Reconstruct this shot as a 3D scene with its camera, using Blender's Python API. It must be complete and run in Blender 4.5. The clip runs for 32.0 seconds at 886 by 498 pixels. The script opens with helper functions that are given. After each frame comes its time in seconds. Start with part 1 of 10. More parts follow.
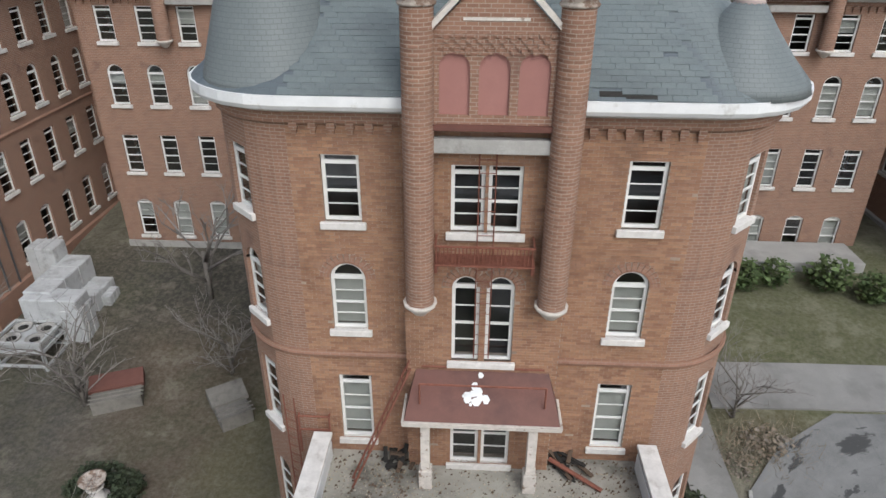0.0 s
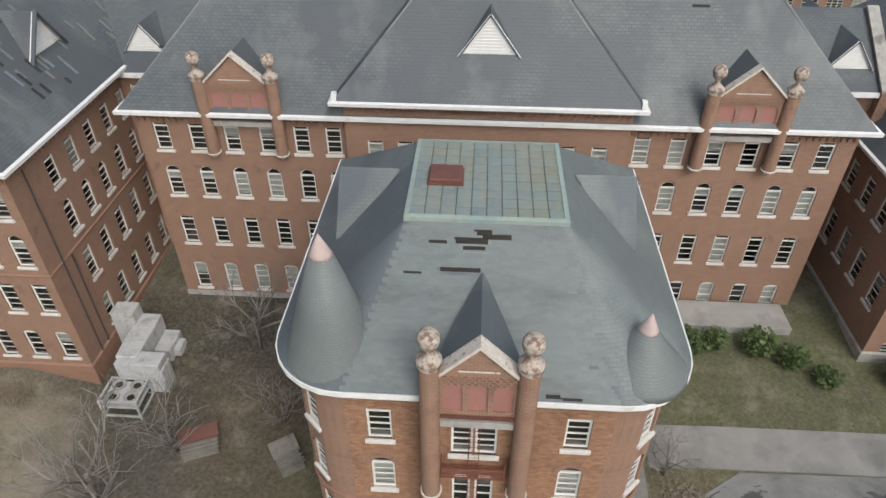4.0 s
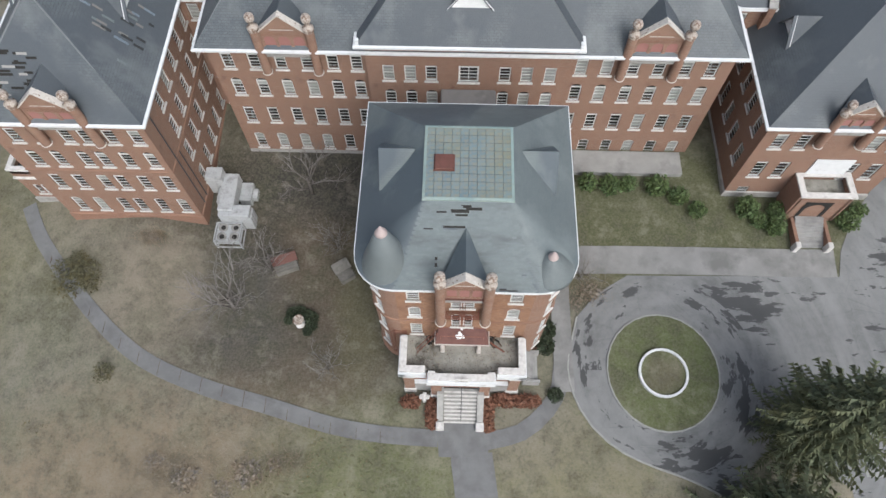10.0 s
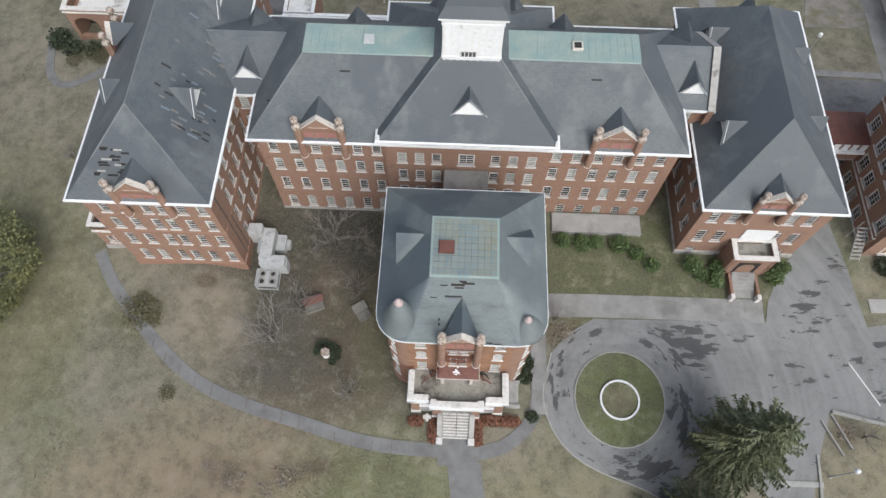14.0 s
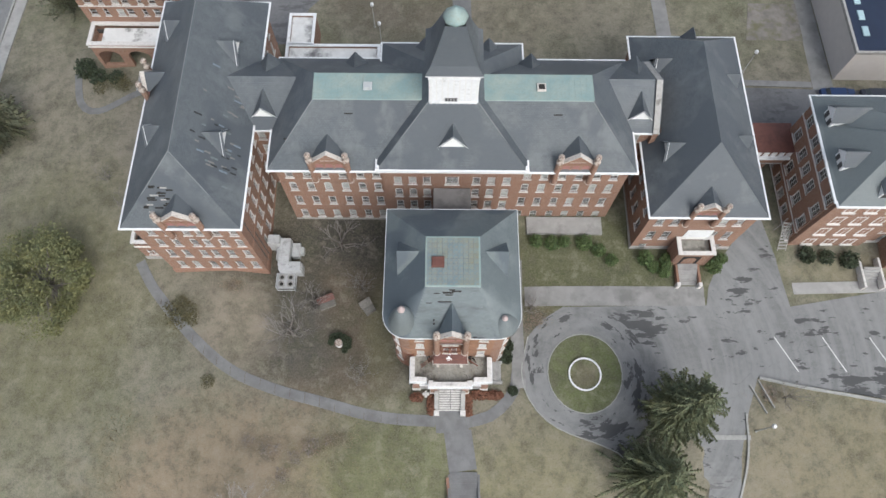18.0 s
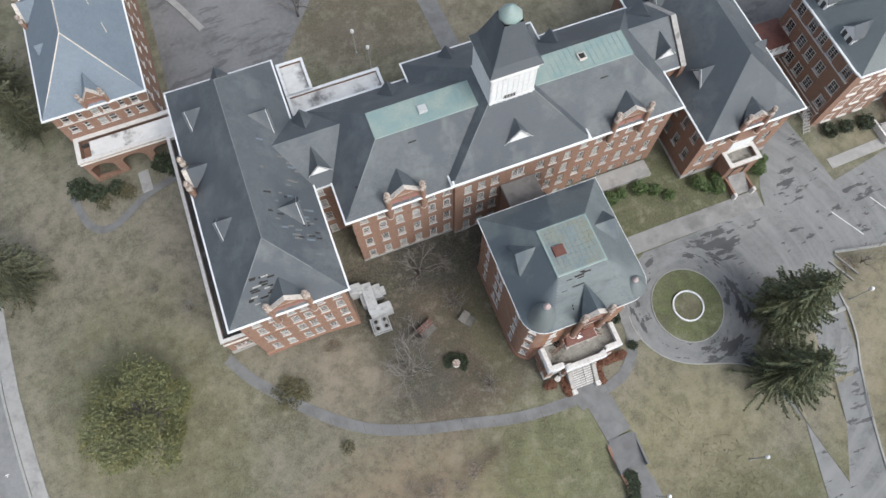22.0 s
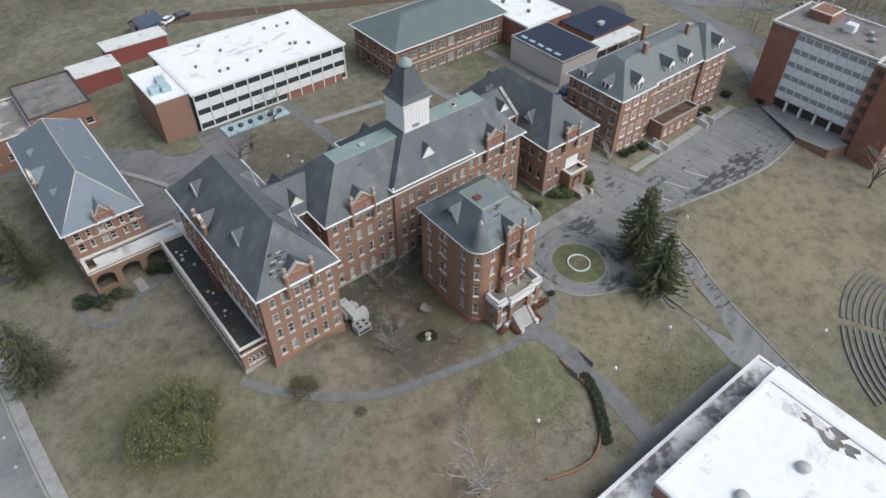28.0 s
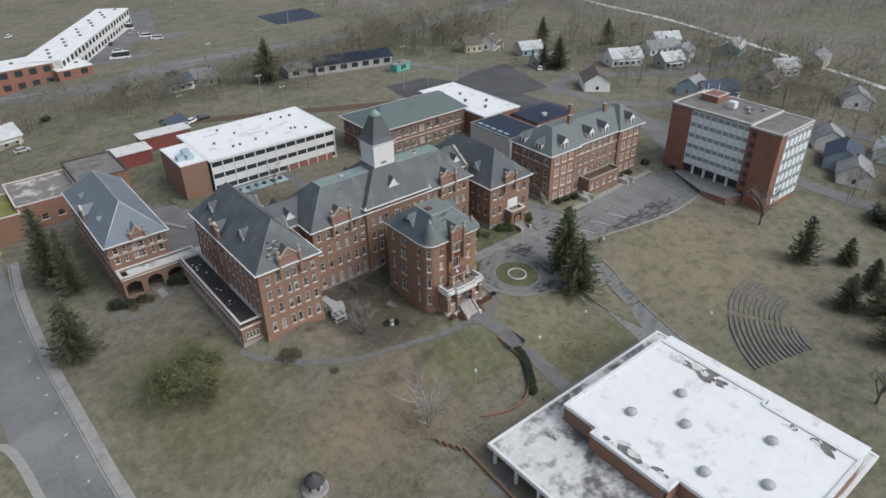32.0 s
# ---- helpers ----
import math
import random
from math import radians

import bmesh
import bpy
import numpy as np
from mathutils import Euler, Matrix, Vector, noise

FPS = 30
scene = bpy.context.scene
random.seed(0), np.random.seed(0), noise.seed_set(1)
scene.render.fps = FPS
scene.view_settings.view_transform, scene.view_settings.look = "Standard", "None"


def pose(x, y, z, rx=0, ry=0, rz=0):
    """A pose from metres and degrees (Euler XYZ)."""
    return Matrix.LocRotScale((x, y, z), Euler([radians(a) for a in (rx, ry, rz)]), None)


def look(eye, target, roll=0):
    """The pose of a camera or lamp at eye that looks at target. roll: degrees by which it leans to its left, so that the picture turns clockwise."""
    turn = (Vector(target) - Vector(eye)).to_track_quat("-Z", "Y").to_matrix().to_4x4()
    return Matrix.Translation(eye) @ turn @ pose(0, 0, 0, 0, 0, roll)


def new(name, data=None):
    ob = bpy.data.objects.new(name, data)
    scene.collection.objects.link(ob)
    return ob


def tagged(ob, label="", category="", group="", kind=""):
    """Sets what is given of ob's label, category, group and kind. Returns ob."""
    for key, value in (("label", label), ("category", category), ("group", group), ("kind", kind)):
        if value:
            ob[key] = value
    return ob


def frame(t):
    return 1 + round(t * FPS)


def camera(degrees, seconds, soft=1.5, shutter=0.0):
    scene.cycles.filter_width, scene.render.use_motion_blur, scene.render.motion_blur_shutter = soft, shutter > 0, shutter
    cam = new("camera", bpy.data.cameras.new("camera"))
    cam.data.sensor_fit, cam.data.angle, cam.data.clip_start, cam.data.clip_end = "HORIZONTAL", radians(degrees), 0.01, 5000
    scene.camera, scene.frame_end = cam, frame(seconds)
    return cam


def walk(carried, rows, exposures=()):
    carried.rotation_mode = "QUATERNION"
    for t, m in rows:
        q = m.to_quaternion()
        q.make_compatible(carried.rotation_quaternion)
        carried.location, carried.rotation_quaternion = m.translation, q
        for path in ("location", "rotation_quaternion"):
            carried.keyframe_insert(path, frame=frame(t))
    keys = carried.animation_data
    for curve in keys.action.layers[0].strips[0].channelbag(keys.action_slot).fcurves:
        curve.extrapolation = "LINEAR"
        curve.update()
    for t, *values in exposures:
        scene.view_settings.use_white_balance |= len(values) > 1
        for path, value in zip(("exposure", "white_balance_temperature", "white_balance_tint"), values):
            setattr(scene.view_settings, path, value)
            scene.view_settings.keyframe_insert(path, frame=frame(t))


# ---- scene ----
cam = camera(67.6, 32.0, soft=1.5)
PATH = [
    (0, (-0.381, -13.009, 16.732), (-0.469, -11.243, 15.796), 0.3),
    (0.5, (-0.337, -13.008, 18.187), (-0.433, -11.236, 17.263), 0.3),
    (1, (-0.272, -13.063, 19.821), (-0.369, -11.292, 18.897), 0.2),
    (1.5, (-0.228, -13.098, 21.426), (-0.329, -11.325, 20.506), 0.1),
    (2, (-0.192, -13.176, 22.981), (-0.294, -11.398, 22.071), 0.1),
    (2.5, (-0.249, -13.303, 24.391), (-0.348, -11.514, 23.502), 0.2),
    (4.5, (-0.354, -13.367, 30.697), (-0.45, -11.962, 29.276), -0.1),
    (5, (-0.482, -13.506, 32.528), (-0.565, -12.301, 30.934), -0.0),
    (5.5, (-0.418, -14.285, 34.47), (-0.487, -13.252, 32.759), -0.4),
    (6, (-0.526, -14.98, 35.72), (-0.583, -14.085, 33.932), -0.3),
    (6.5, (-0.368, -14.955, 37.705), (-0.439, -14.072, 35.912), -1.1),
    (7, (-0.421, -15.493, 38.987), (-0.494, -14.592, 37.203), -1.1),
    (7.5, (-0.473, -15.437, 40.718), (-0.548, -14.546, 38.93), -1.0),
    (8, (-0.54, -15.385, 42.414), (-0.614, -14.501, 40.622), -0.9),
    (8.5, (-0.661, -15.354, 44.081), (-0.726, -14.472, 42.287), -0.9),
    (9, (-0.704, -15.262, 45.689), (-0.738, -14.383, 43.894), -0.8),
    (9.5, (-0.741, -15.2, 47.45), (-0.774, -14.323, 45.653), -0.7),
    (10, (-0.737, -15.225, 49.1), (-0.77, -14.348, 47.303), -0.6),
    (10.5, (-0.692, -15.258, 50.86), (-0.728, -14.382, 49.062), -0.6),
    (11, (-0.765, -15.123, 52.442), (-0.798, -14.253, 50.642), -0.4),
    (11.5, (-0.89, -15.511, 54.147), (-0.92, -14.63, 52.351), -0.1),
    (12, (-0.865, -15.538, 55.793), (-0.894, -14.657, 53.998), 0.0),
    (12.5, (-0.939, -15.699, 57.323), (-0.967, -14.812, 55.531), 0.3),
    (13, (-0.917, -15.839, 59.009), (-0.947, -14.951, 57.218), 0.3),
    (13.5, (-1.023, -15.669, 60.634), (-1.05, -14.799, 58.834), 0.6),
    (14, (-1.09, -15.651, 62.247), (-1.113, -14.796, 60.44), 0.8),
    (14.5, (-1.184, -15.664, 63.912), (-1.201, -14.824, 62.097), 1.0),
    (15, (-1.192, -15.527, 65.614), (-1.198, -14.707, 63.79), 1.0),
    (15.5, (-1.306, -15.486, 67.308), (-1.3, -14.682, 65.477), 1.2),
    (17.5, (-1.35, -15.998, 73.808), (-1.336, -15.241, 71.957), 1.4),
    (18, (-1.248, -16.115, 75.135), (-1.238, -15.369, 73.279), 1.1),
    (18.5, (-1.31, -16.042, 75.434), (-1.304, -15.304, 73.576), 1.0),
    (19, (-2.171, -15.813, 75.476), (-2.146, -15.075, 73.617), 0.3),
    (19.5, (-3.74, -15.33, 75.564), (-3.644, -14.602, 73.704), -0.6),
    (20, (-6.355, -14.244, 75.739), (-6.182, -13.541, 73.875), -0.6),
    (20.5, (-9.007, -13.476, 75.769), (-8.825, -12.773, 73.905), -1.5),
    (21, (-12.079, -12.574, 75.929), (-11.905, -11.87, 74.065), -2.0),
    (21.5, (-15.508, -11.572, 76.098), (-15.332, -10.878, 74.23), -1.7),
    (22, (-19.127, -11.154, 76.284), (-18.891, -10.486, 74.414), -1.4),
    (22.5, (-23.007, -11.43, 76.363), (-22.755, -10.764, 74.494), -0.9),
    (23, (-26.219, -12.417, 76.347), (-25.946, -11.757, 74.479), -0.7),
    (23.5, (-29.033, -14.182, 76.39), (-28.741, -13.536, 74.52), -0.7),
    (24, (-31.633, -17.026, 76.264), (-31.314, -16.334, 74.414), -0.7),
    (24.5, (-33.985, -20.227, 76.137), (-33.59, -19.46, 74.332), -0.8),
    (25, (-36.12, -23.649, 75.842), (-35.644, -22.817, 74.087), -0.8),
    (25.5, (-38.194, -27.325, 75.752), (-37.621, -26.448, 74.048), -0.7),
    (26, (-39.874, -31.471, 75.727), (-39.235, -30.535, 74.079), -1.1),
    (26.5, (-41.428, -35.167, 75.986), (-40.734, -34.184, 74.388), -1.2),
    (28.5, (-52.964, -51.647, 75.344), (-51.999, -50.462, 74.054), 0.0),
    (29, (-55.311, -55.979, 75.098), (-54.307, -54.734, 73.897), -0.1),
    (29.5, (-57.502, -60.058, 74.662), (-56.46, -58.758, 73.556), -0.2),
    (30, (-59.485, -63.928, 74.36), (-58.422, -62.592, 73.32), -0.3),
    (30.5, (-61.37, -67.766, 74.022), (-60.309, -66.426, 72.983), -0.4),
    (31, (-63.085, -71.626, 73.552), (-62.028, -70.282, 72.515), -0.5),
    (31.5, (-64.749, -75.293, 73.344), (-63.692, -73.948, 72.308), -0.6),
    (32, (-66.202, -78.96, 73.249), (-65.132, -77.627, 72.211), -0.7),
]
EXPOSURES = [(0.0, -0.02, 6150, 9), (2.0, -0.04, 6200, 9), (3.5, -0.02, 6450, 9), (5.0, 0.03, 6700, 9), (6.0, 0.13, 6450, 9), (8.0, 0.15, 6200, 9), (10.0, 0.15, 6150, 9), (15.0, 0.18, 6250, 9), (18.0, 0.2, 6200, 9), (22.0, 0.26, 6200, 9), (24.0, 0.26, 6250, 9), (26.0, 0.11, 6200, 9), (29.0, -0.13, 6150, 9), (32.0, -0.31, 6200, 9)]
walk(cam, [(t, look(eye, target, roll)) for t, eye, target, roll in PATH], EXPOSURES)

# ---- light: an overcast winter day ----
world = bpy.data.worlds.new("overcast_sky")
scene.world = world
world.use_nodes = True
_wn = world.node_tree.nodes
_sky = _wn.new("ShaderNodeTexSky")
_sky.sky_type, _sky.sun_disc = "NISHITA", False
_sky.sun_elevation, _sky.sun_rotation, _sky.dust_density, _sky.air_density = radians(42), radians(153), 4.0, 1.0
_hs = _wn.new("ShaderNodeHueSaturation")
_hs.inputs["Saturation"].default_value = 0.5
world.node_tree.links.new(_sky.outputs[0], _hs.inputs["Color"])
world.node_tree.links.new(_hs.outputs[0], _wn["Background"].inputs["Color"])
_wn["Background"].inputs["Strength"].default_value = 0.205
sun = new("sun", bpy.data.lights.new("sun", "SUN"))
sun.data.energy, sun.data.angle, sun.data.color = 1.0, radians(25), (1.0, 0.99, 0.97)
sun.matrix_world = look((0, 0, 0), (-0.3, 0.6, -1.0))

# ---- materials ----
def mat(name, color=(0.5, 0.5, 0.5), rough=0.8, metal=0.0):
    m = bpy.data.materials.new(name)
    m.use_nodes = True
    b = m.node_tree.nodes["Principled BSDF"]
    b.inputs["Base Color"].default_value, b.inputs["Roughness"].default_value, b.inputs["Metallic"].default_value = (*color, 1), rough, metal
    b.inputs["Specular IOR Level"].default_value = 0.35
    return m


def tool(m):
    """Shortcuts to add nodes to a material: node(kind, **inputs) and link(a, b)."""
    t = m.node_tree

    def node(kind, settings=(), **inputs):
        n = t.nodes.new("ShaderNode" + kind)
        for key, value in settings:
            setattr(n, key, value)
        for key, value in inputs.items():
            key = key.replace("_", " ")
            if hasattr(value, "is_output"):
                t.links.new(value, n.inputs[key])
            else:
                n.inputs[key].default_value = value
        return n

    return node, t.links.new, t.nodes["Principled BSDF"]


def blend(node, fac, a, b, mode="MIX"):
    n = node("Mix", (("data_type", "RGBA"), ("blend_type", mode)))
    for i, value in ((0, fac), (6, a), (7, b)):
        if hasattr(value, "is_output"):
            n.id_data.links.new(value, n.inputs[i])
        else:
            n.inputs[i].default_value = (*value, 1) if i > 5 else value
    return n.outputs[2]


def noise_at(node, vector, scale, detail=4.0, rough=0.6):
    n = node("TexNoise", Scale=scale, Detail=detail, Roughness=rough)
    n.id_data.links.new(vector, n.inputs["Vector"])
    return n.outputs["Fac"]


def ramp(node, fac, *stops):
    n = node("ValToRGB", Fac=fac)
    e = n.color_ramp.elements
    while len(e) < len(stops):
        e.new(0.5)
    for item, (pos, value) in zip(e, stops):
        item.position, item.color = pos, (*((value,) * 3 if isinstance(value, (int, float)) else value), 1)
    return n.outputs["Color"]


def rough_plain(name, color, rough=0.8, vary=0.25, scale=3.0, fine=25.0, bump=0.15, metal=0.0, stain=None, stain_at=(0.55, 0.7), stain_scale=0.8):
    """A painted, cast or stone surface: two scales of variation, fine relief, optional stains."""
    m = mat(name, color, rough, metal)
    node, link, b = tool(m)
    v = node("TexCoord").outputs["Object"]
    info = node("ObjectInfo").outputs["Random"]
    big, small = noise_at(node, v, scale), noise_at(node, v, fine, 3)
    dark = tuple(c * (1 - vary) for c in color)
    light = tuple(min(1, c * (1 + vary * 0.6)) for c in color)
    c = blend(node, ramp(node, big, (0.3, 0.0), (0.7, 1.0)), dark, light)
    c = blend(node, ramp(node, small, (0.35, 0.0), (0.65, 0.35)), c, dark)
    if stain:
        st = noise_at(node, v, stain_scale, 6, 0.65)
        c = blend(node, ramp(node, st, (stain_at[0], 0.0), (stain_at[1], 1.0)), c, stain)
    link(c, b.inputs["Base Color"])
    bp = node("Bump", Strength=bump, Distance=0.02, Height=small)
    link(bp.outputs[0], b.inputs["Normal"])
    return m


def coursed(name, colors, mortar, width, height, gap, rough=0.85, uv=True, bump=0.4, patch=0.35, offset=0.5, soot=None, damp=None):
    """Bricks or slates in courses, laid by the surface's own metres."""
    m = mat(name, colors[0], rough)
    node, link, b = tool(m)
    tc = node("TexCoord")
    v = tc.outputs["UV"]
    br = node("TexBrick", (("offset", offset), ("squash", 1.0)), Scale=1.0)
    br.inputs["Color1"].default_value, br.inputs["Color2"].default_value, br.inputs["Mortar"].default_value = (*colors[0], 1), (*colors[1], 1), (*mortar, 1)
    br.inputs["Mortar Size"].default_value, br.inputs["Brick Width"].default_value, br.inputs["Row Height"].default_value = gap, width, height
    br.inputs["Mortar Smooth"].default_value = 0.3
    link(v, br.inputs["Vector"])
    ov = tc.outputs["Object"]
    big, mid, fine = noise_at(node, ov, 0.35, 5), noise_at(node, ov, 2.2, 5, 0.7), noise_at(node, ov, 40, 2)
    c = blend(node, ramp(node, big, (0.35, 0.0), (0.7, patch)), br.outputs["Color"], colors[2])
    c = blend(node, ramp(node, mid, (0.45, 0.0), (0.75, patch)), c, colors[3])
    c = blend(node, ramp(node, fine, (0.4, 0.0), (0.7, 0.25)), c, tuple(x * 0.6 for x in colors[0]))
    if soot:
        st = noise_at(node, ov, 0.9, 6, 0.7)
        c = blend(node, ramp(node, st, (0.58, 0.0), (0.72, 0.6)), c, soot)
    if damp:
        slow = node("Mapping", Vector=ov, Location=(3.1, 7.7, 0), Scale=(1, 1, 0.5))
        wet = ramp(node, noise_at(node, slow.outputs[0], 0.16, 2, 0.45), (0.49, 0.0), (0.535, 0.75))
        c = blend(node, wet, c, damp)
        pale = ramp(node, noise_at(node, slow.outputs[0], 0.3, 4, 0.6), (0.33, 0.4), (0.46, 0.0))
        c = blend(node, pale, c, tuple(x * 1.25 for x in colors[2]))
    link(c, b.inputs["Base Color"])
    bp = node("Bump", Strength=bump, Distance=0.015, Height=br.outputs["Fac"])
    bp.invert = True
    bp2 = node("Bump", Strength=0.15, Distance=0.02, Height=mid)
    link(bp.outputs[0], bp2.inputs["Normal"])
    link(bp2.outputs[0], b.inputs["Normal"])
    return m


M_BRICK = coursed("red_brick", ((0.262, 0.142, 0.096), (0.20, 0.108, 0.073), (0.285, 0.172, 0.118), (0.15, 0.092, 0.073)), (0.31, 0.25, 0.20), 0.215, 0.076, 0.010, soot=(0.10, 0.06, 0.05))
M_BRICK2 = coursed("brown_brick", ((0.275, 0.15, 0.10), (0.225, 0.12, 0.08), (0.26, 0.14, 0.10), (0.15, 0.085, 0.062)), (0.27, 0.19, 0.15), 0.215, 0.076, 0.010)
M_SLATE = coursed("slate", ((0.106, 0.12, 0.13), (0.084, 0.097, 0.106), (0.138, 0.148, 0.15), (0.068, 0.077, 0.087)), (0.045, 0.05, 0.055), 0.30, 0.19, 0.012, rough=0.5, bump=0.5, patch=0.5, damp=(0.072, 0.082, 0.092))
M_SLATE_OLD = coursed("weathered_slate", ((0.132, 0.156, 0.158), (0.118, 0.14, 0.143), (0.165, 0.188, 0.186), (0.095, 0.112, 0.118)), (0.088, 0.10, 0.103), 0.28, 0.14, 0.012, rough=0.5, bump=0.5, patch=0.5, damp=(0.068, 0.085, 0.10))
M_SLATE_PALE = coursed("pale_cone_slate", ((0.15, 0.172, 0.172), (0.138, 0.158, 0.16), (0.178, 0.198, 0.195), (0.118, 0.135, 0.138)), (0.105, 0.118, 0.12), 0.2, 0.1, 0.01, rough=0.5, bump=0.5, patch=0.5)
M_SLATE_BLUE = coursed("blue_slate", ((0.17, 0.21, 0.25), (0.145, 0.18, 0.22), (0.20, 0.235, 0.26), (0.13, 0.15, 0.17)), (0.11, 0.12, 0.13), 0.30, 0.20, 0.012, rough=0.5, bump=0.4, patch=0.5)


def piece_material(name, colors, rough, streak):
    """Single bricks or slates: each has its own tone, with stains that run over many."""
    m = mat(name, colors[0], rough)
    node, link, b = tool(m)
    one = node("Math", (("operation", "ADD"),))
    link(node("ObjectInfo").outputs["Random"], one.inputs[0])
    link(node("NewGeometry").outputs["Random Per Island"], one.inputs[1])
    tone = node("Math", (("operation", "FRACT"),))
    link(one.outputs[0], tone.inputs[0])
    place = node("NewGeometry").outputs["Position"]
    c = ramp(node, tone.outputs[0], (0.0, colors[0]), (0.35, colors[1]), (0.7, colors[2]), (1.0, colors[3]))
    wide = node("Mapping", Vector=place, Scale=streak)
    c = blend(node, ramp(node, noise_at(node, wide.outputs[0], 0.8, 6, 0.65), (0.48, 0.0), (0.72, 0.75)), c, tuple(x * 0.5 for x in colors[1]))
    c = blend(node, ramp(node, noise_at(node, wide.outputs[0], 1.7, 6, 0.7), (0.30, 0.25), (0.42, 0.0)), c, tuple(min(1, x * 1.25 + 0.02) for x in colors[2]))
    fine = noise_at(node, place, 28, 4, 0.7)
    c = blend(node, ramp(node, fine, (0.45, 0.0), (0.7, 0.4)), c, tuple(x * 0.6 for x in colors[0]))
    link(c, b.inputs["Base Color"])
    bp = node("Bump", Strength=0.35, Distance=0.01, Height=fine)
    link(bp.outputs[0], b.inputs["Normal"])
    return m


M_BRICK_ONE = piece_material("old_brick", ((0.30, 0.168, 0.10), (0.225, 0.122, 0.078), (0.345, 0.20, 0.122), (0.262, 0.152, 0.105)), 0.85, (1, 1, 0.7))
M_SLATE_ONE = piece_material("old_slate", ((0.126, 0.15, 0.152), (0.119, 0.141, 0.144), (0.137, 0.16, 0.161), (0.124, 0.148, 0.153)), 0.5, (0.5, 1.6, 1.6))
M_MORTAR = rough_plain("lime_mortar", (0.33, 0.265, 0.21), 0.95, 0.3, 1.2, 25, 0.3, stain=(0.14, 0.10, 0.08), stain_at=(0.5, 0.65), stain_scale=0.9)
M_WHITE = rough_plain("white_paint", (0.68, 0.69, 0.69), 0.6, 0.10, 2.5, 30, 0.1, stain=(0.38, 0.37, 0.34), stain_at=(0.6, 0.75), stain_scale=1.5)
M_WINDOW = rough_plain("window_paint", (0.66, 0.66, 0.64), 0.55, 0.10, 3, 30, 0.08)
M_SILL = rough_plain("sill_stone", (0.60, 0.58, 0.55), 0.8, 0.18, 4, 30, 0.2, stain=(0.34, 0.31, 0.28), stain_at=(0.55, 0.75), stain_scale=2.5)
M_WORN = rough_plain("worn_white_paint", (0.55, 0.51, 0.46), 0.75, 0.2, 6, 30, 0.3, stain=(0.20, 0.14, 0.10), stain_at=(0.57, 0.66), stain_scale=5)
M_BALL = rough_plain("lichened_stone", (0.42, 0.37, 0.32), 0.85, 0.25, 6, 30, 0.3, stain=(0.17, 0.115, 0.085), stain_at=(0.47, 0.58), stain_scale=4)
M_CAP = rough_plain("pinkish_lead", (0.41, 0.33, 0.31), 0.7, 0.12, 4, 30, 0.1)
M_BLIND = rough_plain("window_blind", (0.62, 0.62, 0.58), 0.8, 0.12, 3, 20, 0.1)
M_STONE = rough_plain("grey_stone", (0.33, 0.32, 0.30), 0.85, 0.22, 2, 25, 0.3, stain=(0.15, 0.14, 0.13), stain_at=(0.55, 0.72), stain_scale=1.2)
M_LEAD = rough_plain("dull_lead", (0.17, 0.18, 0.185), 0.6, 0.15, 2, 20, 0.1)
M_CONC = rough_plain("concrete", (0.31, 0.305, 0.29), 0.85, 0.16, 0.8, 20, 0.2, stain=(0.20, 0.195, 0.19), stain_at=(0.5, 0.7), stain_scale=0.5)
M_PAVE = rough_plain("stained_pavement", (0.235, 0.232, 0.222), 0.85, 0.18, 0.5, 18, 0.25, stain=(0.15, 0.148, 0.14), stain_at=(0.46, 0.66), stain_scale=0.4)
M_WALK = rough_plain("old_concrete_path", (0.17, 0.17, 0.167), 0.85, 0.2, 0.6, 18, 0.25, stain=(0.12, 0.118, 0.115), stain_at=(0.48, 0.68), stain_scale=0.5)
M_ROOFDARK = rough_plain("tar_roof", (0.045, 0.047, 0.047), 0.9, 0.3, 1.5, 20, 0.25, stain=(0.09, 0.09, 0.085), stain_at=(0.55, 0.7))
M_ROOFWHITE = rough_plain("white_roof_membrane", (0.76, 0.77, 0.77), 0.6, 0.06, 0.6, 10, 0.05, stain=(0.52, 0.52, 0.50), stain_at=(0.56, 0.70), stain_scale=0.3)
M_ROOFSTAIN = rough_plain("stained_roof_membrane", (0.62, 0.62, 0.60), 0.7, 0.15, 0.8, 10, 0.1, stain=(0.14, 0.135, 0.135), stain_at=(0.47, 0.60), stain_scale=0.22)
M_ROOFPALE = rough_plain("pale_flat_roof", (0.62, 0.62, 0.60), 0.7, 0.12, 0.8, 10, 0.1, stain=(0.22, 0.21, 0.20), stain_at=(0.56, 0.68), stain_scale=0.35)
M_FAR_BRICK = rough_plain("far_brick", (0.25, 0.125, 0.09), 0.85, 0.15, 0.5, 6, 0.1)
M_ROOFGREY = rough_plain("grey_flat_roof", (0.20, 0.19, 0.18), 0.85, 0.2, 0.5, 10, 0.15, stain=(0.11, 0.105, 0.10), stain_at=(0.5, 0.65), stain_scale=0.3)
M_ROOFGREEN = rough_plain("green_grey_roof", (0.12, 0.155, 0.15), 0.7, 0.12, 0.3, 8, 0.1)
M_ROOFBLUE = rough_plain("blue_metal_roof", (0.018, 0.027, 0.052), 0.5, 0.15, 0.5, 10, 0.1)
M_REDMETAL = rough_plain("rusty_red_roof", (0.13, 0.055, 0.042), 0.6, 0.2, 1.5, 25, 0.15, stain=(0.08, 0.035, 0.028), stain_at=(0.5, 0.7))
M_RUST = rough_plain("rusty_iron", (0.20, 0.075, 0.05), 0.75, 0.3, 8, 40, 0.3)
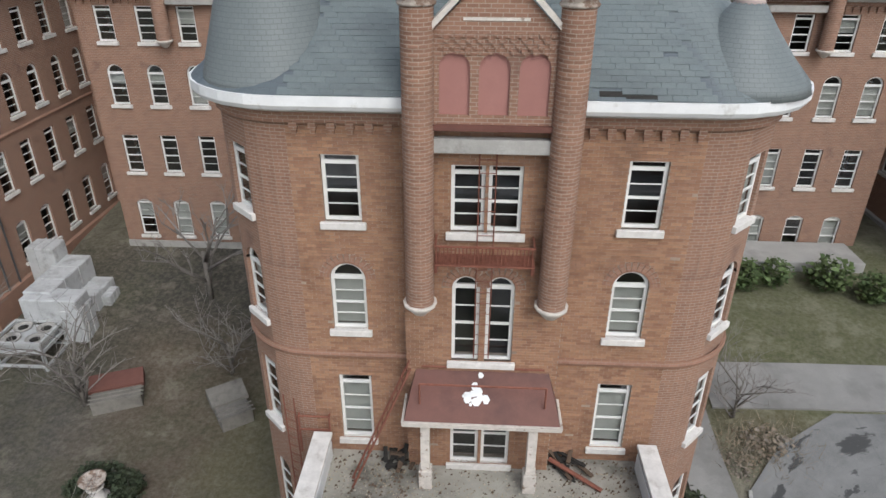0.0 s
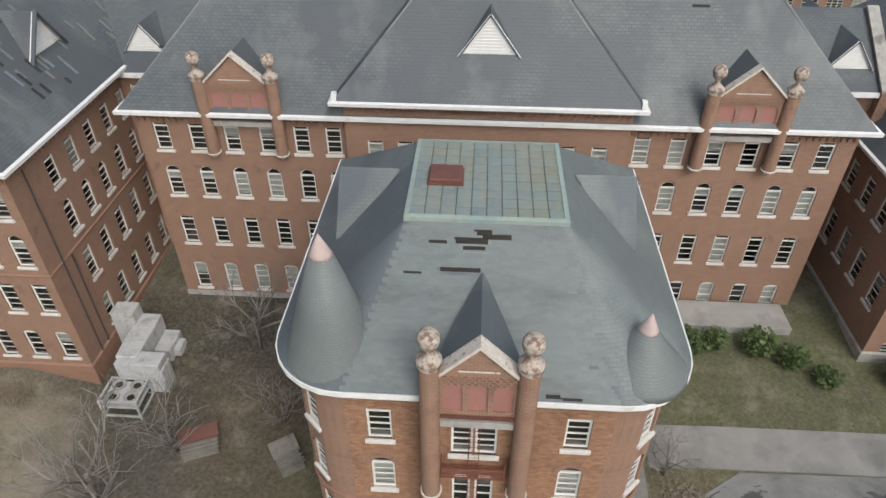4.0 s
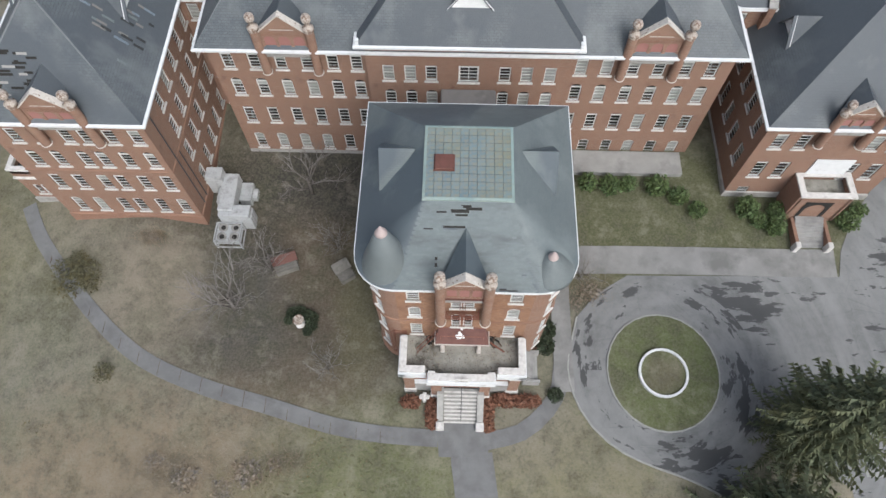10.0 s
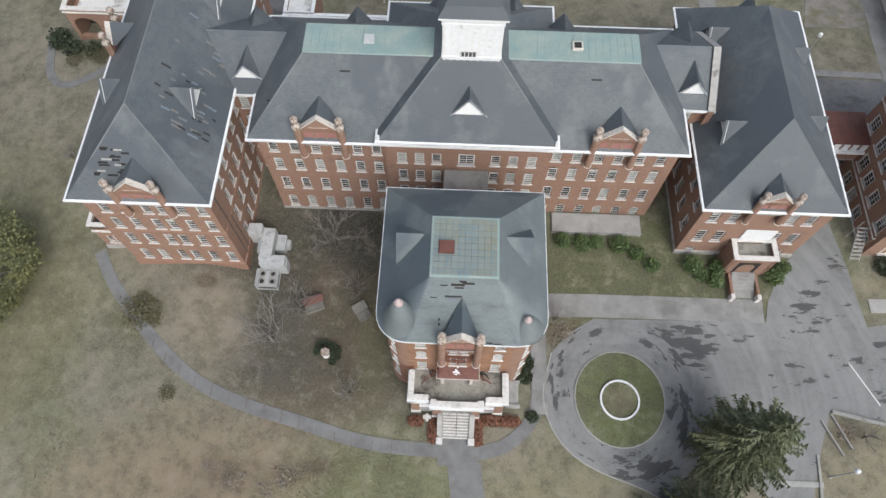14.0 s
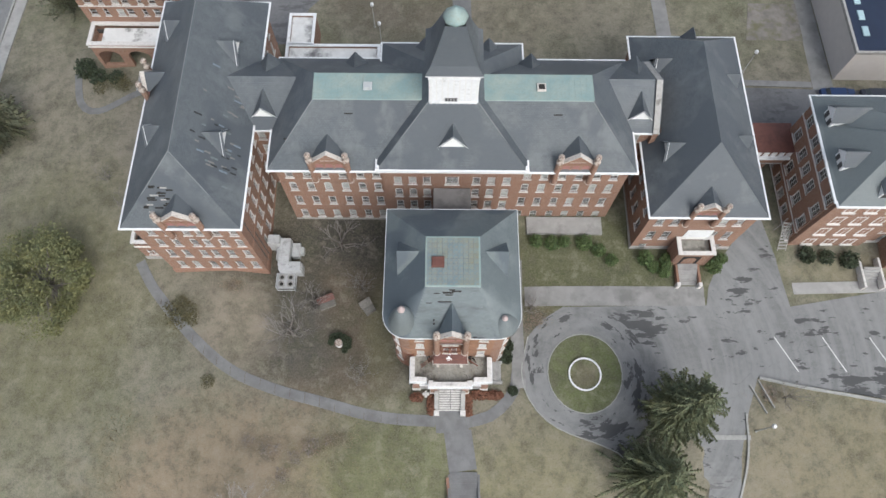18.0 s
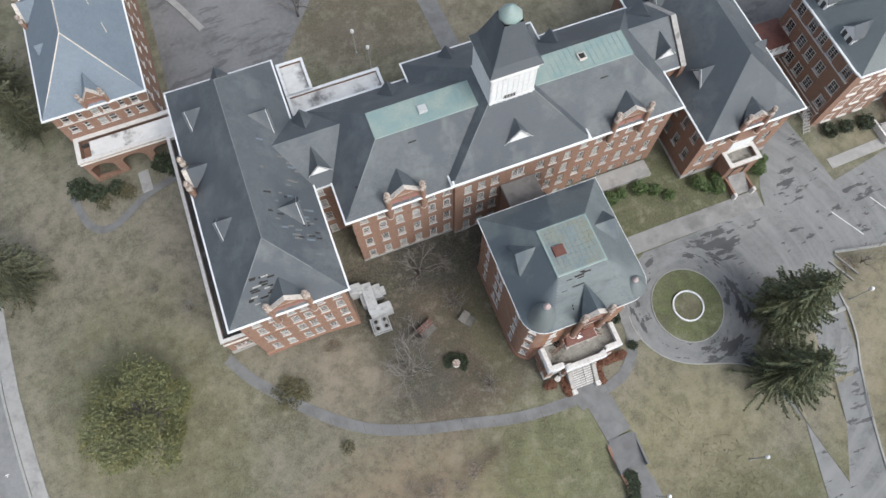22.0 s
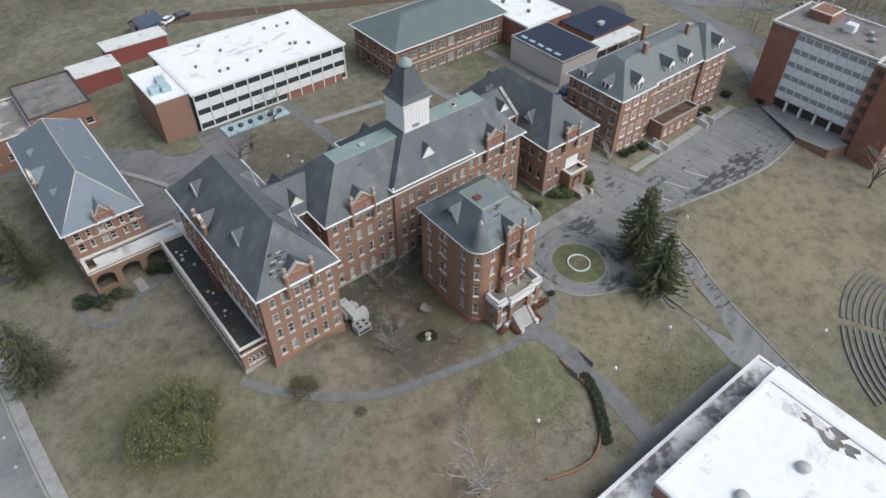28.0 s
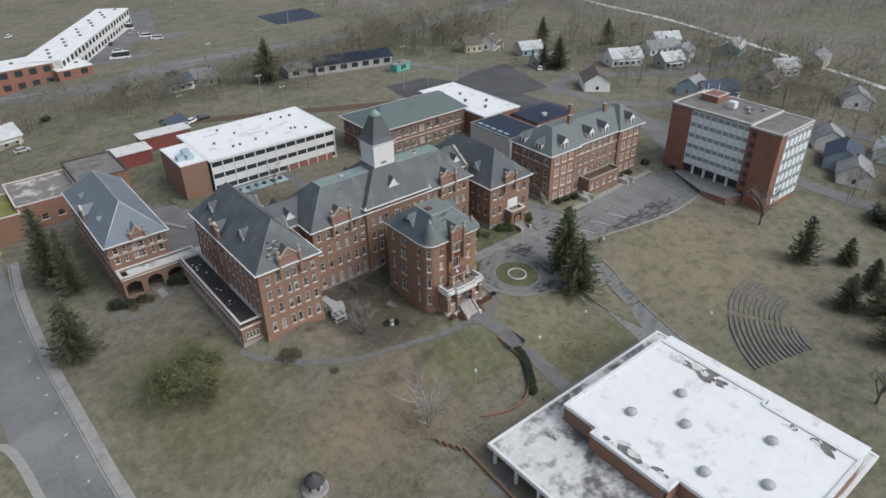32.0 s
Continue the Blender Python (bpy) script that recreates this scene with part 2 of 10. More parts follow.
M_PINK = rough_plain("faded_red_panel", (0.30, 0.145, 0.125), 0.7, 0.08, 2, 20, 0.1)
M_GRAVEL = rough_plain("gravel_roof", (0.33, 0.315, 0.275), 0.95, 0.3, 1.2, 40, 0.5, stain=(0.09, 0.085, 0.07), stain_at=(0.52, 0.68), stain_scale=0.7)
M_GALV = rough_plain("galvanised_sheet", (0.42, 0.43, 0.43), 0.5, 0.12, 2, 20, 0.1, stain=(0.24, 0.24, 0.23), stain_at=(0.5, 0.7), stain_scale=1.5)
M_IRON = rough_plain("dark_metal", (0.06, 0.06, 0.06), 0.6, 0.2, 5, 30, 0.1)
M_BARK = rough_plain("bark", (0.16, 0.145, 0.13), 0.95, 0.3, 4, 25, 0.5)
M_TWIG = rough_plain("twigs", (0.20, 0.185, 0.17), 0.95, 0.2, 4, 25, 0.2)
# near-black colour in place of the shade inside rooms and porches
M_SHADE = rough_plain("painted_shade", (0.05, 0.048, 0.045), 0.95, 0.3, 1, 10, 0.1)
M_SOIL = rough_plain("bare_soil", (0.12, 0.085, 0.06), 0.95, 0.3, 1.5, 20, 0.5)
M_KERB = rough_plain("kerb_concrete", (0.30, 0.30, 0.28), 0.85, 0.2, 2, 25, 0.2)
M_PAINT = rough_plain("road_paint", (0.6, 0.6, 0.58), 0.8, 0.2, 3, 25, 0.1)
M_BLACK = rough_plain("black_debris_and_shade", (0.03, 0.028, 0.025), 0.95, 0.4, 4, 30, 0.5)
M_TEAL = rough_plain("pale_blue_paint", (0.35, 0.47, 0.50), 0.6, 0.15, 1, 10, 0.1)
M_GREENP = rough_plain("green_paint", (0.12, 0.38, 0.33), 0.6, 0.15, 1, 10, 0.1)
M_RUBBER = rough_plain("rubber", (0.02, 0.02, 0.02), 0.8, 0.2, 5, 30, 0.1)


def glass():
    m = mat("window_glass", (0.02, 0.022, 0.025), 0.06)
    t = m.node_tree
    t.nodes.remove(t.nodes["Principled BSDF"])
    mix, fres, see, gloss = (t.nodes.new("ShaderNode" + k) for k in ("MixShader", "Fresnel", "BsdfTransparent", "BsdfGlossy"))
    fres.inputs["IOR"].default_value = 2.0
    see.inputs["Color"].default_value = (0.72, 0.75, 0.75, 1)
    gloss.inputs["Roughness"].default_value = 0.05
    t.links.new(fres.outputs[0], mix.inputs[0])
    t.links.new(see.outputs[0], mix.inputs[1])
    t.links.new(gloss.outputs[0], mix.inputs[2])
    t.links.new(mix.outputs[0], t.nodes["Material Output"].inputs["Surface"])
    return m


M_GLASS = glass()


def foliage(name, color, vary=0.5, rough=0.7):
    m = mat(name, color, rough)
    node, link, b = tool(m)
    isl = node("NewGeometry").outputs["Random Per Island"]
    v = node("TexCoord").outputs["Object"]
    c = blend(node, isl, tuple(x * (1 - vary) for x in color), tuple(x * (1 + vary) for x in color))
    c = blend(node, ramp(node, noise_at(node, v, 0.8, 3), (0.35, 0.0), (0.7, 0.6)), c, tuple(x * y for x, y in zip(color, (1.4, 1.1, 0.7))))
    link(c, b.inputs["Base Color"])
    return m


M_SPRUCE = foliage("spruce_needles", (0.085, 0.102, 0.06))
M_SPRUCE2 = foliage("cedar_needles", (0.078, 0.088, 0.06))
M_OLIVE = foliage("olive_leaves", (0.105, 0.116, 0.054), 0.35)
M_PALETWIG = rough_plain("pale_twigs", (0.33, 0.31, 0.285), 0.95, 0.2, 4, 25, 0.2)
M_BROWNLEAF = foliage("brownish_leaves", (0.082, 0.08, 0.045), 0.4)
M_SHRUB = foliage("green_shrub_leaves", (0.06, 0.095, 0.035))
M_HEDGE = foliage("dark_hedge_leaves", (0.028, 0.04, 0.022))
M_AUTUMN = foliage("russet_leaves", (0.135, 0.065, 0.042), 0.6)
M_DRYTWIG = foliage("brown_twigs", (0.19, 0.17, 0.145), 0.3)

# ---- helpers ----
WORLD = {}


def link_to(ob, parent, m):
    """Puts ob at the world pose m under parent (or at top level)."""
    WORLD[ob] = m
    if parent:
        ob.parent = parent
        ob.matrix_basis = WORLD[parent].inverted() @ m
    else:
        ob.matrix_basis = m
    return ob


def mesh_of(bm, material, name="mesh", smooth=False):
    if not bm.loops.layers.uv:
        uv = bm.loops.layers.uv.new("metres")
        bm.normal_update()
        for f in bm.faces:
            a = max(range(3), key=lambda k: abs(f.normal[k]))
            for loop in f.loops:
                c = loop.vert.co
                loop[uv].uv = ((c.y, c.z), (c.x, c.z), (c.x, c.y))[a]
    me = bpy.data.meshes.new(name)
    bm.to_mesh(me)
    bm.free()
    for one in material if isinstance(material, (list, tuple)) else (material,):
        me.materials.append(one)
    if smooth:
        me.polygons.foreach_set("use_smooth", [True] * len(me.polygons))
    return me


I4 = Matrix.Identity(4)


def part(name, bm, material, parent=None, label="", m=I4, smooth=False):
    """One mesh object under a thing or a part; bm may be a ready mesh. Its points are in m's space."""
    me = bm if isinstance(bm, bpy.types.Mesh) else mesh_of(bm, material, name, smooth)
    ob = link_to(new(name, me), parent, m)
    return tagged(ob, label)


def thing(name, label, category, x=0.0, y=0.0, z=0.0, group="", kind="", rz=0.0):
    ob = link_to(new(name), None, pose(x, y, z, 0, 0, rz))
    ob.empty_display_size = 0.2
    return tagged(ob, label, category, group, kind)


def box(x0, x1, y0, y1, z0, z1, bm=None, bevel=0.0):
    new_bm = bmesh.new()
    bmesh.ops.create_cube(new_bm, size=1, matrix=Matrix.LocRotScale(((x0 + x1) / 2, (y0 + y1) / 2, (z0 + z1) / 2), None, (x1 - x0, y1 - y0, z1 - z0)))
    if bevel:
        bmesh.ops.bevel(new_bm, geom=list(new_bm.edges), offset=bevel, segments=1, affect="EDGES")
    if bm is None:
        return new_bm
    join(bm, new_bm)
    return bm


def join(bm, other, m=None):
    """Adds the geometry of other to bm."""
    made = {v: bm.verts.new(m @ v.co if m else v.co) for v in other.verts}
    for f in other.faces:
        bm.faces.new([made[v] for v in f.verts]).smooth = f.smooth
    other.free()
    return bm


def face(bm, uv, pts, uvs=None):
    f = bm.faces.new([bm.verts.new(p) for p in pts])
    if uv is not None and uvs:
        for loop, c in zip(f.loops, uvs):
            loop[uv].uv = c
    return f


def roof_face(bm, uv, pts):
    """A roof plane; its courses run level, its metres go up the slope from the first edge."""
    p = [Vector(q) for q in pts]
    n = sum((p[i].cross(p[(i + 1) % len(p)]) for i in range(len(p))), Vector()).normalized()
    level = Vector((0, 0, 1)).cross(n)
    level = level.normalized() if level.length > 1e-3 else Vector((1, 0, 0))
    up = n.cross(level)
    face(bm, uv, p, [(q.dot(level), q.dot(up)) for q in p])


def lathe(profile, seg=14, bm=None, center=(0, 0, 0), uvm=None):
    bm = bm or bmesh.new()
    uv = bm.loops.layers.uv.verify()
    c = Vector(center)
    rings = []
    for r, z in profile:
        rings.append([c + Vector((r * math.cos(2 * math.pi * i / seg), r * math.sin(2 * math.pi * i / seg), z)) for i in range(seg)])
    verts = [[bm.verts.new(p) for p in ring] for ring in rings]
    run = 0.0
    for k in range(len(profile) - 1):
        d = math.hypot(profile[k + 1][0] - profile[k][0], profile[k + 1][1] - profile[k][1])
        for i in range(seg):
            j = (i + 1) % seg
            quad = (verts[k][i], verts[k][j], verts[k + 1][j], verts[k + 1][i])
            f = bm.faces.new(quad)
            f.smooth = True
            r = max(profile[k][0], profile[k + 1][0])
            u0, u1 = 2 * math.pi * r * i / seg, 2 * math.pi * r * (i + 1) / seg
            for loop, co in zip(f.loops, ((u0, run), (u1, run), (u1, run + d), (u0, run + d))):
                loop[uv].uv = co
        run += d
    for ring, flip in ((verts[0], True), (verts[-1], False)):
        bm.faces.new(ring[::-1] if flip else ring)
    return bm


def tube(a, b, r0, r1=None, seg=6, bm=None):
    """A tapered bar from a to b."""
    bm = bm if bm is not None else bmesh.new()
    a, b = Vector(a), Vector(b)
    r1 = r0 if r1 is None else r1
    q = (b - a).to_track_quat("Z", "Y")
    ends = []
    for p, r in ((a, r0), (b, r1)):
        ends.append([bm.verts.new(p + q @ Vector((r * math.cos(2 * math.pi * i / seg), r * math.sin(2 * math.pi * i / seg), 0))) for i in range(seg)])
    for i in range(seg):
        bm.faces.new((ends[0][i], ends[0][(i + 1) % seg], ends[1][(i + 1) % seg], ends[1][i]))
    bm.faces.new(ends[0][::-1])
    bm.faces.new(ends[1])
    return bm


def outline(x0, x1, y0, y1, d=0.0, r=0.0, n=6):
    """A rectangle grown by d, its two front corners rounded by r; counter-clockwise from the front right."""
    pts = []
    for cx, cy, a0, rr in ((x1, y0, -90, r), (x1, y1, 0, 0), (x0, y1, 90, 0), (x0, y0, 180, r)):
        sx, sy = (1 if cx == x1 else -1), (1 if cy == y1 else -1)
        if rr:
            for i in range(n + 1):
                a = radians(a0 + 90 * i / n)
                pts.append((cx - sx * rr + (rr + d) * math.cos(a), cy - sy * rr + (rr + d) * math.sin(a)))
        else:
            pts.append((cx + sx * d, cy + sy * d))
    return pts


def sweep(box4, profile, r=0.0, n=6):
    """A moulding round a rectangle: profile of (outwards, height)."""
    bm = bmesh.new()
    rings = [[bm.verts.new((x, y, z)) for x, y in outline(*box4, d, r, n)] for d, z in profile]
    for a, b in zip(rings, rings[1:] + rings[:1]):
        for i in range(len(a)):
            j = (i + 1) % len(a)
            bm.faces.new((a[i], a[j], b[j], b[i]))
    bmesh.ops.recalc_face_normals(bm, faces=bm.faces)
    return bm


def arch_points(w, h, rise, n=8):
    """The head of an opening w wide and h high, from its left springing to the right."""
    rad = (w * w / 4 + rise * rise) / (2 * rise)
    half = math.asin(min(1, w / 2 / rad))
    return [(rad * math.sin(-half + 2 * half * i / n), h - rad + rad * math.cos(-half + 2 * half * i / n)) for i in range(n + 1)]


def wall_mesh(length, z0, z1, holes, thick=0.35):
    """A wall along x from 0 to length, its outer face at y = 0, cut through by holes (centre, sill, width, height, rise)."""
    bm = bmesh.new()
    uv = bm.loops.layers.uv.verify()
    us = sorted({0.0, length, *(round(c + s * w / 2, 4) for c, _, w, *_ in holes for s in (-1, 1))})
    zs = sorted({z0, z1, *(round(v, 4) for _, s, _, h, _ in holes for v in (s, s + h))})
    for u0, u1 in zip(us, us[1:]):
        for a, b in zip(zs, zs[1:]):
            mu, mz = (u0 + u1) / 2, (a + b) / 2
            if any(abs(mu - c) < w / 2 and s < mz < s + h for c, s, w, h, _ in holes):
                continue
            q = [(u0, a), (u1, a), (u1, b), (u0, b)]
            face(bm, uv, [(u, 0, z) for u, z in q], q)
            face(bm, uv, [(u, thick, z) for u, z in q[::-1]], q[::-1])
    for c, s, w, h, rise in holes:
        l, r, top = c - w / 2, c + w / 2, s + h - rise
        for u, flip in ((l, False), (r, True)):
            q = [(u, 0, s), (u, thick, s), (u, thick, top), (u, 0, top)]
            t = [(0, s), (thick, s), (thick, top), (0, top)]
            face(bm, uv, q[::-1] if flip else q, t[::-1] if flip else t)
        face(bm, uv, [(l, 0, s), (r, 0, s), (r, thick, s), (l, thick, s)], [(l, 0), (r, 0), (r, thick), (l, thick)])
        head = [(l, top), (r, top)] if not rise else [(c + x, s + z) for x, z in arch_points(w, h, rise)]
        for (ua, za), (ub, zb) in zip(head, head[1:]):
            face(bm, uv, [(ua, 0, za), (ua, thick, za), (ub, thick, zb), (ub, 0, zb)], [(ua, 0), (ua, thick), (ub, thick), (ub, 0)])
        if rise:
            k = len(head) // 2
            for run, corner in ((head[: k + 1], (l, s + h)), (head[k:], (r, s + h))):
                for (ua, za), (ub, zb) in zip(run, run[1:]):
                    if abs(ua - corner[0]) + abs(za - corner[1]) < 1e-4 or abs(ub - corner[0]) + abs(zb - corner[1]) < 1e-4:
                        continue
                    q = [corner, (ua, za), (ub, zb)] if corner[0] == r else [corner, (ua, za), (ub, zb)]
                    face(bm, uv, [(u, 0, z) for u, z in q], q)
                    face(bm, uv, [(u, thick, z) for u, z in q[::-1]], q[::-1])
    return bm


WINDOWS = {}


def bar(bm, x0, x1, z0, z1, y0=0.09, y1=0.15):
    return box(x0, x1, y0, y1, z0, z1, bm)


BARS = {}


def window_meshes(w, h, rise, style):
    """The frame, sill, pane, blinds and bars of a window of that size; alike windows share them."""
    key = (w, h, rise, style)
    if key in WINDOWS:
        return WINDOWS[key]
    f, j = bmesh.new(), 0.13 if style == "cross" else 0.075
    top = h - rise
    outer, inner = [(-w / 2, 0), (w / 2, 0)], [(-w / 2 + j, 0.08), (w / 2 - j, 0.08)]
    if rise:
        outer += arch_points(w, h, rise)[::-1]
        inner += arch_points(w - 2 * j, h - j, max(rise - j * 0.6, 0.05))[::-1]
    else:
        outer += [(w / 2, h), (-w / 2, h)]
        inner += [(w / 2 - j, h - 0.05), (-w / 2 + j, h - 0.05)]
    rings = [[f.verts.new((x, y, z)) for x, z in shape] for shape, y in ((outer, 0.09), (inner, 0.09), (inner, 0.15), (outer, 0.15))]
    n = len(outer)
    for a, b in zip(rings, rings[1:] + rings[:1]):
        for k in range(n):
            f.faces.new((a[k], a[(k + 1) % n], b[(k + 1) % n], b[k]))
    bmesh.ops.recalc_face_normals(f, faces=f.faces)
    bars = []

    def add(x0, x1, z0, z1, y0=0.10, y1=0.14):
        k = (round(x1 - x0, 3), round(z1 - z0, 3), y0)
        if k not in BARS:
            BARS[k] = mesh_of(box(-(x1 - x0) / 2, (x1 - x0) / 2, y0, y1, -(z1 - z0) / 2, (z1 - z0) / 2), M_WINDOW, "glazing_bar")
        bars.append((BARS[k], (x0 + x1) / 2, (z0 + z1) / 2))

    if rise:
        add(-w / 2 + j, w / 2 - j, top - 0.06, top + 0.05, 0.085, 0.145)
        hi = top - 0.06
    elif style != "plain":
        add(-w / 2 + j, w / 2 - j, h * 0.85, h * 0.85 + 0.085, 0.085, 0.145)
        hi = h * 0.85
    else:
        hi = h - 0.05
    rows = {"plain": 2, "grid": 6}.get(style, 4)
    for k in range(1, rows):
        z = 0.08 + (hi - 0.08) * k / rows
        t = 0.030 if k == rows // 2 else 0.010
        add(-w / 2 + j, w / 2 - j, z - t, z + t)
    if style in ("grid", "cross"):
        for x in (-w / 6, w / 6) if style == "grid" else (0,):
            add(x - 0.025, x + 0.025, 0.08, hi, 0.097, 0.143)
    sill = box(-w / 2 - 0.1, w / 2 + 0.1, -0.10, 0.16, -0.17, 0.0, bevel=0.012)
    p = bmesh.new()
    uv = p.loops.layers.uv.verify()
    shape = [(-w / 2, 0), (w / 2, 0)] + ([(w / 2, h), (-w / 2, h)] if not rise else arch_points(w, h, rise)[::-1])
    face(p, uv, [(x, 0.122, z) for x, z in shape])
    bl = box(-w / 2 + 0.03, w / 2 - 0.03, 0.20, 0.22, h * 0.05, hi - 0.02)
    hb = box(-w / 2 + 0.03, w / 2 - 0.03, 0.20, 0.22, h * 0.5, hi - 0.02)
    WINDOWS[key] = (mesh_of(f, M_WINDOW, "window_frame"), mesh_of(sill, M_SILL, "sill"), mesh_of(p, M_GLASS, "pane"), mesh_of(bl, M_BLIND, "blind"), mesh_of(hb, M_BLIND, "half_blind"), bars)
    return WINDOWS[key]


rnd = random.Random(7)


def window(parent, m, w, h, rise=0.0, style="sash", blind=None, sill=True):
    fr, sl, pn, bl, hb, bars = window_meshes(round(w, 2), round(h, 2), round(rise, 2), style)
    ob = part("window", fr, None, parent, m=m)
    if sill:
        part("sill", sl, None, ob, m=m)
    for me, x, z in bars:
        part("glazing_bar", me, None, ob, m=m @ Matrix.Translation((x, 0, z)))
    pane = part("pane", pn, None, ob, m=m)
    pane.visible_shadow = False
    blind = rnd.choice((0, 0, 0, 1, 2)) if blind is None else blind
    if blind:
        part("blind", bl if blind == 1 else hb, None, ob, "drawn white blind", m)
    return ob


def facade(parent, p0, p1, z0, z1, wins, material=None, thick=0.35):
    """One wall from p0 to p1 (its outside to the right-hand side of that way), with its windows:
    (centre, sill, width, height, rise, style, blind)."""
    d = Vector((p1[0] - p0[0], p1[1] - p0[1]))
    m = Matrix.Translation((p0[0], p0[1], 0)) @ Matrix.Rotation(math.atan2(d.y, d.x), 4, "Z")
    wins = [(*w, *(0.0, "sash", None)[len(w) - 4 :]) for w in wins] if d.normalized().x > -0.9 else []
    bm = wall_mesh(d.length, z0, z1, [w[:5] for w in wins], thick)
    wall = part("wall", bm, material or M_BRICK, parent, m=m)
    for c, s, w, h, rise, style, blind in wins:
        window(parent, m @ Matrix.Translation((c, 0, s)), w, h, rise, style, blind)
    return wall


def row(centres, storeys, w):
    """Windows at every centre on every storey (sill, height, rise, style)."""
    return [(c, s, w, h, rise, style) for s, h, rise, style in storeys for c in centres]


def hip_roof(parent, x0, x1, y0, y1, z0, ridge, material, name="roof", label="", top=None):
    """A hipped roof from its eaves to a ridge or deck (x0, x1, y0, y1, z); top: the deck's own material."""
    rx0, rx1, ry0, ry1, z = ridge
    x0, x1, y0, y1, z0 = x0 - 0.12, x1 + 0.12, y0 - 0.12, y1 + 0.12, z0 + 0.01
    a = [(x0, y0, z0), (x1, y0, z0), (x1, y1, z0), (x0, y1, z0)]
    b = [(rx0, ry0, z), (rx1, ry0, z), (rx1, ry1, z), (rx0, ry1, z)]
    bm = bmesh.new()
    uv = bm.loops.layers.uv.verify()
    for i in range(4):
        j = (i + 1) % 4
        q = [a[i], a[j], b[j], b[i]]
        if (Vector(b[i]) - Vector(b[j])).length < 1e-3:
            q = q[:3]
        roof_face(bm, uv, q)
    if rx1 - rx0 > 0.01 and ry1 - ry0 > 0.01:
        roof_face(bm, uv, b)
    roof_face(bm, uv, [(x, y, z - 0.12) for x, y, z in a[::-1]])
    for i in range(4):
        j = (i + 1) % 4
        face(bm, uv, [(*a[i][:2], z0 - 0.12), (*a[j][:2], z0 - 0.12), a[j], a[i]], [(0, 0), (1, 0), (1, 0.1), (0, 0.1)])
    ob = part(name, bm, material, parent, label)
    part("gutter", sweep((x0, x1, y0, y1), [(-0.06, z0 - 0.13), (0.11, z0 - 0.13), (0.13, z0 + 0.05), (-0.06, z0 + 0.09)]), M_WHITE, ob, "white painted eaves gutter")
    return ob


def gablet(parent, m, w, h, depth, face_mat=None, roof_mat=None, drop=0.0, o=0.14):
    """A triangular roof dormer: its louvred gable looks along -y of m, its ridge runs back level."""
    face_mat, roof_mat = face_mat or M_WHITE, roof_mat or M_SLATE
    bm = bmesh.new()
    uv = bm.loops.layers.uv.verify()
    apex, back = Vector((0, -o, h)), Vector((0, depth, h))
    for s in (-1, 1):
        low, lowb = Vector((s * (w / 2 + 0.1), -o, -0.1)), Vector((s * (w / 2 + 0.1), 0.25 + drop, -0.1))
        q = [low, lowb, back, apex] if s > 0 else [lowb, low, apex, back]
        roof_face(bm, uv, q)
        roof_face(bm, uv, [p - Vector((0, 0, 0.1)) for p in q[::-1]])
        face(bm, uv, [low, apex, apex - Vector((0, 0, 0.1)), low - Vector((0, 0, 0.1))])
    top = part("dormer", bm, roof_mat, parent, m=m)
    t = bmesh.new()
    tri = [(-w / 2, 0), (w / 2, 0), (0, h - 0.12)]
    v = [t.verts.new((x, y, z)) for y in (0, 0.12) for x, z in tri]
    for f in ((0, 1, 2), (5, 4, 3), (0, 3, 4, 1), (1, 4, 5, 2), (2, 5, 3, 0)):
        t.faces.new([v[i] for i in f])
    for x0, x1 in (((-w / 2 - 0.05, -0.07), (0, h - 0.05)), ((w / 2 + 0.05, -0.07), (0, h - 0.05))) if face_mat is M_WHITE else ():
        tube((x0[0], -0.08, x0[1]), (x1[0], -0.08, x1[1]), 0.055, 0.055, 4, t)
    part("gable", t, face_mat, top, "white painted louvred gable" if face_mat is M_WHITE else "", m)
    n = max(3, int(h / 0.16))
    l = bmesh.new()
    for i in range(1, n):
        z = h * i / n
        half = w / 2 * (1 - z / (h - 0.12)) - 0.16
        if half > 0.05:
            box(-half, half, -0.035, 0.0, z - 0.03, z + 0.02, l)
    if face_mat is M_WHITE and len(l.verts):
        part("louvre", l, M_WINDOW, top, m=m)
    else:
        l.free()
    return top


FINIAL = None


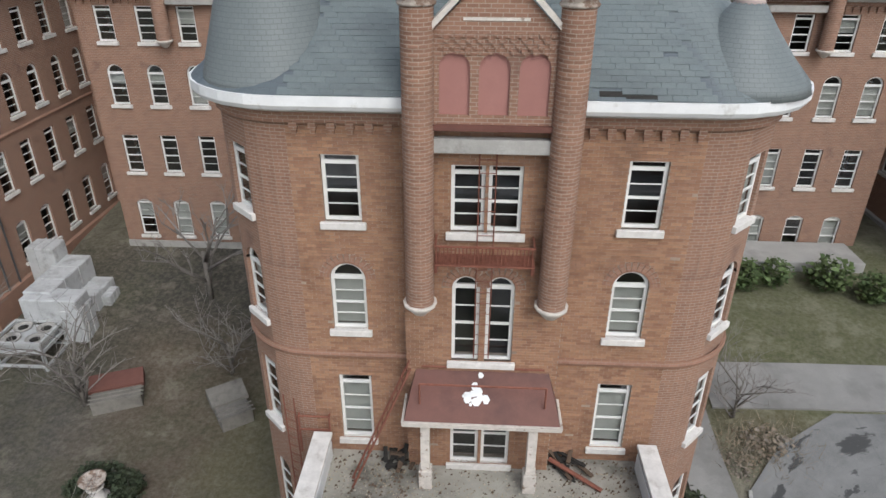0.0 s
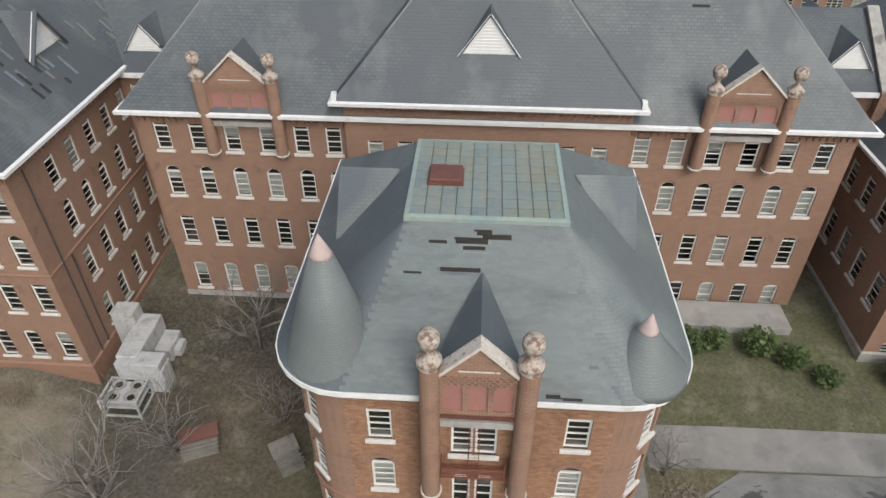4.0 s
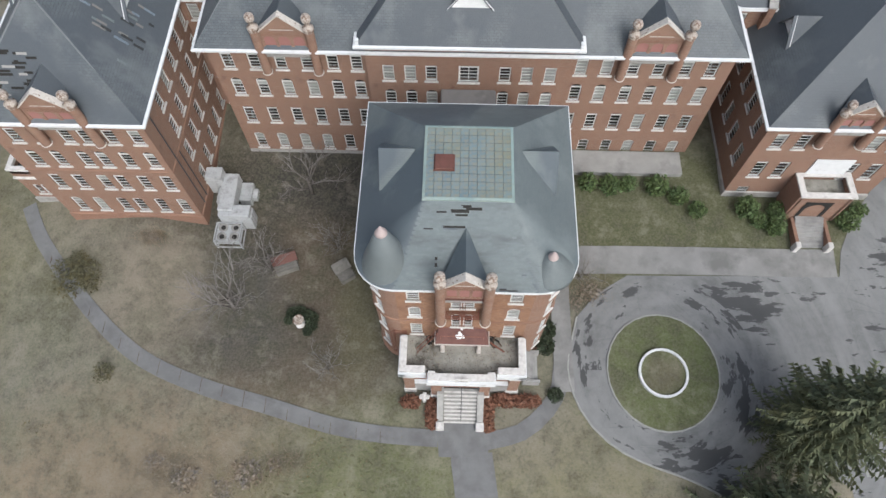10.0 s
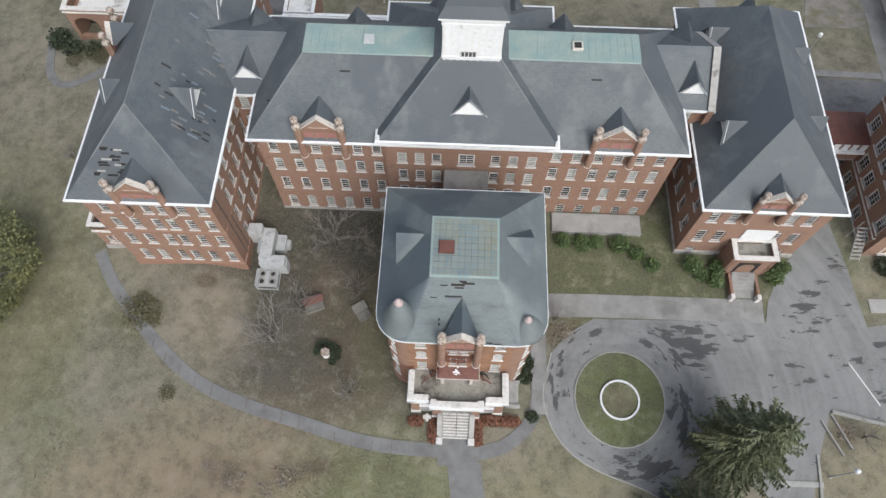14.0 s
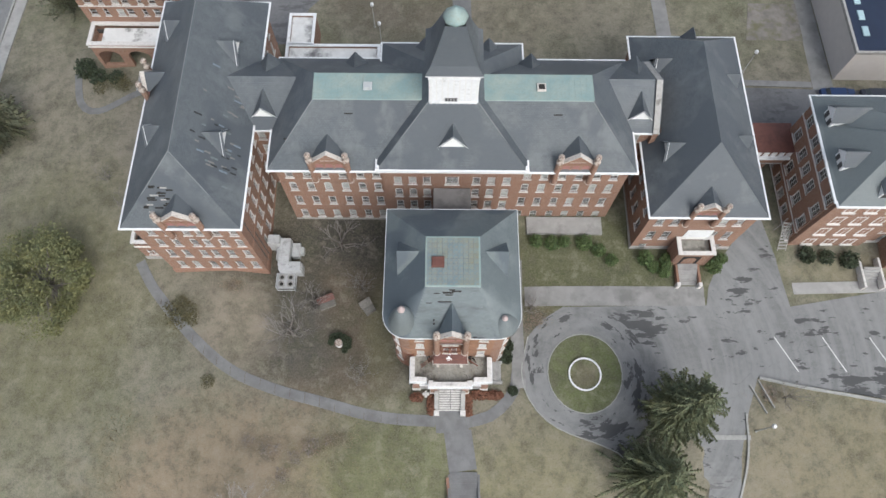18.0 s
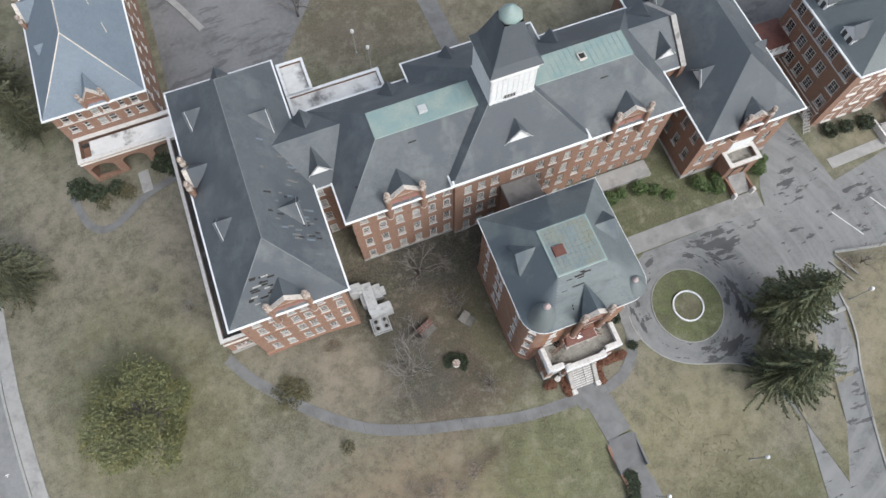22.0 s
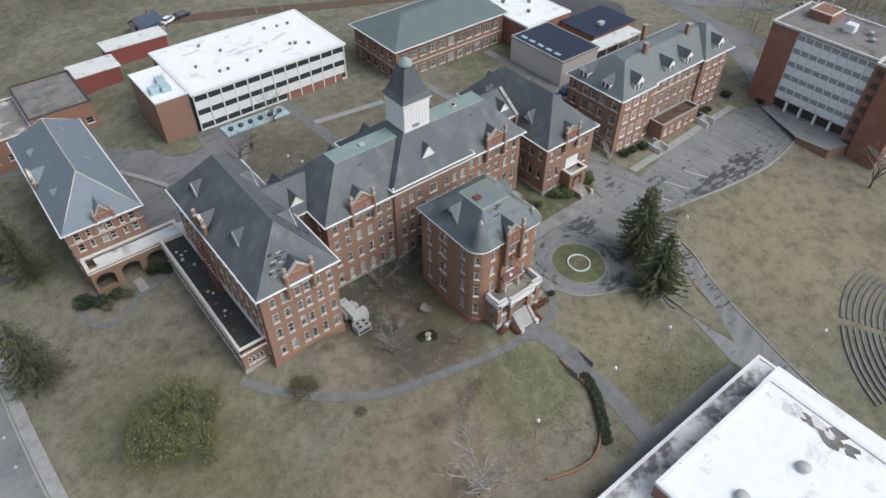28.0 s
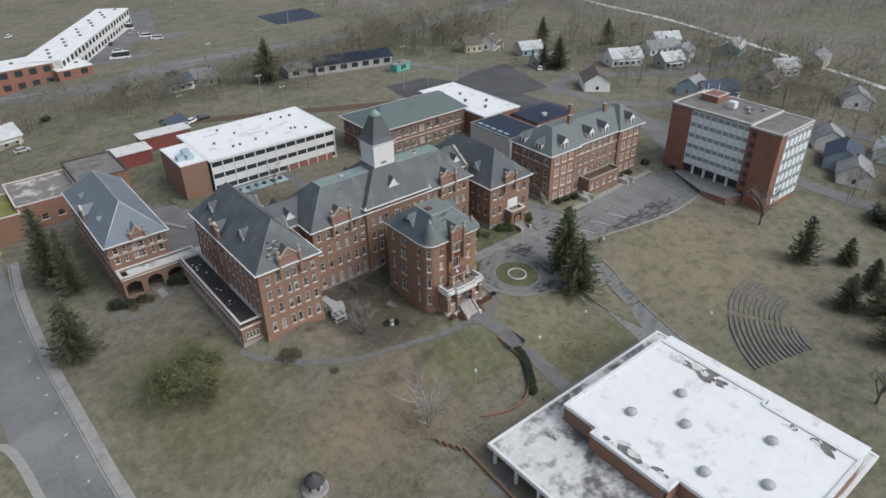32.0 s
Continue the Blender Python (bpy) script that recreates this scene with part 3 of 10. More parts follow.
def ball_gable(parent, m, half, z_foot, z_top, z_sill, apex, r=0.3, panels=3, worn=True, deep=2.6, roof_mat=None, z_side=None, split=False):
    """A brick gable between two round brick shafts that end in balls; it looks along -y of m, x = 0 is its middle."""
    global FINIAL
    z_side = z_side or z_top - 0.25
    inner = half - r * 0.8
    hgt = apex - z_side
    bm = bmesh.new()
    uv = bm.loops.layers.uv.verify()
    pw, ph, rise = inner * 2 / (panels + 0.55) * 0.86, (z_side - z_sill) * 0.72, 0.2
    pos = [(i - (panels - 1) / 2) * inner * 2 / (panels + 0.2) for i in range(panels)]
    holes = [(x + inner, z_sill + 0.12, pw, ph, pw * 0.45) for x in pos]
    body = wall_mesh(2 * inner, z_sill - 0.05, z_side, holes, 0.14)
    part("gable_wall", body, M_BRICK, parent, m=m @ Matrix.Translation((-inner, -0.25, 0)))
    tri = [(-inner, z_side), (inner, z_side), (0, apex - 0.1)]
    for y, flip in ((-0.25, False), (0.0, True)):
        q = [(x, y, z) for x, z in tri]
        face(bm, uv, q[::-1] if flip else q, tri)
    gab = part("gable", bm, M_BRICK, parent, "red brick gable with recessed panels", m)
    bk = bmesh.new()
    box(-inner, inner, -0.185, -0.02, z_sill - 0.05, z_side, bk)
    part("panel", bk, M_PINK, gab, "faded red panels", m)
    ck = bmesh.new()
    chequer = mesh_of(box(-0.05, 0.05, -0.29, -0.25, -0.04, 0.03), M_BRICK, "chequer_brick") if split else None
    for k in range(4):
        z = z_side - 0.32 + k * 0.1
        n = int(inner * 2 / 0.2)
        for i in range(n):
            x = -inner + 0.1 + (i + 0.5 * (k % 2)) * 0.2
            if abs(x) < inner * (1 - max(0, z - z_side) / hgt) - 0.1:
                if split:
                    part("chequer_brick", chequer, None, gab, m=m @ Matrix.Translation((x, 0, z)))
                else:
                    box(x - 0.05, x + 0.05, -0.29, -0.25, z - 0.04, z + 0.03, ck)
    if split:
        ck.free()
    else:
        tagged(part("chequer_brickwork", ck, M_BRICK, gab, m=m), kind="stuff")
    st = box(-inner * 0.5, inner * 0.5, -0.27, -0.25, z_side + 0.22, z_side + 0.27)
    part("stone_band", st, M_WORN, gab, m=m)
    part("stone_sill", box(-inner, inner, -0.33, -0.1, z_sill - 0.16, z_sill - 0.05), M_REDMETAL, gab, m=m)
    part("lintel", box(-inner - 0.05, inner + 0.05, -0.29, -0.1, z_sill - 0.62, z_sill - 0.34), M_STONE, gab, "grey stone lintel", m)
    co = bmesh.new()
    for s in (-1, 1):
        a, b = Vector((s * (inner + 0.05), 0, z_side - 0.02)), Vector((0, 0, apex))
        n = Vector((-(b - a).z * -s, 0, abs((b - a).x))).normalized() * 0.1
        n = Vector((s * abs(n.x), 0, abs(n.z)))
        pts = [a, b, b + Vector((0, 0, 0.13)), a + n]
        v = [co.verts.new((p.x, y, p.z)) for y in (-0.38, 0.1) for p in pts]
        for f in ((0, 1, 2, 3), (7, 6, 5, 4), (0, 4, 5, 1), (1, 5, 6, 2), (2, 6, 7, 3), (3, 7, 4, 0)):
            co.faces.new([v[i] for i in f])
    part("coping", co, M_WORN, gab, "worn white coping", m)
    rf = bmesh.new()
    ruv = rf.loops.layers.uv.verify()
    for s in (-1, 1):
        low, top = Vector((s * (inner + 0.12), 0.1, z_side - 0.05)), Vector((0, 0.1, apex + 0.05))
        lowb, topb = Vector((s * (inner + 0.12), 0.3, z_side - 0.05)), Vector((0, deep, apex + 0.05))
        q = [low, lowb, topb, top] if s > 0 else [lowb, low, top, topb]
        roof_face(rf, ruv, q)
        roof_face(rf, ruv, [p - Vector((0, 0, 0.08)) for p in q[::-1]])
    part("gable_roof", rf, roof_mat or M_SLATE, gab, m=m)
    if FINIAL is None:
        FINIAL = mesh_of(lathe([(0.34, 0), (0.36, 0.05), (0.30, 0.10), (0.37, 0.16), (0.38, 0.28), (0.22, 0.42), (0.12, 0.52), (0.12, 0.66), (0.17, 0.72), (0.26, 0.80), (0.31, 0.92), (0.325, 1.03), (0.31, 1.14), (0.25, 1.27), (0.14, 1.34), (0.02, 1.36)], 16), M_BALL, "finial")
    for s in (-1, 1):
        mm = m @ Matrix.Translation((s * half, -0.28, 0))
        prof, z = [], z_foot
        n = int((z_top - z_foot) / 0.152)
        step = (z_top - z_foot) / n
        for i in range(n):
            prof += [(r, z_foot + i * step), (r + 0.008, z_foot + i * step + 0.02), (r + 0.008, z_foot + (i + 1) * step - 0.02)]
        prof.append((r, z_top))
        shaft = part("round_shaft", lathe(prof, 14), M_BRICK, parent, "round brick shaft", mm)
        part("foot", lathe([(0.04, z_foot - 0.34), (0.14, z_foot - 0.28), (0.26, z_foot - 0.14), (r + 0.06, z_foot - 0.04), (r + 0.07, z_foot + 0.03)], 14), M_WORN if worn else M_WHITE, shaft, "white stone corbel", mm)
        k = r / 0.3
        part("ball_finial", FINIAL, None, shaft, "weathered ball finial", mm @ Matrix.Translation((0, 0, z_top)) @ Matrix.Diagonal((k, k, k, 1)))
    return gab


def cornice(parent, box4, z, out=0.5, h=0.38, r=0.0, material=None):
    return part("cornice", sweep(box4, [(0.02, z - 0.06), (0.16, z - 0.06), (out * 0.82, z + h * 0.12), (out * 0.9, z + h * 0.2), (out, z + h * 0.45), (out, z + h), (-0.3, z + h), (-0.3, z - 0.06)], r), material or M_WHITE, parent, "white painted cornice")


def dentils(parent, p0, p1, z, step=0.34, material=None):
    """A row of brick corbels below the eaves, one part."""
    d = Vector((p1[0] - p0[0], p1[1] - p0[1]))
    m = Matrix.Translation((p0[0], p0[1], 0)) @ Matrix.Rotation(math.atan2(d.y, d.x), 4, "Z")
    bm = bmesh.new()
    n = max(1, int(d.length / step))
    for i in range(n):
        x = (i + 0.5) * d.length / n
        box(x - 0.085, x + 0.085, -0.13, 0.0, z - 0.15, z, bm)
        box(x - 0.055, x + 0.055, -0.07, 0.0, z - 0.26, z - 0.15, bm)
    tagged(part("corbel_course", bm, material or M_BRICK, parent, m=m), kind="stuff")

# ---- the setting: ground, roads, paths ----
from mathutils import geometry

_TY = (-4000, -200, -70, -45, -28, -19, -14.5, -11.5, -8, -4, 4, 11, 18, 40, 75, 150, 400, 4000)
_TZ = (-16, -11, -7.5, -6.2, -4.6, -3.9, -3.3, -2.0, -1.55, -1.25, -0.9, 0.3, 1.1, 1.1, 0.3, -1.5, -6, -20)
_TX = (-4000, -75, -64, -50, -37, -28, -20, 40, 90, 140, 4000)
_XZ = (-6, -5, -4.3, -3.0, -1.6, -0.4, 0, 0, -0.5, -3, -12)

_RY = (-4000, -200, -70, -45, -28, -14, -4, 11, 18, 40, 75, 150, 400, 4000)
_RZ = (-14, -9, -5.6, -4.6, -3.0, -1.9, -0.9, 0.3, 0.8, 0.9, 0.3, -1.5, -6, -20)


def terrain(x, y):
    a, b = float(np.interp(y, _TY, _TZ)), float(np.interp(y, _RY, _RZ))
    k = min(1.0, max(0.0, (x - 28) / 14))
    # the court west of the front building lies lower
    low = float(np.interp(x, (-26, -21.5, -5.5, -2), (0, 1, 1, 0))) * float(np.interp(y, (-4, 0, 4, 9, 14, 18.2, 30), (0, 0.35, 0.9, 1.6, 1.5, 1.15, 0)))
    return a + (b - a) * k * k * (3 - 2 * k) + float(np.interp(x, _TX, _XZ)) - low


def hills(x, y):
    """Far off the land rises to low wooded hills."""
    d = max(0.0, math.hypot(x, y) - 420)
    return min(38.0, d * 0.03) * (0.6 + 0.6 * noise.noise(Vector((x * 0.002, y * 0.002, 3.1))))


def grass_material():
    m = mat("winter_grass", (0.13, 0.12, 0.07), 0.95)
    node, link, b = tool(m)
    v = node("TexCoord").outputs["Object"]
    wide, mid, small, fine = noise_at(node, v, 0.022, 4, 0.6), noise_at(node, v, 0.09, 7, 0.68), noise_at(node, v, 0.55, 7, 0.72), noise_at(node, v, 5.0, 4, 0.75)
    blot = noise_at(node, v, 0.24, 8, 0.74)
    c = blend(node, ramp(node, mid, (0.40, 0.0), (0.60, 1.0)), (0.185, 0.172, 0.132), (0.105, 0.115, 0.062))
    c = blend(node, ramp(node, wide, (0.42, 0.0), (0.62, 0.85)), c, (0.195, 0.172, 0.135))
    mottle = ramp(node, blot, (0.49, 0.0), (0.60, 0.65))
    flecks = ramp(node, small, (0.50, 0.0), (0.62, 0.9))
    sep = node("SeparateXYZ", Vector=v)

    def spot(cx, cy, rx, ry, edge=0.45):
        a = node("Math", (("operation", "MULTIPLY"),))
        dx = node("Math", (("operation", "MULTIPLY_ADD"),))
        link(sep.outputs[0], dx.inputs[0])
        dx.inputs[1].default_value, dx.inputs[2].default_value = 1 / rx, -cx / rx
        dy = node("Math", (("operation", "MULTIPLY_ADD"),))
        link(sep.outputs[1], dy.inputs[0])
        dy.inputs[1].default_value, dy.inputs[2].default_value = 1 / ry, -cy / ry
        vec = node("CombineXYZ", X=dx.outputs[0], Y=dy.outputs[0])
        ln = node("VectorMath", (("operation", "LENGTH"),))
        link(vec.outputs[0], ln.inputs[0])
        wob = node("Math", (("operation", "MULTIPLY_ADD"),))
        link(noise_at(node, v, 0.35, 4, 0.7), wob.inputs[0])
        wob.inputs[1].default_value = 1.0
        link(ln.outputs["Value"], wob.inputs[2])
        k = node("Math", (("operation", "MULTIPLY"),))
        link(wob.outputs[0], k.inputs[0])
        k.inputs[1].default_value = 0.5
        return ramp(node, k.outputs[0], (0.5, 1.0), (0.78, 0.0)), a

    # leaf litter under the trees, court soil darkened further for the shade between buildings, a bare tan patch,
    # greener and browner lawns
    for (cx, cy, rx, ry), color, most in (
        ((-14, 10, 19, 16), (0.048, 0.041, 0.03), 0.95),
        ((-12.5, -2.5, 7, 3.5), (0.10, 0.075, 0.048), 0.6),
        ((-33, 6, 3.2, 3), (0.10, 0.092, 0.05), 0.7),
        ((10.5, 7.0, 2.5, 3), (0.10, 0.075, 0.048), 0.8),
        ((-14, 1, 10, 5), (0.088, 0.07, 0.05), 0.8),
        ((-17.5, 4, 7.5, 6.5), (0.068, 0.064, 0.057), 0.85),
        ((-12.5, 8, 4, 9), (0.095, 0.068, 0.046), 0.6),
        ((-11, 15.5, 9, 4.5), (0.036, 0.034, 0.03), 0.92),
        ((-8, 4, 2.6, 8), (0.105, 0.10, 0.05), 0.6),
        ((-25, 5, 6.5, 6), (0.235, 0.20, 0.155), 0.75),
        ((-24, -13, 19, 11), (0.215, 0.165, 0.11), 0.85),
        ((-6, -12, 12, 9), (0.105, 0.12, 0.045), 0.75),
        ((9, -16, 11, 12), (0.19, 0.175, 0.095), 0.7),
        ((14, -25, 20, 6), (0.105, 0.11, 0.05), 0.7),
        ((18, 12, 22, 8), (0.07, 0.078, 0.032), 0.9),
        ((-48, 8, 14, 22), (0.13, 0.125, 0.06), 0.7),
        ((50, -20, 26, 22), (0.24, 0.205, 0.125), 0.7),
        ((15.9, -1, 7, 7), (0.088, 0.112, 0.035), 0.85),
        ((15.6, -1, 2.3, 2.3), (0.15, 0.13, 0.085), 0.8),
        ((-8, 54, 13, 12), (0.10, 0.082, 0.06), 0.8),
        ((8, 55, 16, 16), (0.15, 0.125, 0.09), 0.5),
        ((56, 11.5, 20, 2.5), (0.22, 0.19, 0.12), 0.6),
    ):
        fac, _ = spot(cx, cy, rx, ry)
        k = node("Math", (("operation", "MULTIPLY"),))
        link(fac, k.inputs[0])
        k.inputs[1].default_value = most
        tint = blend(node, ramp(node, small, (0.4, 0.0), (0.7, 0.55)), color, tuple(x * 1.45 for x in color))
        c = blend(node, k.outputs[0], c, blend(node, ramp(node, fine, (0.4, 0.0), (0.7, 0.5)), tint, tuple(x * 0.55 for x in color)))
    c = blend(node, mottle, c, blend(node, 0.6, c, (0.055, 0.060, 0.030)))
    c = blend(node, flecks, c, blend(node, 0.6, c, (0.07, 0.066, 0.045)))
    c = blend(node, ramp(node, small, (0.36, 0.6), (0.48, 0.0)), c, blend(node, 0.5, c, (0.30, 0.27, 0.21)))
    c = blend(node, ramp(node, fine, (0.42, 0.0), (0.70, 0.6)), c, blend(node, 0.5, c, (0.28, 0.26, 0.20)))
    c = blend(node, ramp(node, fine, (0.32, 0.6), (0.46, 0.0)), c, blend(node, 0.55, c, (0.04, 0.042, 0.025)))
    link(c, b.inputs["Base Color"])
    bp = node("Bump", Strength=0.8, Distance=0.1, Height=fine)
    link(bp.outputs[0], b.inputs["Normal"])
    return m


def asphalt_material(name, color, wet, circle=None):
    m = mat(name, color, 0.85)
    node, link, b = tool(m)
    v = node("TexCoord").outputs["Object"]
    st = node("Mapping", Vector=v, Scale=(0.35, 1.3, 1))
    patch, big, small, fine = noise_at(node, st.outputs[0], 0.85, 7, 0.62), noise_at(node, v, 0.10, 4), noise_at(node, v, 1.5, 5, 0.7), noise_at(node, v, 30, 2)
    c = blend(node, ramp(node, big, (0.35, 0.0), (0.65, 1.0)), tuple(x * 0.72 for x in color), tuple(x * 1.2 for x in color))
    c = blend(node, ramp(node, small, (0.4, 0.0), (0.75, 0.5)), c, tuple(x * 1.5 for x in color))
    c = blend(node, ramp(node, fine, (0.4, 0.0), (0.7, 0.4)), c, tuple(x * 0.6 for x in color))
    crack = node("TexVoronoi", (("feature", "DISTANCE_TO_EDGE"),), Scale=0.35)
    link(v, crack.inputs["Vector"])
    c = blend(node, ramp(node, crack.outputs["Distance"], (0.0, 0.3), (0.012, 0.0)), c, tuple(x * 0.5 for x in color))
    group = ramp(node, noise_at(node, v, 0.075, 3), (0.42, 0.0), (0.52, 1.0))
    patch = blend(node, group, (0.45, 0.45, 0.45), patch)
    if circle:
        # damp patches lie in broken bands round the island and in pools beside it
        off = node("VectorMath", (("operation", "SUBTRACT"),))
        link(v, off.inputs[0])
        off.inputs[1].default_value = (*circle, 0)
        flat = node("SeparateXYZ", Vector=off.outputs[0])
        arc, far = node("Math", (("operation", "ARCTAN2"),)), node("VectorMath", (("operation", "LENGTH"),))
        link(flat.outputs[1], arc.inputs[0])
        link(flat.outputs[0], arc.inputs[1])
        link(node("CombineXYZ", X=flat.outputs[0], Y=flat.outputs[1]).outputs[0], far.inputs[0])
        polar = node("Mapping", Vector=node("CombineXYZ", X=far.outputs["Value"], Y=arc.outputs[0]).outputs[0], Scale=(1.35, 3.0, 1))
        bands = noise_at(node, polar.outputs[0], 1.0, 8, 0.62)
        streaks = node("Mapping", Vector=v, Scale=(0.42, 1.25, 1))
        near = node("Math", (("operation", "LESS_THAN"),))
        link(far.outputs["Value"], near.inputs[0])
        near.inputs[1].default_value = 7.6
        patch = blend(node, near.outputs[0], noise_at(node, streaks.outputs[0], 0.95, 8, 0.62), bands)
        total = None
        for cx, cy, rx, ry, most in ((22.4, 4.9, 4.8, 2.6, 0.155), (21.5, -2.6, 2.0, 4.6, 0.14), (16.4, -6.9, 4.6, 1.8, 0.13), (9.8, 0.2, 1.4, 3.8, 0.115), (19.5, -8.6, 2.8, 2.4, 0.115), (34.5, 8.5, 2.4, 3.0, 0.11), (12.5, 5.2, 3.0, 1.3, 0.09), (56, -2.2, 19, 3.4, 0.15), (44, 4, 8, 2, 0.07), (29, -16, 3, 8, 0.07)):
            place = node("Mapping", Vector=v, Location=(-cx / rx, -cy / ry, 0), Scale=(1 / rx, 1 / ry, 0))
            d = node("VectorMath", (("operation", "LENGTH"),))
            link(place.outputs[0], d.inputs[0])
            here = ramp(node, d.outputs["Value"], (0.5, most), (1.0, 0.0))
            if total is None:
                total = here
            else:
                add = node("Math", (("operation", "ADD"),))
                link(total, add.inputs[0])
                link(here, add.inputs[1])
                total = add.outputs[0]
        add = node("Math", (("operation", "ADD"),))
        link(patch, add.inputs[0])
        link(total, add.inputs[1])
        patch = add.outputs[0]
        c = blend(node, ramp(node, noise_at(node, polar.outputs[0], 0.6, 4, 0.6), (0.42, 0.0), (0.62, 0.6)), c, tuple(x * 1.35 for x in color))
    soak = ramp(node, patch, (0.62 if circle else 0.535, 0.0), (0.645 if circle else 0.57, wet))
    c = blend(node, soak, c, tuple(x * 0.28 for x in color))
    link(c, b.inputs["Base Color"])
    link(ramp(node, soak, (0.0, 0.85), (1.0, 0.35)), b.inputs["Roughness"])
    bp = node("Bump", Strength=0.25, Distance=0.01, Height=fine)
    link(bp.outputs[0], b.inputs["Normal"])
    return m


M_GRASS = grass_material()
CX, CY = 15.62, -0.85
M_ROAD = asphalt_material("patched_asphalt", (0.17, 0.172, 0.168), 0.9, (CX, CY))
M_STREET = asphalt_material("street_asphalt", (0.18, 0.182, 0.18), 0.1)
M_LOTDARK = asphalt_material("black_asphalt", (0.085, 0.085, 0.088), 0.5)
M_LOT = asphalt_material("dark_asphalt", (0.17, 0.17, 0.17), 0.45)


def axis_steps(near, far, step):
    a = list(np.arange(-near, near + 0.01, step))
    out, s = [], step
    x = near
    while x < far:
        s *= 1.25
        x += s
        out.append(x)
    return [-v for v in out[::-1]] + a + out


def ground_sheet():
    xs, ys = axis_steps(130, 3200, 2.0), axis_steps(120, 3200, 2.0)
    co = [(x, y, terrain(x, y) + hills(x, y)) for y in ys for x in xs]
    n = len(xs)
    fs = [(j * n + i, j * n + i + 1, (j + 1) * n + i + 1, (j + 1) * n + i) for j in range(len(ys) - 1) for i in range(n - 1)]
    me = bpy.data.meshes.new("ground")
    me.from_pydata(co, [], fs)
    me.materials.append(M_GRASS)
    me.polygons.foreach_set("use_smooth", [True] * len(fs))
    return tagged(new("ground", me), "patchy green and tan winter lawn sloping to the front", "ground", kind="structure")


ground_sheet()


def smooth_line(pts, step=1.0):
    """Points along a smooth line through pts."""
    p = [Vector((*q, 0)) for q in pts]
    p = [p[0] * 2 - p[1], *p, p[-1] * 2 - p[-2]]
    out = []
    for a, b, c, d in zip(p, p[1:], p[2:], p[3:]):
        n = max(1, int((c - b).length / step))
        for i in range(n):
            t = i / n
            out.append(0.5 * ((2 * b) + (c - a) * t + (2 * a - 5 * b + 4 * c - d) * t * t + (3 * b - a - 3 * c + d) * t ** 3))
    return out + [p[-2]]


def ribbon(name, pts, width, material, lift=0.05, label="", category="path", thick=0.25, step=1.0, curve=True, kind="structure", width2=None):
    """A strip of paving laid on the ground along a line, with a shallow edge."""
    line = smooth_line(pts, step) if curve else [Vector((*q, 0)) for q in pts]
    bm = bmesh.new()
    uv = bm.loops.layers.uv.verify()
    rows, run = [], 0.0
    for i, p in enumerate(line):
        t = (line[min(i + 1, len(line) - 1)] - line[max(i - 1, 0)]).normalized()
        side = Vector((-t.y, t.x, 0))
        w = width if width2 is None else width + (width2 - width) * i / (len(line) - 1)
        cross = []
        for k in (-0.5, -0.5, -0.25, 0, 0.25, 0.5, 0.5):
            q = p + side * (w * k)
            cross.append(bm.verts.new((q.x, q.y, terrain(q.x, q.y) + hills(q.x, q.y) + lift)))
        cross[0].co.z -= thick
        cross[-1].co.z -= thick
        rows.append(cross)
    for a, b in zip(rows, rows[1:]):
        for k in range(6):
            bm.faces.new((a[k + 1], a[k], b[k], b[k + 1]))
    ob = part(name, bm, material)
    return tagged(ob, label, category, kind=kind)


def patch(name, pts, material, lift=0.05, label="", category="road", step=1.5, kind="structure"):
    """A paved area with a free outline, laid on the ground."""
    n = len(pts)

    def inside(x, y):
        hit = False
        for (xa, ya), (xb, yb) in zip(pts, pts[1:] + pts[:1]):
            if (ya > y) != (yb > y) and x < (xb - xa) * (y - ya) / (yb - ya) + xa:
                hit = not hit
        return hit

    xs, ys = [p[0] for p in pts], [p[1] for p in pts]
    step = max(step, (max(xs) - min(xs)) / 60)
    grid = [Vector((x, y)) for x in np.arange(min(xs), max(xs), step) for y in np.arange(min(ys), max(ys), step) if inside(x, y)]
    vs, _, fs, *_ = geometry.delaunay_2d_cdt([Vector(p) for p in pts] + grid, [], [list(range(n))], 1, 1e-4)
    bm = bmesh.new()
    made = [bm.verts.new((v.x, v.y, 0)) for v in vs]
    for f in fs:
        bm.faces.new([made[i] for i in f])
    for v in bm.verts:
        v.co.z = terrain(v.co.x, v.co.y) + hills(v.co.x, v.co.y) + lift
    edge = [e for e in bm.edges if e.is_boundary]
    ext = bmesh.ops.extrude_edge_only(bm, edges=edge)
    for v in ext["geom"]:
        if isinstance(v, bmesh.types.BMVert):
            v.co.z -= 0.3
    bmesh.ops.recalc_face_normals(bm, faces=bm.faces)
    up = sum(f.normal.z for f in bm.faces)
    if up < 0:
        bmesh.ops.reverse_faces(bm, faces=bm.faces)
    return tagged(part(name, bm, material), label, category, kind=kind)


def kerb(name, pts, label, width=0.22, lift=0.17, closed=False, material=None, curve=True):
    return ribbon(name, pts + ([pts[0]] if closed else []), width, material or M_KERB, lift, label, "kerb", 0.4, 0.7, curve)


def ring(cx, cy, rx, ry=None, n=28, a0=0, a1=360):
    ry = ry or rx
    return [(cx + rx * math.cos(radians(a0 + (a1 - a0) * i / n)), cy + ry * math.sin(radians(a0 + (a1 - a0) * i / n))) for i in range(n + 1)]


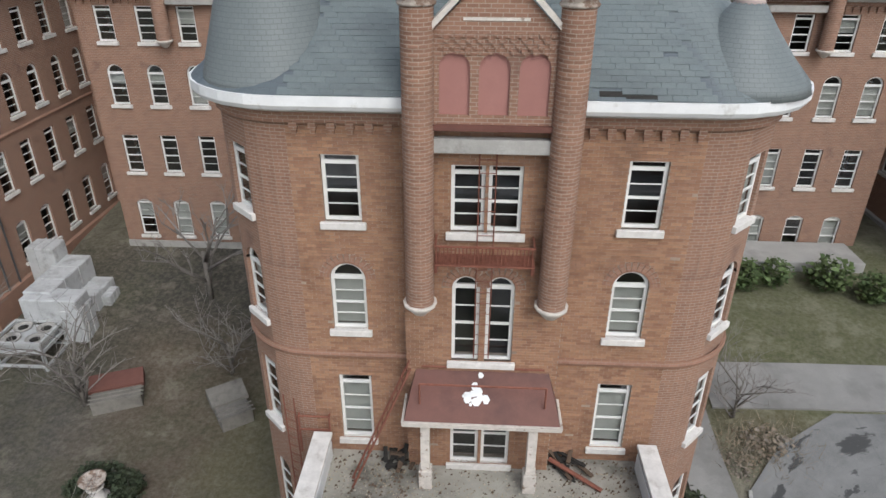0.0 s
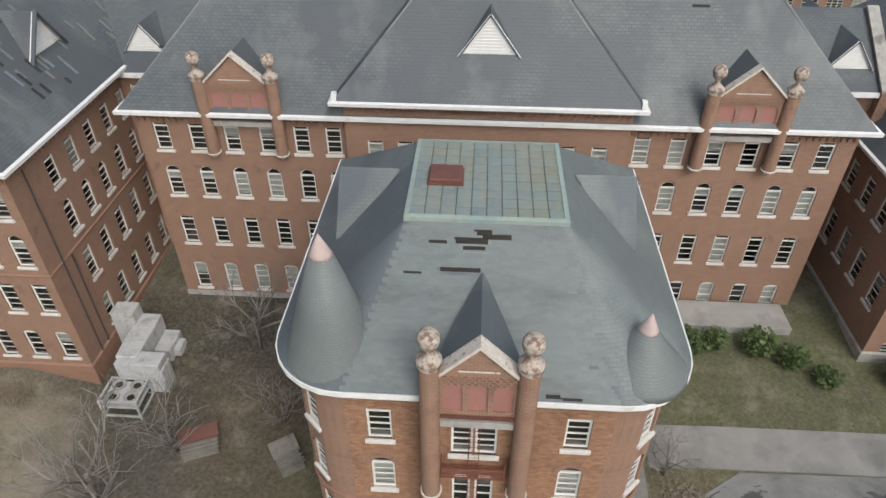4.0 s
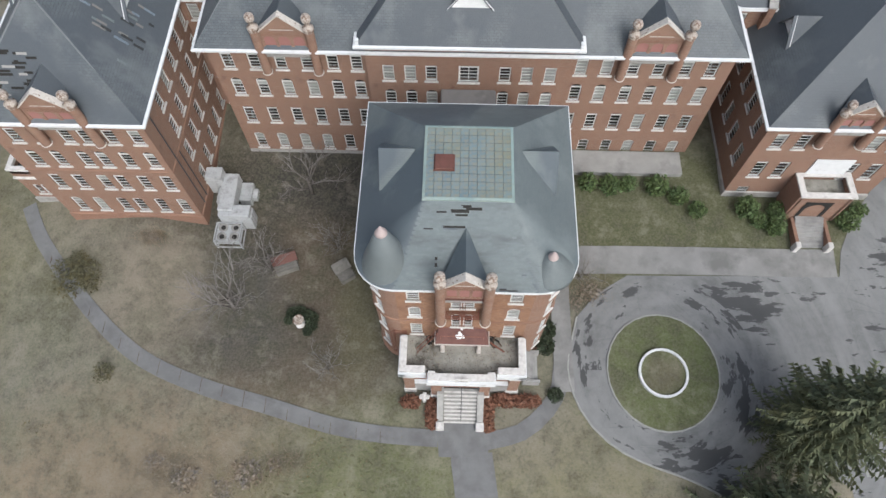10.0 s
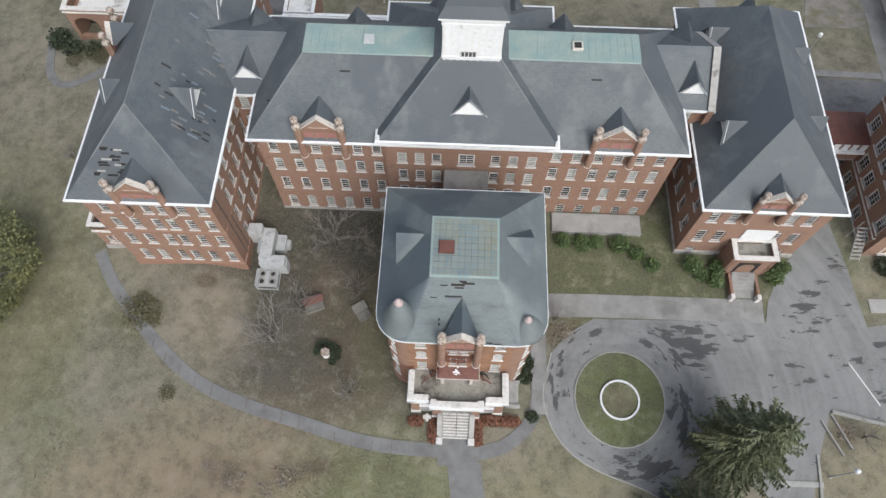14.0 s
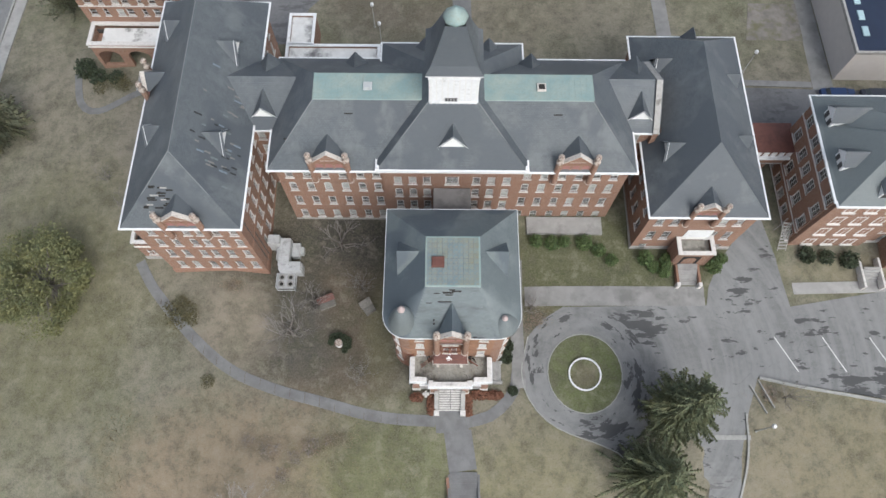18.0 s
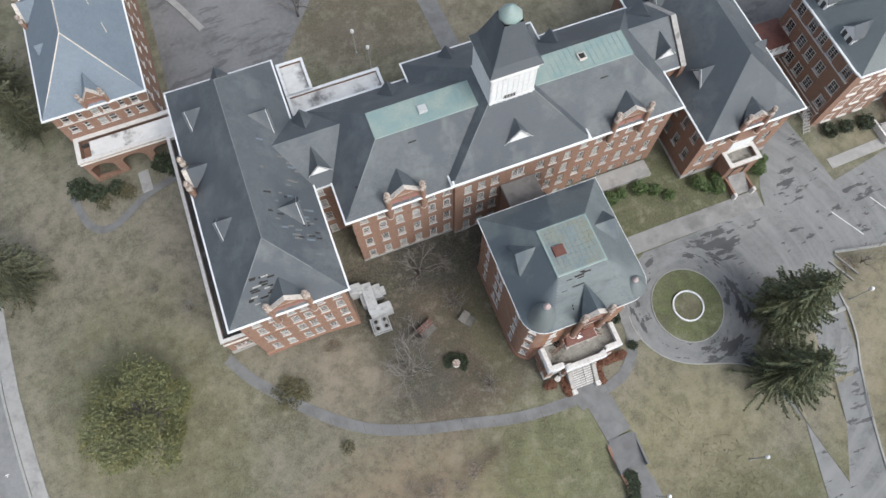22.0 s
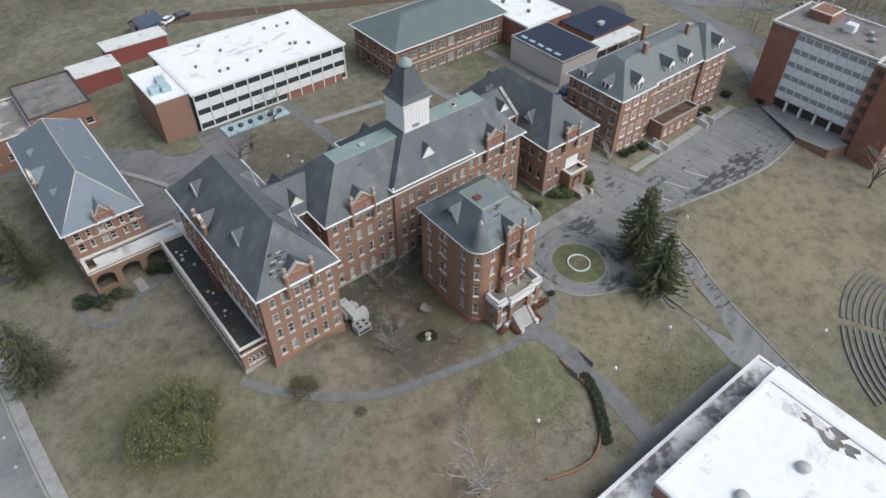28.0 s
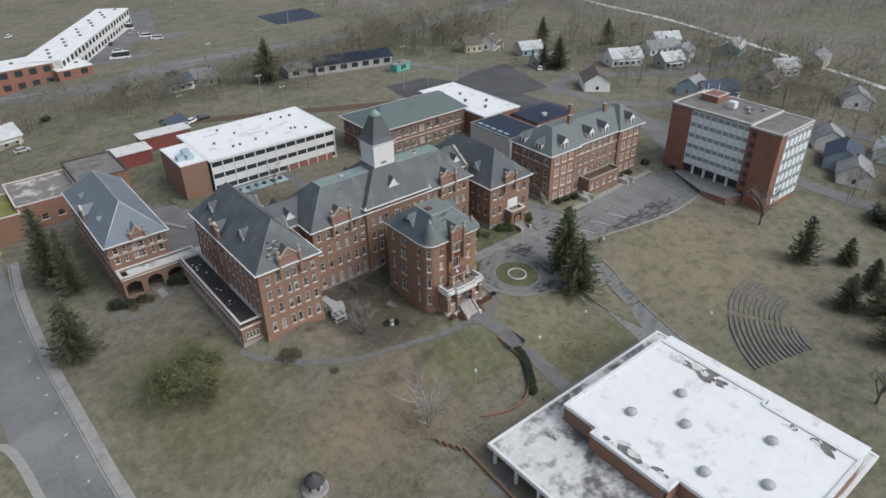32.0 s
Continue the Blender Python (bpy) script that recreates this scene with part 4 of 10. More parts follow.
# the turning circle and the drives
drive_edge = smooth_line([(9.2, 3.4), (8.3, -0.7), (9.1, -3.9), (11.0, -6.2), (13.5, -7.6), (17.0, -8.8), (19.6, -10.3), (21.5, -14.0)], 1.0)
patch("road", [(13.4, 6.9), (10.8, 5.3), *[(p.x, p.y) for p in drive_edge], (23.0, -18), (21.0, -27.5), (22.4, -34), (23.6, -60), (26.2, -60), (26.6, -38), (29.2, -25), (32.4, -14), (33.9, -5.2), (35.5, -1.2), (40, -2.1), (46, -3.0), (52, -4.0), (64, -5.2), (78, -3.4), (84, 2), (80, 8), (70, 10), (52, 9), (40.4, 7.0), (39.6, 12), (38.6, 31.6), (36.4, 31.6), (37, 18), (32.6, 12.5), (31.0, 9.4), (30.6, 7.2), (26.8, 7.15)], M_ROAD, 0.05, "patched grey asphalt drive with damp dark patches", "road")
patch("lawn_median", [(20.4, -8.6), (22.6, -6.6), (25.6, -6.9), (28.4, -9.0), (28.9, -13.0), (27.4, -20.0), (24.4, -25.6), (23.2, -19.0), (22.2, -13.0)], M_GRASS, 0.12, "wedge of lawn below the spruces between the drives", "lawn")
patch("lawn_island", ring(CX, CY, 4.25, 4.5)[:-1], M_GRASS, 0.15, "round green lawn island in the drive", "lawn")
kerb("kerb", ring(CX, CY, 4.3, 4.55), "grey concrete kerb round the lawn island", 0.11, 0.16, curve=False)
kerb("kerb", [(p.x, p.y) for p in drive_edge], "weathered kerb along the drive", 0.12, 0.12, curve=False)
part_ring = ribbon("planter_ring", ring(CX - 0.05, CY - 0.15, 1.82), 0.17, M_WHITE, 0.42, "white painted concrete ring round a flower bed", "planter", 0.5, 0.5, False, kind="")
patch("flower_bed", ring(CX - 0.05, CY - 0.15, 1.75, n=18)[:-1], M_GRASS, 0.24, "bare flower bed with dry weeds", "flower bed")
kerb("kerb", [(33.6, -5.3), (33.4, -9.0), (32.4, -13.5), (29.4, -25), (27.0, -38), (26.3, -52), (25.9, -60)], "white painted kerb along the drive", 0.22, 0.2)
kerb("kerb", [(35.6, -1.3), (40, -2.3), (46, -3.3), (52, -4.3), (60, -5.2), (66, -5.3), (74, -4.4), (78.5, -3.2)], "pale stone kerb at the car park", 0.3, 0.25)
ribbon("pavement", [(8.9, 8.1), (13, 8.2), (20, 8.25), (26.7, 8.25), (30.4, 8.3)], 2.3, M_PAVE, 0.08, "concrete pavement along the drive", curve=False)
ribbon("pavement", [(7.9, 12.5), (7.9, 5), (8.0, -2.6)], 1.5, M_PAVE, 0.07, "concrete walk beside the front building", curve=False)
ribbon("pavement", [(41.0, 9.2), (52, 9.6), (66, 10.4), (76, 10.8)], 1.4, M_CONC, 0.08, "concrete pavement before the brick building")
ribbon("ramp", [(33.8, -7.9), (29.6, -7.9)], 0.5, M_KERB, 0.1, "white stop line across the drive", "road marking", 0.1, 1, False)
for k in range(3):
    ribbon("parking_line", [(38 + k * 5.6, 3.4), (40.2 + k * 5.6, -0.6)], 0.1, M_PAINT, 0.075, "worn white parking line", "road marking", 0.05, 1.0, False)
for a, b in (((34.4, -2.2), (35.9, -5.3)), ((35.4, -1.6), (36.8, -4.7))):
    ribbon("pipe_rail", [a, b], 0.12, M_KERB, 0.35, "low white rail beside the steps", "rail", 0.3, 1, False, kind="")
# walks on the front lawn
ribbon("path", [(-38.0, 12.6), (-36.6, 10.2), (-34.8, 7.9), (-30.4, 3.3), (-25.4, -0.6), (-20.0, -2.85), (-14.8, -4.2), (-9.7, -5.55), (-5.9, -6.1), (-1.6, -6.3)], 1.25, M_WALK, 0.06, "curving worn concrete path across the lawn")
ribbon("path", [(2.0, -6.4), (4.6, -5.7), (6.6, -4.0), (7.6, -2.2), (7.8, -0.6)], 1.25, M_WALK, 0.065, "curving concrete path beside the porch")
patch("pavement", [(-1.75, -5.0), (1.9, -5.0), (2.2, -7.6), (-1.5, -7.6)], M_WALK, 0.08, "concrete landing at the foot of the porch stairs", "pavement")
ribbon("pavement", [(0.9, -7.4), (1.2, -9.4), (1.5, -11.6)], 3.1, M_WALK, 0.07, "stained concrete front walk", curve=False)
ribbon("pavement", [(1.6, -15.4), (2.2, -19.0), (1.8, -24.0), (1.0, -28.5)], 2.9, M_WALK, 0.07, "stained concrete front walk")
ribbon("pavement", [(-22, -34.5), (-8, -30.2), (1, -28.6), (12, -28.4), (20.5, -28.6)], 2.6, M_WALK, 0.05, "worn concrete walk beside the white-roofed hall")
# joints across the long path
bm = bmesh.new()
for i, p in enumerate(smooth_line([(-34.8, 7.9), (-30.4, 3.3), (-25.4, -0.6), (-20.0, -2.85), (-14.8, -4.2), (-9.7, -5.55), (-5.9, -6.1)], 1.6)):
    z = terrain(p.x, p.y) + 0.066
    box(p.x - 0.014, p.x + 0.014, p.y - 0.6, p.y + 0.6, z - 0.05, z + 0.008, bm)
tagged(part("path_joint", bm, M_SOIL), "grassy joints across the path", "joint", kind="stuff")
# the street on the west side
ribbon("street", [(-74.5, 240), (-72.0, 160), (-69.6, 90), (-69.8, 60), (-69.6, 36), (-68.6, 10), (-67.6, -8), (-66, -40), (-64, -90)], 9.0, M_STREET, 0.05, "grey asphalt street with white markings", "road")
ribbon("pavement", [(-62.6, 76), (-63.9, 60), (-64.2, 36), (-63.2, 10), (-62.1, -8), (-60.5, -40), (-58.5, -90)], 1.7, M_CONC, 0.16, "pale concrete pavement along the street")
kerb("kerb", [(-63.8, 76), (-65.1, 60), (-65.3, 36), (-64.3, 10), (-63.2, -8), (-61.6, -40), (-59.6, -90)], "pale concrete kerb along the street", 0.3, 0.2)
patch("lawn_corner", [(-74.4, 19), (-73.4, 15.5), (-72.4, 6), (-71, -12), (-69, -40), (-90, -40), (-95, 19)], M_GRASS, 0.2, "grass corner across the street", "lawn")
kerb("kerb", [(-80, 19.6), (-75.2, 18.6), (-73.2, 14.8), (-72.1, 5), (-70.7, -12), (-68.8, -40)], "pale kerb round the street corner", 1.3, 0.21)
for y in (44, 37, 31, 25.5, 20, 14.5, 9.5, 4.5, -1):
    x = -66.9 + (36 - y) * 0.03
    z = terrain(x, y) + 0.06
    b = box(x - 0.26, x + 0.26, y - 0.045, y + 0.045, z - 0.05, z + 0.01)
    box(x - 0.045, x + 0.045, y - 0.3, y + 0.3, z - 0.05, z + 0.014, b)
    tagged(part("parking_mark", b, M_PAINT), "small white cross marking on the street", "road marking", "parking crosses on the street", "structure")
# rear court, car parks and service roads
patch("yard", [(-36.5, 44), (-20.5, 44), (-20, 50), (-14, 58), (-9, 66), (-8, 71), (-20, 72.5), (-26, 72), (-34, 80), (-34, 96), (-60, 98), (-64, 92), (-44, 82), (-36, 78)], M_LOT, 0.05, "grey asphalt service yard", "road")
patch("lawn_corner", [(-26.6, 80.6), (-27.9, 77), (-27.5, 74.1), (-26.6, 69.6), (-24.9, 67.3), (-22.6, 66.0), (-19.3, 66.0), (-18.5, 72.3), (-20, 79)], M_GRASS, 0.14, "small lawn at the foot of the brick stair tower", "lawn")
ribbon("path", [(0.4, 72), (1.2, 68.7), (1.5, 60.1), (1.7, 50), (2, 40)], 2.6, M_WALK, 0.06, "stained concrete path over the rear lawn")
ribbon("path", [(2.2, 60.3), (9.6, 59.2), (18.0, 58.1)], 1.5, M_CONC, 0.07, "concrete path over the rear lawn")
ribbon("path", [(28.8, 66), (29.6, 54), (29.8, 40)], 2.0, M_PAVE, 0.06, "concrete path over the rear lawn")
ribbon("path", [(-36.2, 72.9), (-32.6, 66.3), (-29.5, 59.1)], 0.9, M_CONC, 0.3, "low concrete wall in the rear yard")
ribbon("path", [(-52, 41), (-50.5, 36), (-47.6, 34.6), (-42.5, 37.2), (-38, 38.2)], 1.0, M_WALK, 0.06, "worn path round the shrub bed")
ribbon("path", [(-42.3, 40.8), (-42.2, 37.6)], 1.4, M_CONC, 0.07, "short concrete walk at the porch steps", curve=False)
patch("car_park", [(61, 40), (84, 42), (98, 60), (96, 90), (84, 118), (66, 118), (62, 92), (76, 88), (76, 56), (62, 56)], M_LOTDARK, 0.05, "dark asphalt car park", "road")
patch("service_road", [(36.4, 31.4), (62, 31.4), (62, 37.0), (36.4, 37.4)], M_LOT, 0.07, "damp asphalt service road behind the halls", "road")
patch("service_road", [(48.9, 37.2), (51.7, 37.2), (51.7, 62), (49.6, 62)], M_PAVE, 0.06, "narrow concrete lane beside the metal hall", "road")
ribbon("pavement", [(38.0, 38.2), (48.8, 38.0)], 0.9, M_PAVE, 0.09, "worn concrete strip along the service road", curve=False)
patch("gravel_patch", [(41.2, 45.4), (49.2, 45.4), (49.4, 52), (42.6, 52)], rough_plain("bare_gravel", (0.20, 0.185, 0.165), 0.95, 0.3, 0.8, 30, 0.4, stain=(0.13, 0.125, 0.075), stain_at=(0.5, 0.66), stain_scale=0.6), 0.05, "bare gravel patch in the rear lawn", "gravel")
ribbon("street", [(84, 5), (96, 20), (108, 40), (112, 70), (104, 110), (88, 150)], 6, M_LOT, 0.05, "grey side street below the houses", "road")
ribbon("street", [(112, -70), (108, -30), (106, -5), (108, 40)], 6, M_LOT, 0.06, "grey side street below the houses", "road")

# ---- the front building with its rounded corners ----
S4, S3, S2, S1 = (10.45, 1.55, 0.0, "sash"), (7.6, 1.8, 0.4, "sash"), (4.15, 2.05, 0.0, "sash"), (0.55, 2.1, 0.14, "sash")
ALL4 = (S4, S3, S2, S1)


def voussoirs(parent, m, w, h, rise, n=13, depth=0.24):
    """The ring of bricks over an arched opening, each a brick of its own."""
    pts = arch_points(w + 0.02, h + 0.01, rise + 0.005, n)
    share = None
    for (xa, za), (xb, zb) in zip(pts, pts[1:]):
        c, d = Vector(((xa + xb) / 2, 0, (za + zb) / 2)), Vector((xb - xa, 0, zb - za))
        if share is None:
            share = mesh_of(box(-d.length / 2 + 0.006, d.length / 2 + 0.012, -0.028, 0.05, 0.0, depth, bevel=0.006), M_BRICK2, "brick")
        part("brick", share, None, parent, m=m @ Matrix.Translation(c) @ Matrix.Rotation(-math.atan2(d.z, d.x), 4, "Y"))


PIECES = {}
# the copper deck of the front roof: x, x, y, y, height; and the way up its front slope
DECK = (-2.46, 2.46, 3.6, 8.4, 17.05)
SLOPE = Vector((DECK[2] + 0.5, DECK[4] - 13.36)).normalized()
# places of missing slates: x, metres up the slope, width, half height
GAPS = ((-0.45, 4.78, 1.05, 0.10), (-1.5, 4.72, 0.75, 0.08), (0.35, 4.92, 0.9, 0.08), (-0.35, 4.55, 0.7, 0.06), (-0.75, 3.86, 1.25, 0.07), (-2.25, 3.7, 0.65, 0.05), (-0.1, 5.05, 0.6, 0.09), (2.2, 0.16, 0.5, 0.06), (2.8, 0.10, 0.7, 0.04), (-1.75, 1.75, 0.14, 0.3))


def front_building():
    t = thing("front_building", "four-storey red brick building with rounded corners, slate roof and porch", "building", 0, 6, -1.2)
    x0, x1, R, yb = -6.2, 6.2, 1.9, 12.6
    base = -2.6
    cols = [-3.22 - (x0 + R), 3.22 - (x0 + R)]
    blind = {0: {S4: 0, S3: 1, S2: 1, S1: 0}, 1: {S4: 0, S3: 1, S2: 1, S1: 0}}
    wins = [(c, s[0], 0.82, s[1], s[2], s[3], blind[i][s]) for i, c in enumerate(cols) for s in (S4, S3, S2)]
    front = facade(t, (x0 + R, 0), (x1 - R, 0), base, 13.0, wins, M_MORTAR)
    PIECES["front"] = (front, x0 + R, 0.0, x1 - x0 - 2 * R, 2.2, 12.98, wins)
    for i, c in enumerate(cols):
        voussoirs(front, Matrix.Translation((x0 + R + c, 0, S3[0])), 0.82, S3[1], S3[2])
    facade(t, (x0, yb), (x0, R), base, 13.0, [(c, s[0], 0.8, s[1], s[2], s[3]) for c in (1.9, 4.6, 5.6, 9.7) for s in ALL4])
    facade(t, (x1, R), (x1, yb), base, 13.0, [(c, s[0], 0.8, s[1], s[2], s[3]) for c in (1.2, 5.3, 6.3, 9.0) for s in ALL4])
    facade(t, (x1, yb), (x0, yb), base, 13.0, [(c, s[0], 0.8, s[1], s[2], s[3]) for c in (2, 5, 7.1, 10.1) for s in ALL4])
    for cx, angles in ((x0 + R, (180, 190, 200, 210, 240, 250, 260, 270)), (x1 - R, (270, 280, 290, 300, 330, 340, 350, 360))):
        for a, b in zip(angles, angles[1:]):
            p, q = ((cx + R * math.cos(radians(g)), R + R * math.sin(radians(g))) for g in (a, b))
            half = math.dist(p, q) / 2
            facade(t, p, q, base, 13.0, [(half, s[0], 0.72, s[1], s[2], s[3]) for s in ALL4] if b - a > 20 else [], thick=0.3)
    # the middle bay
    bx0, bx1, by = -1.86, 1.70, -0.45
    wins = [(c - bx0, s, w, h, r, "sash", 0) for c, s, w, h, r in ((-0.50, 10.5, 0.7, 1.5, 0), (0.27, 10.5, 0.7, 1.5, 0), (-0.49, 7.12, 0.62, 2.3, 0.30), (0.28, 7.12, 0.62, 2.3, 0.30), (-0.45, 3.85, 0.7, 2.1, 0), (0.33, 3.85, 0.7, 2.1, 0))]
    bay = facade(t, (bx0, by), (bx1, by), 3.7, 12.95, wins, M_MORTAR)
    PIECES["bay"] = (bay, bx0, by, bx1 - bx0, 3.72, 12.93, wins)
    for c in (-0.49, 0.28):
        voussoirs(bay, Matrix.Translation((c, by, 7.12)), 0.62, 2.3, 0.30, 11, 0.22)
    part("bay_side", box(bx0, bx0 + 0.02, by + 0.002, 0.1, 3.7, 12.95), M_BRICK, t)
    part("bay_side", box(bx1 - 0.02, bx1, by + 0.002, 0.1, 3.7, 12.95), M_BRICK, t)
    # thin box whose dark colour gives the room's shade behind the bay windows
    part("bay_interior", box(bx0 + 0.1, bx1 - 0.1, by + 0.352, -0.01, 3.75, 12.9), M_SHADE, t)
    part("bay_base", box(bx0 + 0.1, bx1 - 0.1, by + 0.1, 0.1, -1.5, 3.7), M_BRICK, t)
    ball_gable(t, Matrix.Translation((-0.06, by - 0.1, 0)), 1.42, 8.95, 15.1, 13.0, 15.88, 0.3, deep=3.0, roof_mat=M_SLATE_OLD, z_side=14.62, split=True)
    # iron fire-escape landing below the top windows
    g = bmesh.new()
    for i in range(26):
        x = -1.12 + i * 0.079
        tube((x, by - 0.55, 9.98), (x, by - 0.55, 10.42), 0.012, 0.012, 4, g)
    for z in (9.98, 10.42):
        box(-1.16, 0.92, by - 0.57, by - 0.53, z - 0.02, z + 0.02, g)
    for x in (-1.14, 0.9):
        box(x - 0.02, x + 0.02, by - 0.56, by, 9.96, 10.0, g)
        box(x - 0.02, x + 0.02, by - 0.56, by, 10.4, 10.44, g)
        box(x - 0.03, x + 0.03, by - 0.4, by, 9.7, 9.98, g)
    for i in range(9):
        box(-1.14, 0.9, by - 0.52 + i * 0.06, by - 0.5 + i * 0.06, 9.96, 9.98, g)
    part("fire_escape_landing", g, M_RUST, t, "rusty iron landing rail")
    lad = bmesh.new()
    for x in (-0.28, 0.06):
        tube((x, by - 0.12, 7.3), (x, by - 0.12, 12.6), 0.014, 0.014, 4, lad)
    for i in range(19):
        tube((-0.28, by - 0.12, 7.4 + i * 0.28), (0.06, by - 0.12, 7.4 + i * 0.28), 0.01, 0.01, 4, lad)
    part("wall_ladder", lad, M_RUST, t, "thin rusty iron ladder")
    # string courses, plinth, eaves
    part("string_course", sweep((x0, x1, 0, yb), [(0.0, 6.78), (0.05, 6.78), (0.08, 6.86), (0.05, 6.95), (0.0, 6.95)], R, 9), M_BRICK2, t, "moulded brick string course")
    part("plinth", sweep((x0, x1, 0, yb), [(0.0, base), (0.12, base), (0.12, -0.7), (0.05, -0.6), (0.0, -0.6)], R, 9), M_BRICK2, t, "darker brick plinth")
    part("eaves_band", sweep((x0, x1, 0, yb), [(0.0, 12.62), (0.10, 12.70), (0.10, 12.95), (0.0, 12.95)], R, 9), M_BRICK, t)
    for p, q in (((x0 + R, 0), (bx0 - 0.1, 0)), ((bx1 + 0.1, 0), (x1 - R, 0)), ((x0, yb), (x0, R)), ((x1, R), (x1, yb))):
        dentils(t, p, q, 12.72)
    cornice(t, (x0, x1, 0, yb), 13.0, 0.55, 0.36, R)
    # roof: slates laid from rounded eaves to a copper deck
    eave = outline(x0, x1, 0, yb, 0.5, R, 9)
    dx0, dx1, dy0, dy1, dz = DECK
    bm = bmesh.new()
    uv = bm.loops.layers.uv.verify()
    deck = []
    for x, y in eave:
        deck.append((min(max(x, dx0), dx1) if not (y < R - 0.01) else (dx0 if x < 0 else dx1), dy0 if y < 2.2 else dy1))
    n = len(eave)
    for i in range(n):
        j = (i + 1) % n
        q = [(*eave[i], 13.36), (*eave[j], 13.36), (*deck[j], dz), (*deck[i], dz)]
        if math.dist(deck[i], deck[j]) < 1e-3:
            q = q[:3]
        roof_face(bm, uv, q)
    roof_face(bm, uv, [(dx0, dy0, dz), (dx1, dy0, dz), (dx1, dy1, dz), (dx0, dy1, dz)])
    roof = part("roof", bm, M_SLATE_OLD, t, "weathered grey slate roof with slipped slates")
    PIECES["roof"] = roof
    # corner turrets
    lx, ly, rx, ry = -4.72, 1.2, 4.95, 1.1
    lt = part("corner_turret", lathe([(1.56, 13.34), (1.5, 13.5), (1.02, 15.1), (0.36, 17.26)], 24, None, (lx, ly, 0)), M_SLATE_PALE, t, "tall conical slate turret roof")
    part("cap", lathe([(0.37, 17.24), (0.31, 17.36), (0.02, 18.0)], 16, None, (lx, ly, 0)), M_CAP, lt, "pinkish lead cap")
    rt = part("corner_turret", lathe([(1.5, 13.34), (1.42, 13.55), (1.05, 13.95), (0.62, 14.5), (0.29, 14.98)], 24, None, (rx, ry, 0)), M_SLATE_PALE, t, "low conical slate turret roof")
    part("cap", lathe([(0.31, 14.95), (0.28, 15.02), (0.02, 15.6)], 16, None, (rx, ry, 0)), M_CAP, rt, "pale lead cap")
    for cx, rot in ((-5.05, -90), (5.05, 90)):
        m = Matrix.Translation((cx, 7.2, 14.72)) @ Matrix.Rotation(radians(rot), 4, "Z")
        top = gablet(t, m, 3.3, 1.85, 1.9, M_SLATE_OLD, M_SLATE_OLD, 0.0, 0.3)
        lv = bmesh.new()
        v = [lv.verts.new((x, y, z)) for y in (-0.03, 0.02) for x, z in ((-0.72, 0.82), (0.72, 0.82), (0, 1.62))]
        for f in ((0, 1, 2), (5, 4, 3), (0, 3, 4, 1), (1, 4, 5, 2), (2, 5, 3, 0)):
            lv.faces.new([v[i] for i in f])
        part("louvre", lv, M_WHITE, top, "white painted triangular louvre", m)
    # copper deck, panel by panel
    share = {}
    for i in range(10):
        for j in range(9):
            w, d = (dx1 - dx0) / 10, (dy1 - dy0) / 9
            if not share:
                share[0] = mesh_of(box(-w / 2 + 0.012, w / 2 - 0.012, -d / 2 + 0.012, d / 2 - 0.012, 0, 0.03, bevel=0.01), M_DECK, "copper_panel")
            part("copper_panel", share[0], None, roof, m=Matrix.Translation((dx0 + (i + 0.5) * w, dy0 + (j + 0.5) * d, dz + 0.01)))
    part("deck_edge", sweep((dx0, dx1, dy0, dy1), [(-0.02, dz - 0.03), (0.14, dz - 0.15), (0.14, dz + 0.03), (-0.02, dz + 0.07)]), M_COPPER, roof, "green copper edging")
    hat = part("roof_hatch", box(-1.95, -0.85, 5.4, 6.4, dz + 0.03, dz + 0.25, bevel=0.03), M_REDMETAL, roof, "rust-red roof hatch")
    part("hatch_rim", sweep((-1.95, -0.85, 5.4, 6.4), [(0, dz + 0.02), (0.06, dz + 0.02), (0.06, dz + 0.1), (0, dz + 0.1)]), M_REDMETAL, hat)
    # bare battens where slates are gone
    for x, s, w, h in GAPS:
        y, z = -0.5 + s * SLOPE.x, 13.36 + s * SLOPE.y
        part("slate_gap", box(-w / 2, w / 2, -h, h, 0.0, 0.012), M_BLACK, roof, "dark gap of missing slates", Matrix.Translation((x, y, z)) @ Matrix.Rotation(math.atan2(SLOPE.y, SLOPE.x), 4, "X"))
    # solid core, coloured near-black for the shade of unlit rooms
    part("interior", box(x0 + 0.9, x1 - 0.9, 0.8, 11.8, -1.4, 13.0), M_SHADE, t)
    # balcony canopy
    cm = bmesh.new()
    uv = cm.loops.layers.uv.verify()
    lo, hi = [(-1.86, -1.35, 6.0), (1.76, -1.35, 6.0)], [(-1.62, -0.42, 6.86), (1.5, -0.42, 6.86)]
    face(cm, uv, [lo[0], lo[1], hi[1], hi[0]])
    face(cm, uv, [lo[0], hi[0], (-1.86, -0.42, 6.0)])
    face(cm, uv, [lo[1], (1.76, -0.42, 6.0), hi[1]])
    face(cm, uv, [(-1.86, -0.42, 6.0), (1.76, -0.42, 6.0), lo[1], lo[0]])
    can = part("canopy", cm, M_REDMETAL, t, "rusty red metal canopy with a peeled white patch")
    part("fascia", sweep((-1.84, 1.74, -1.33, -0.44), [(0, 5.86), (0.06, 5.86), (0.08, 5.99), (0, 5.99)]), M_WORN, can, "worn white fascia")
    for x in (-1.38, 1.18):
        p = box(x - 0.11, x + 0.11, -1.21, -0.99, 4.3, 5.9, bevel=0.01)
        box(x - 0.16, x + 0.16, -1.26, -0.94, 3.7, 4.3, p, 0.015)
        box(x - 0.14, x + 0.14, -1.24, -0.96, 5.72, 5.88, p, 0.01)
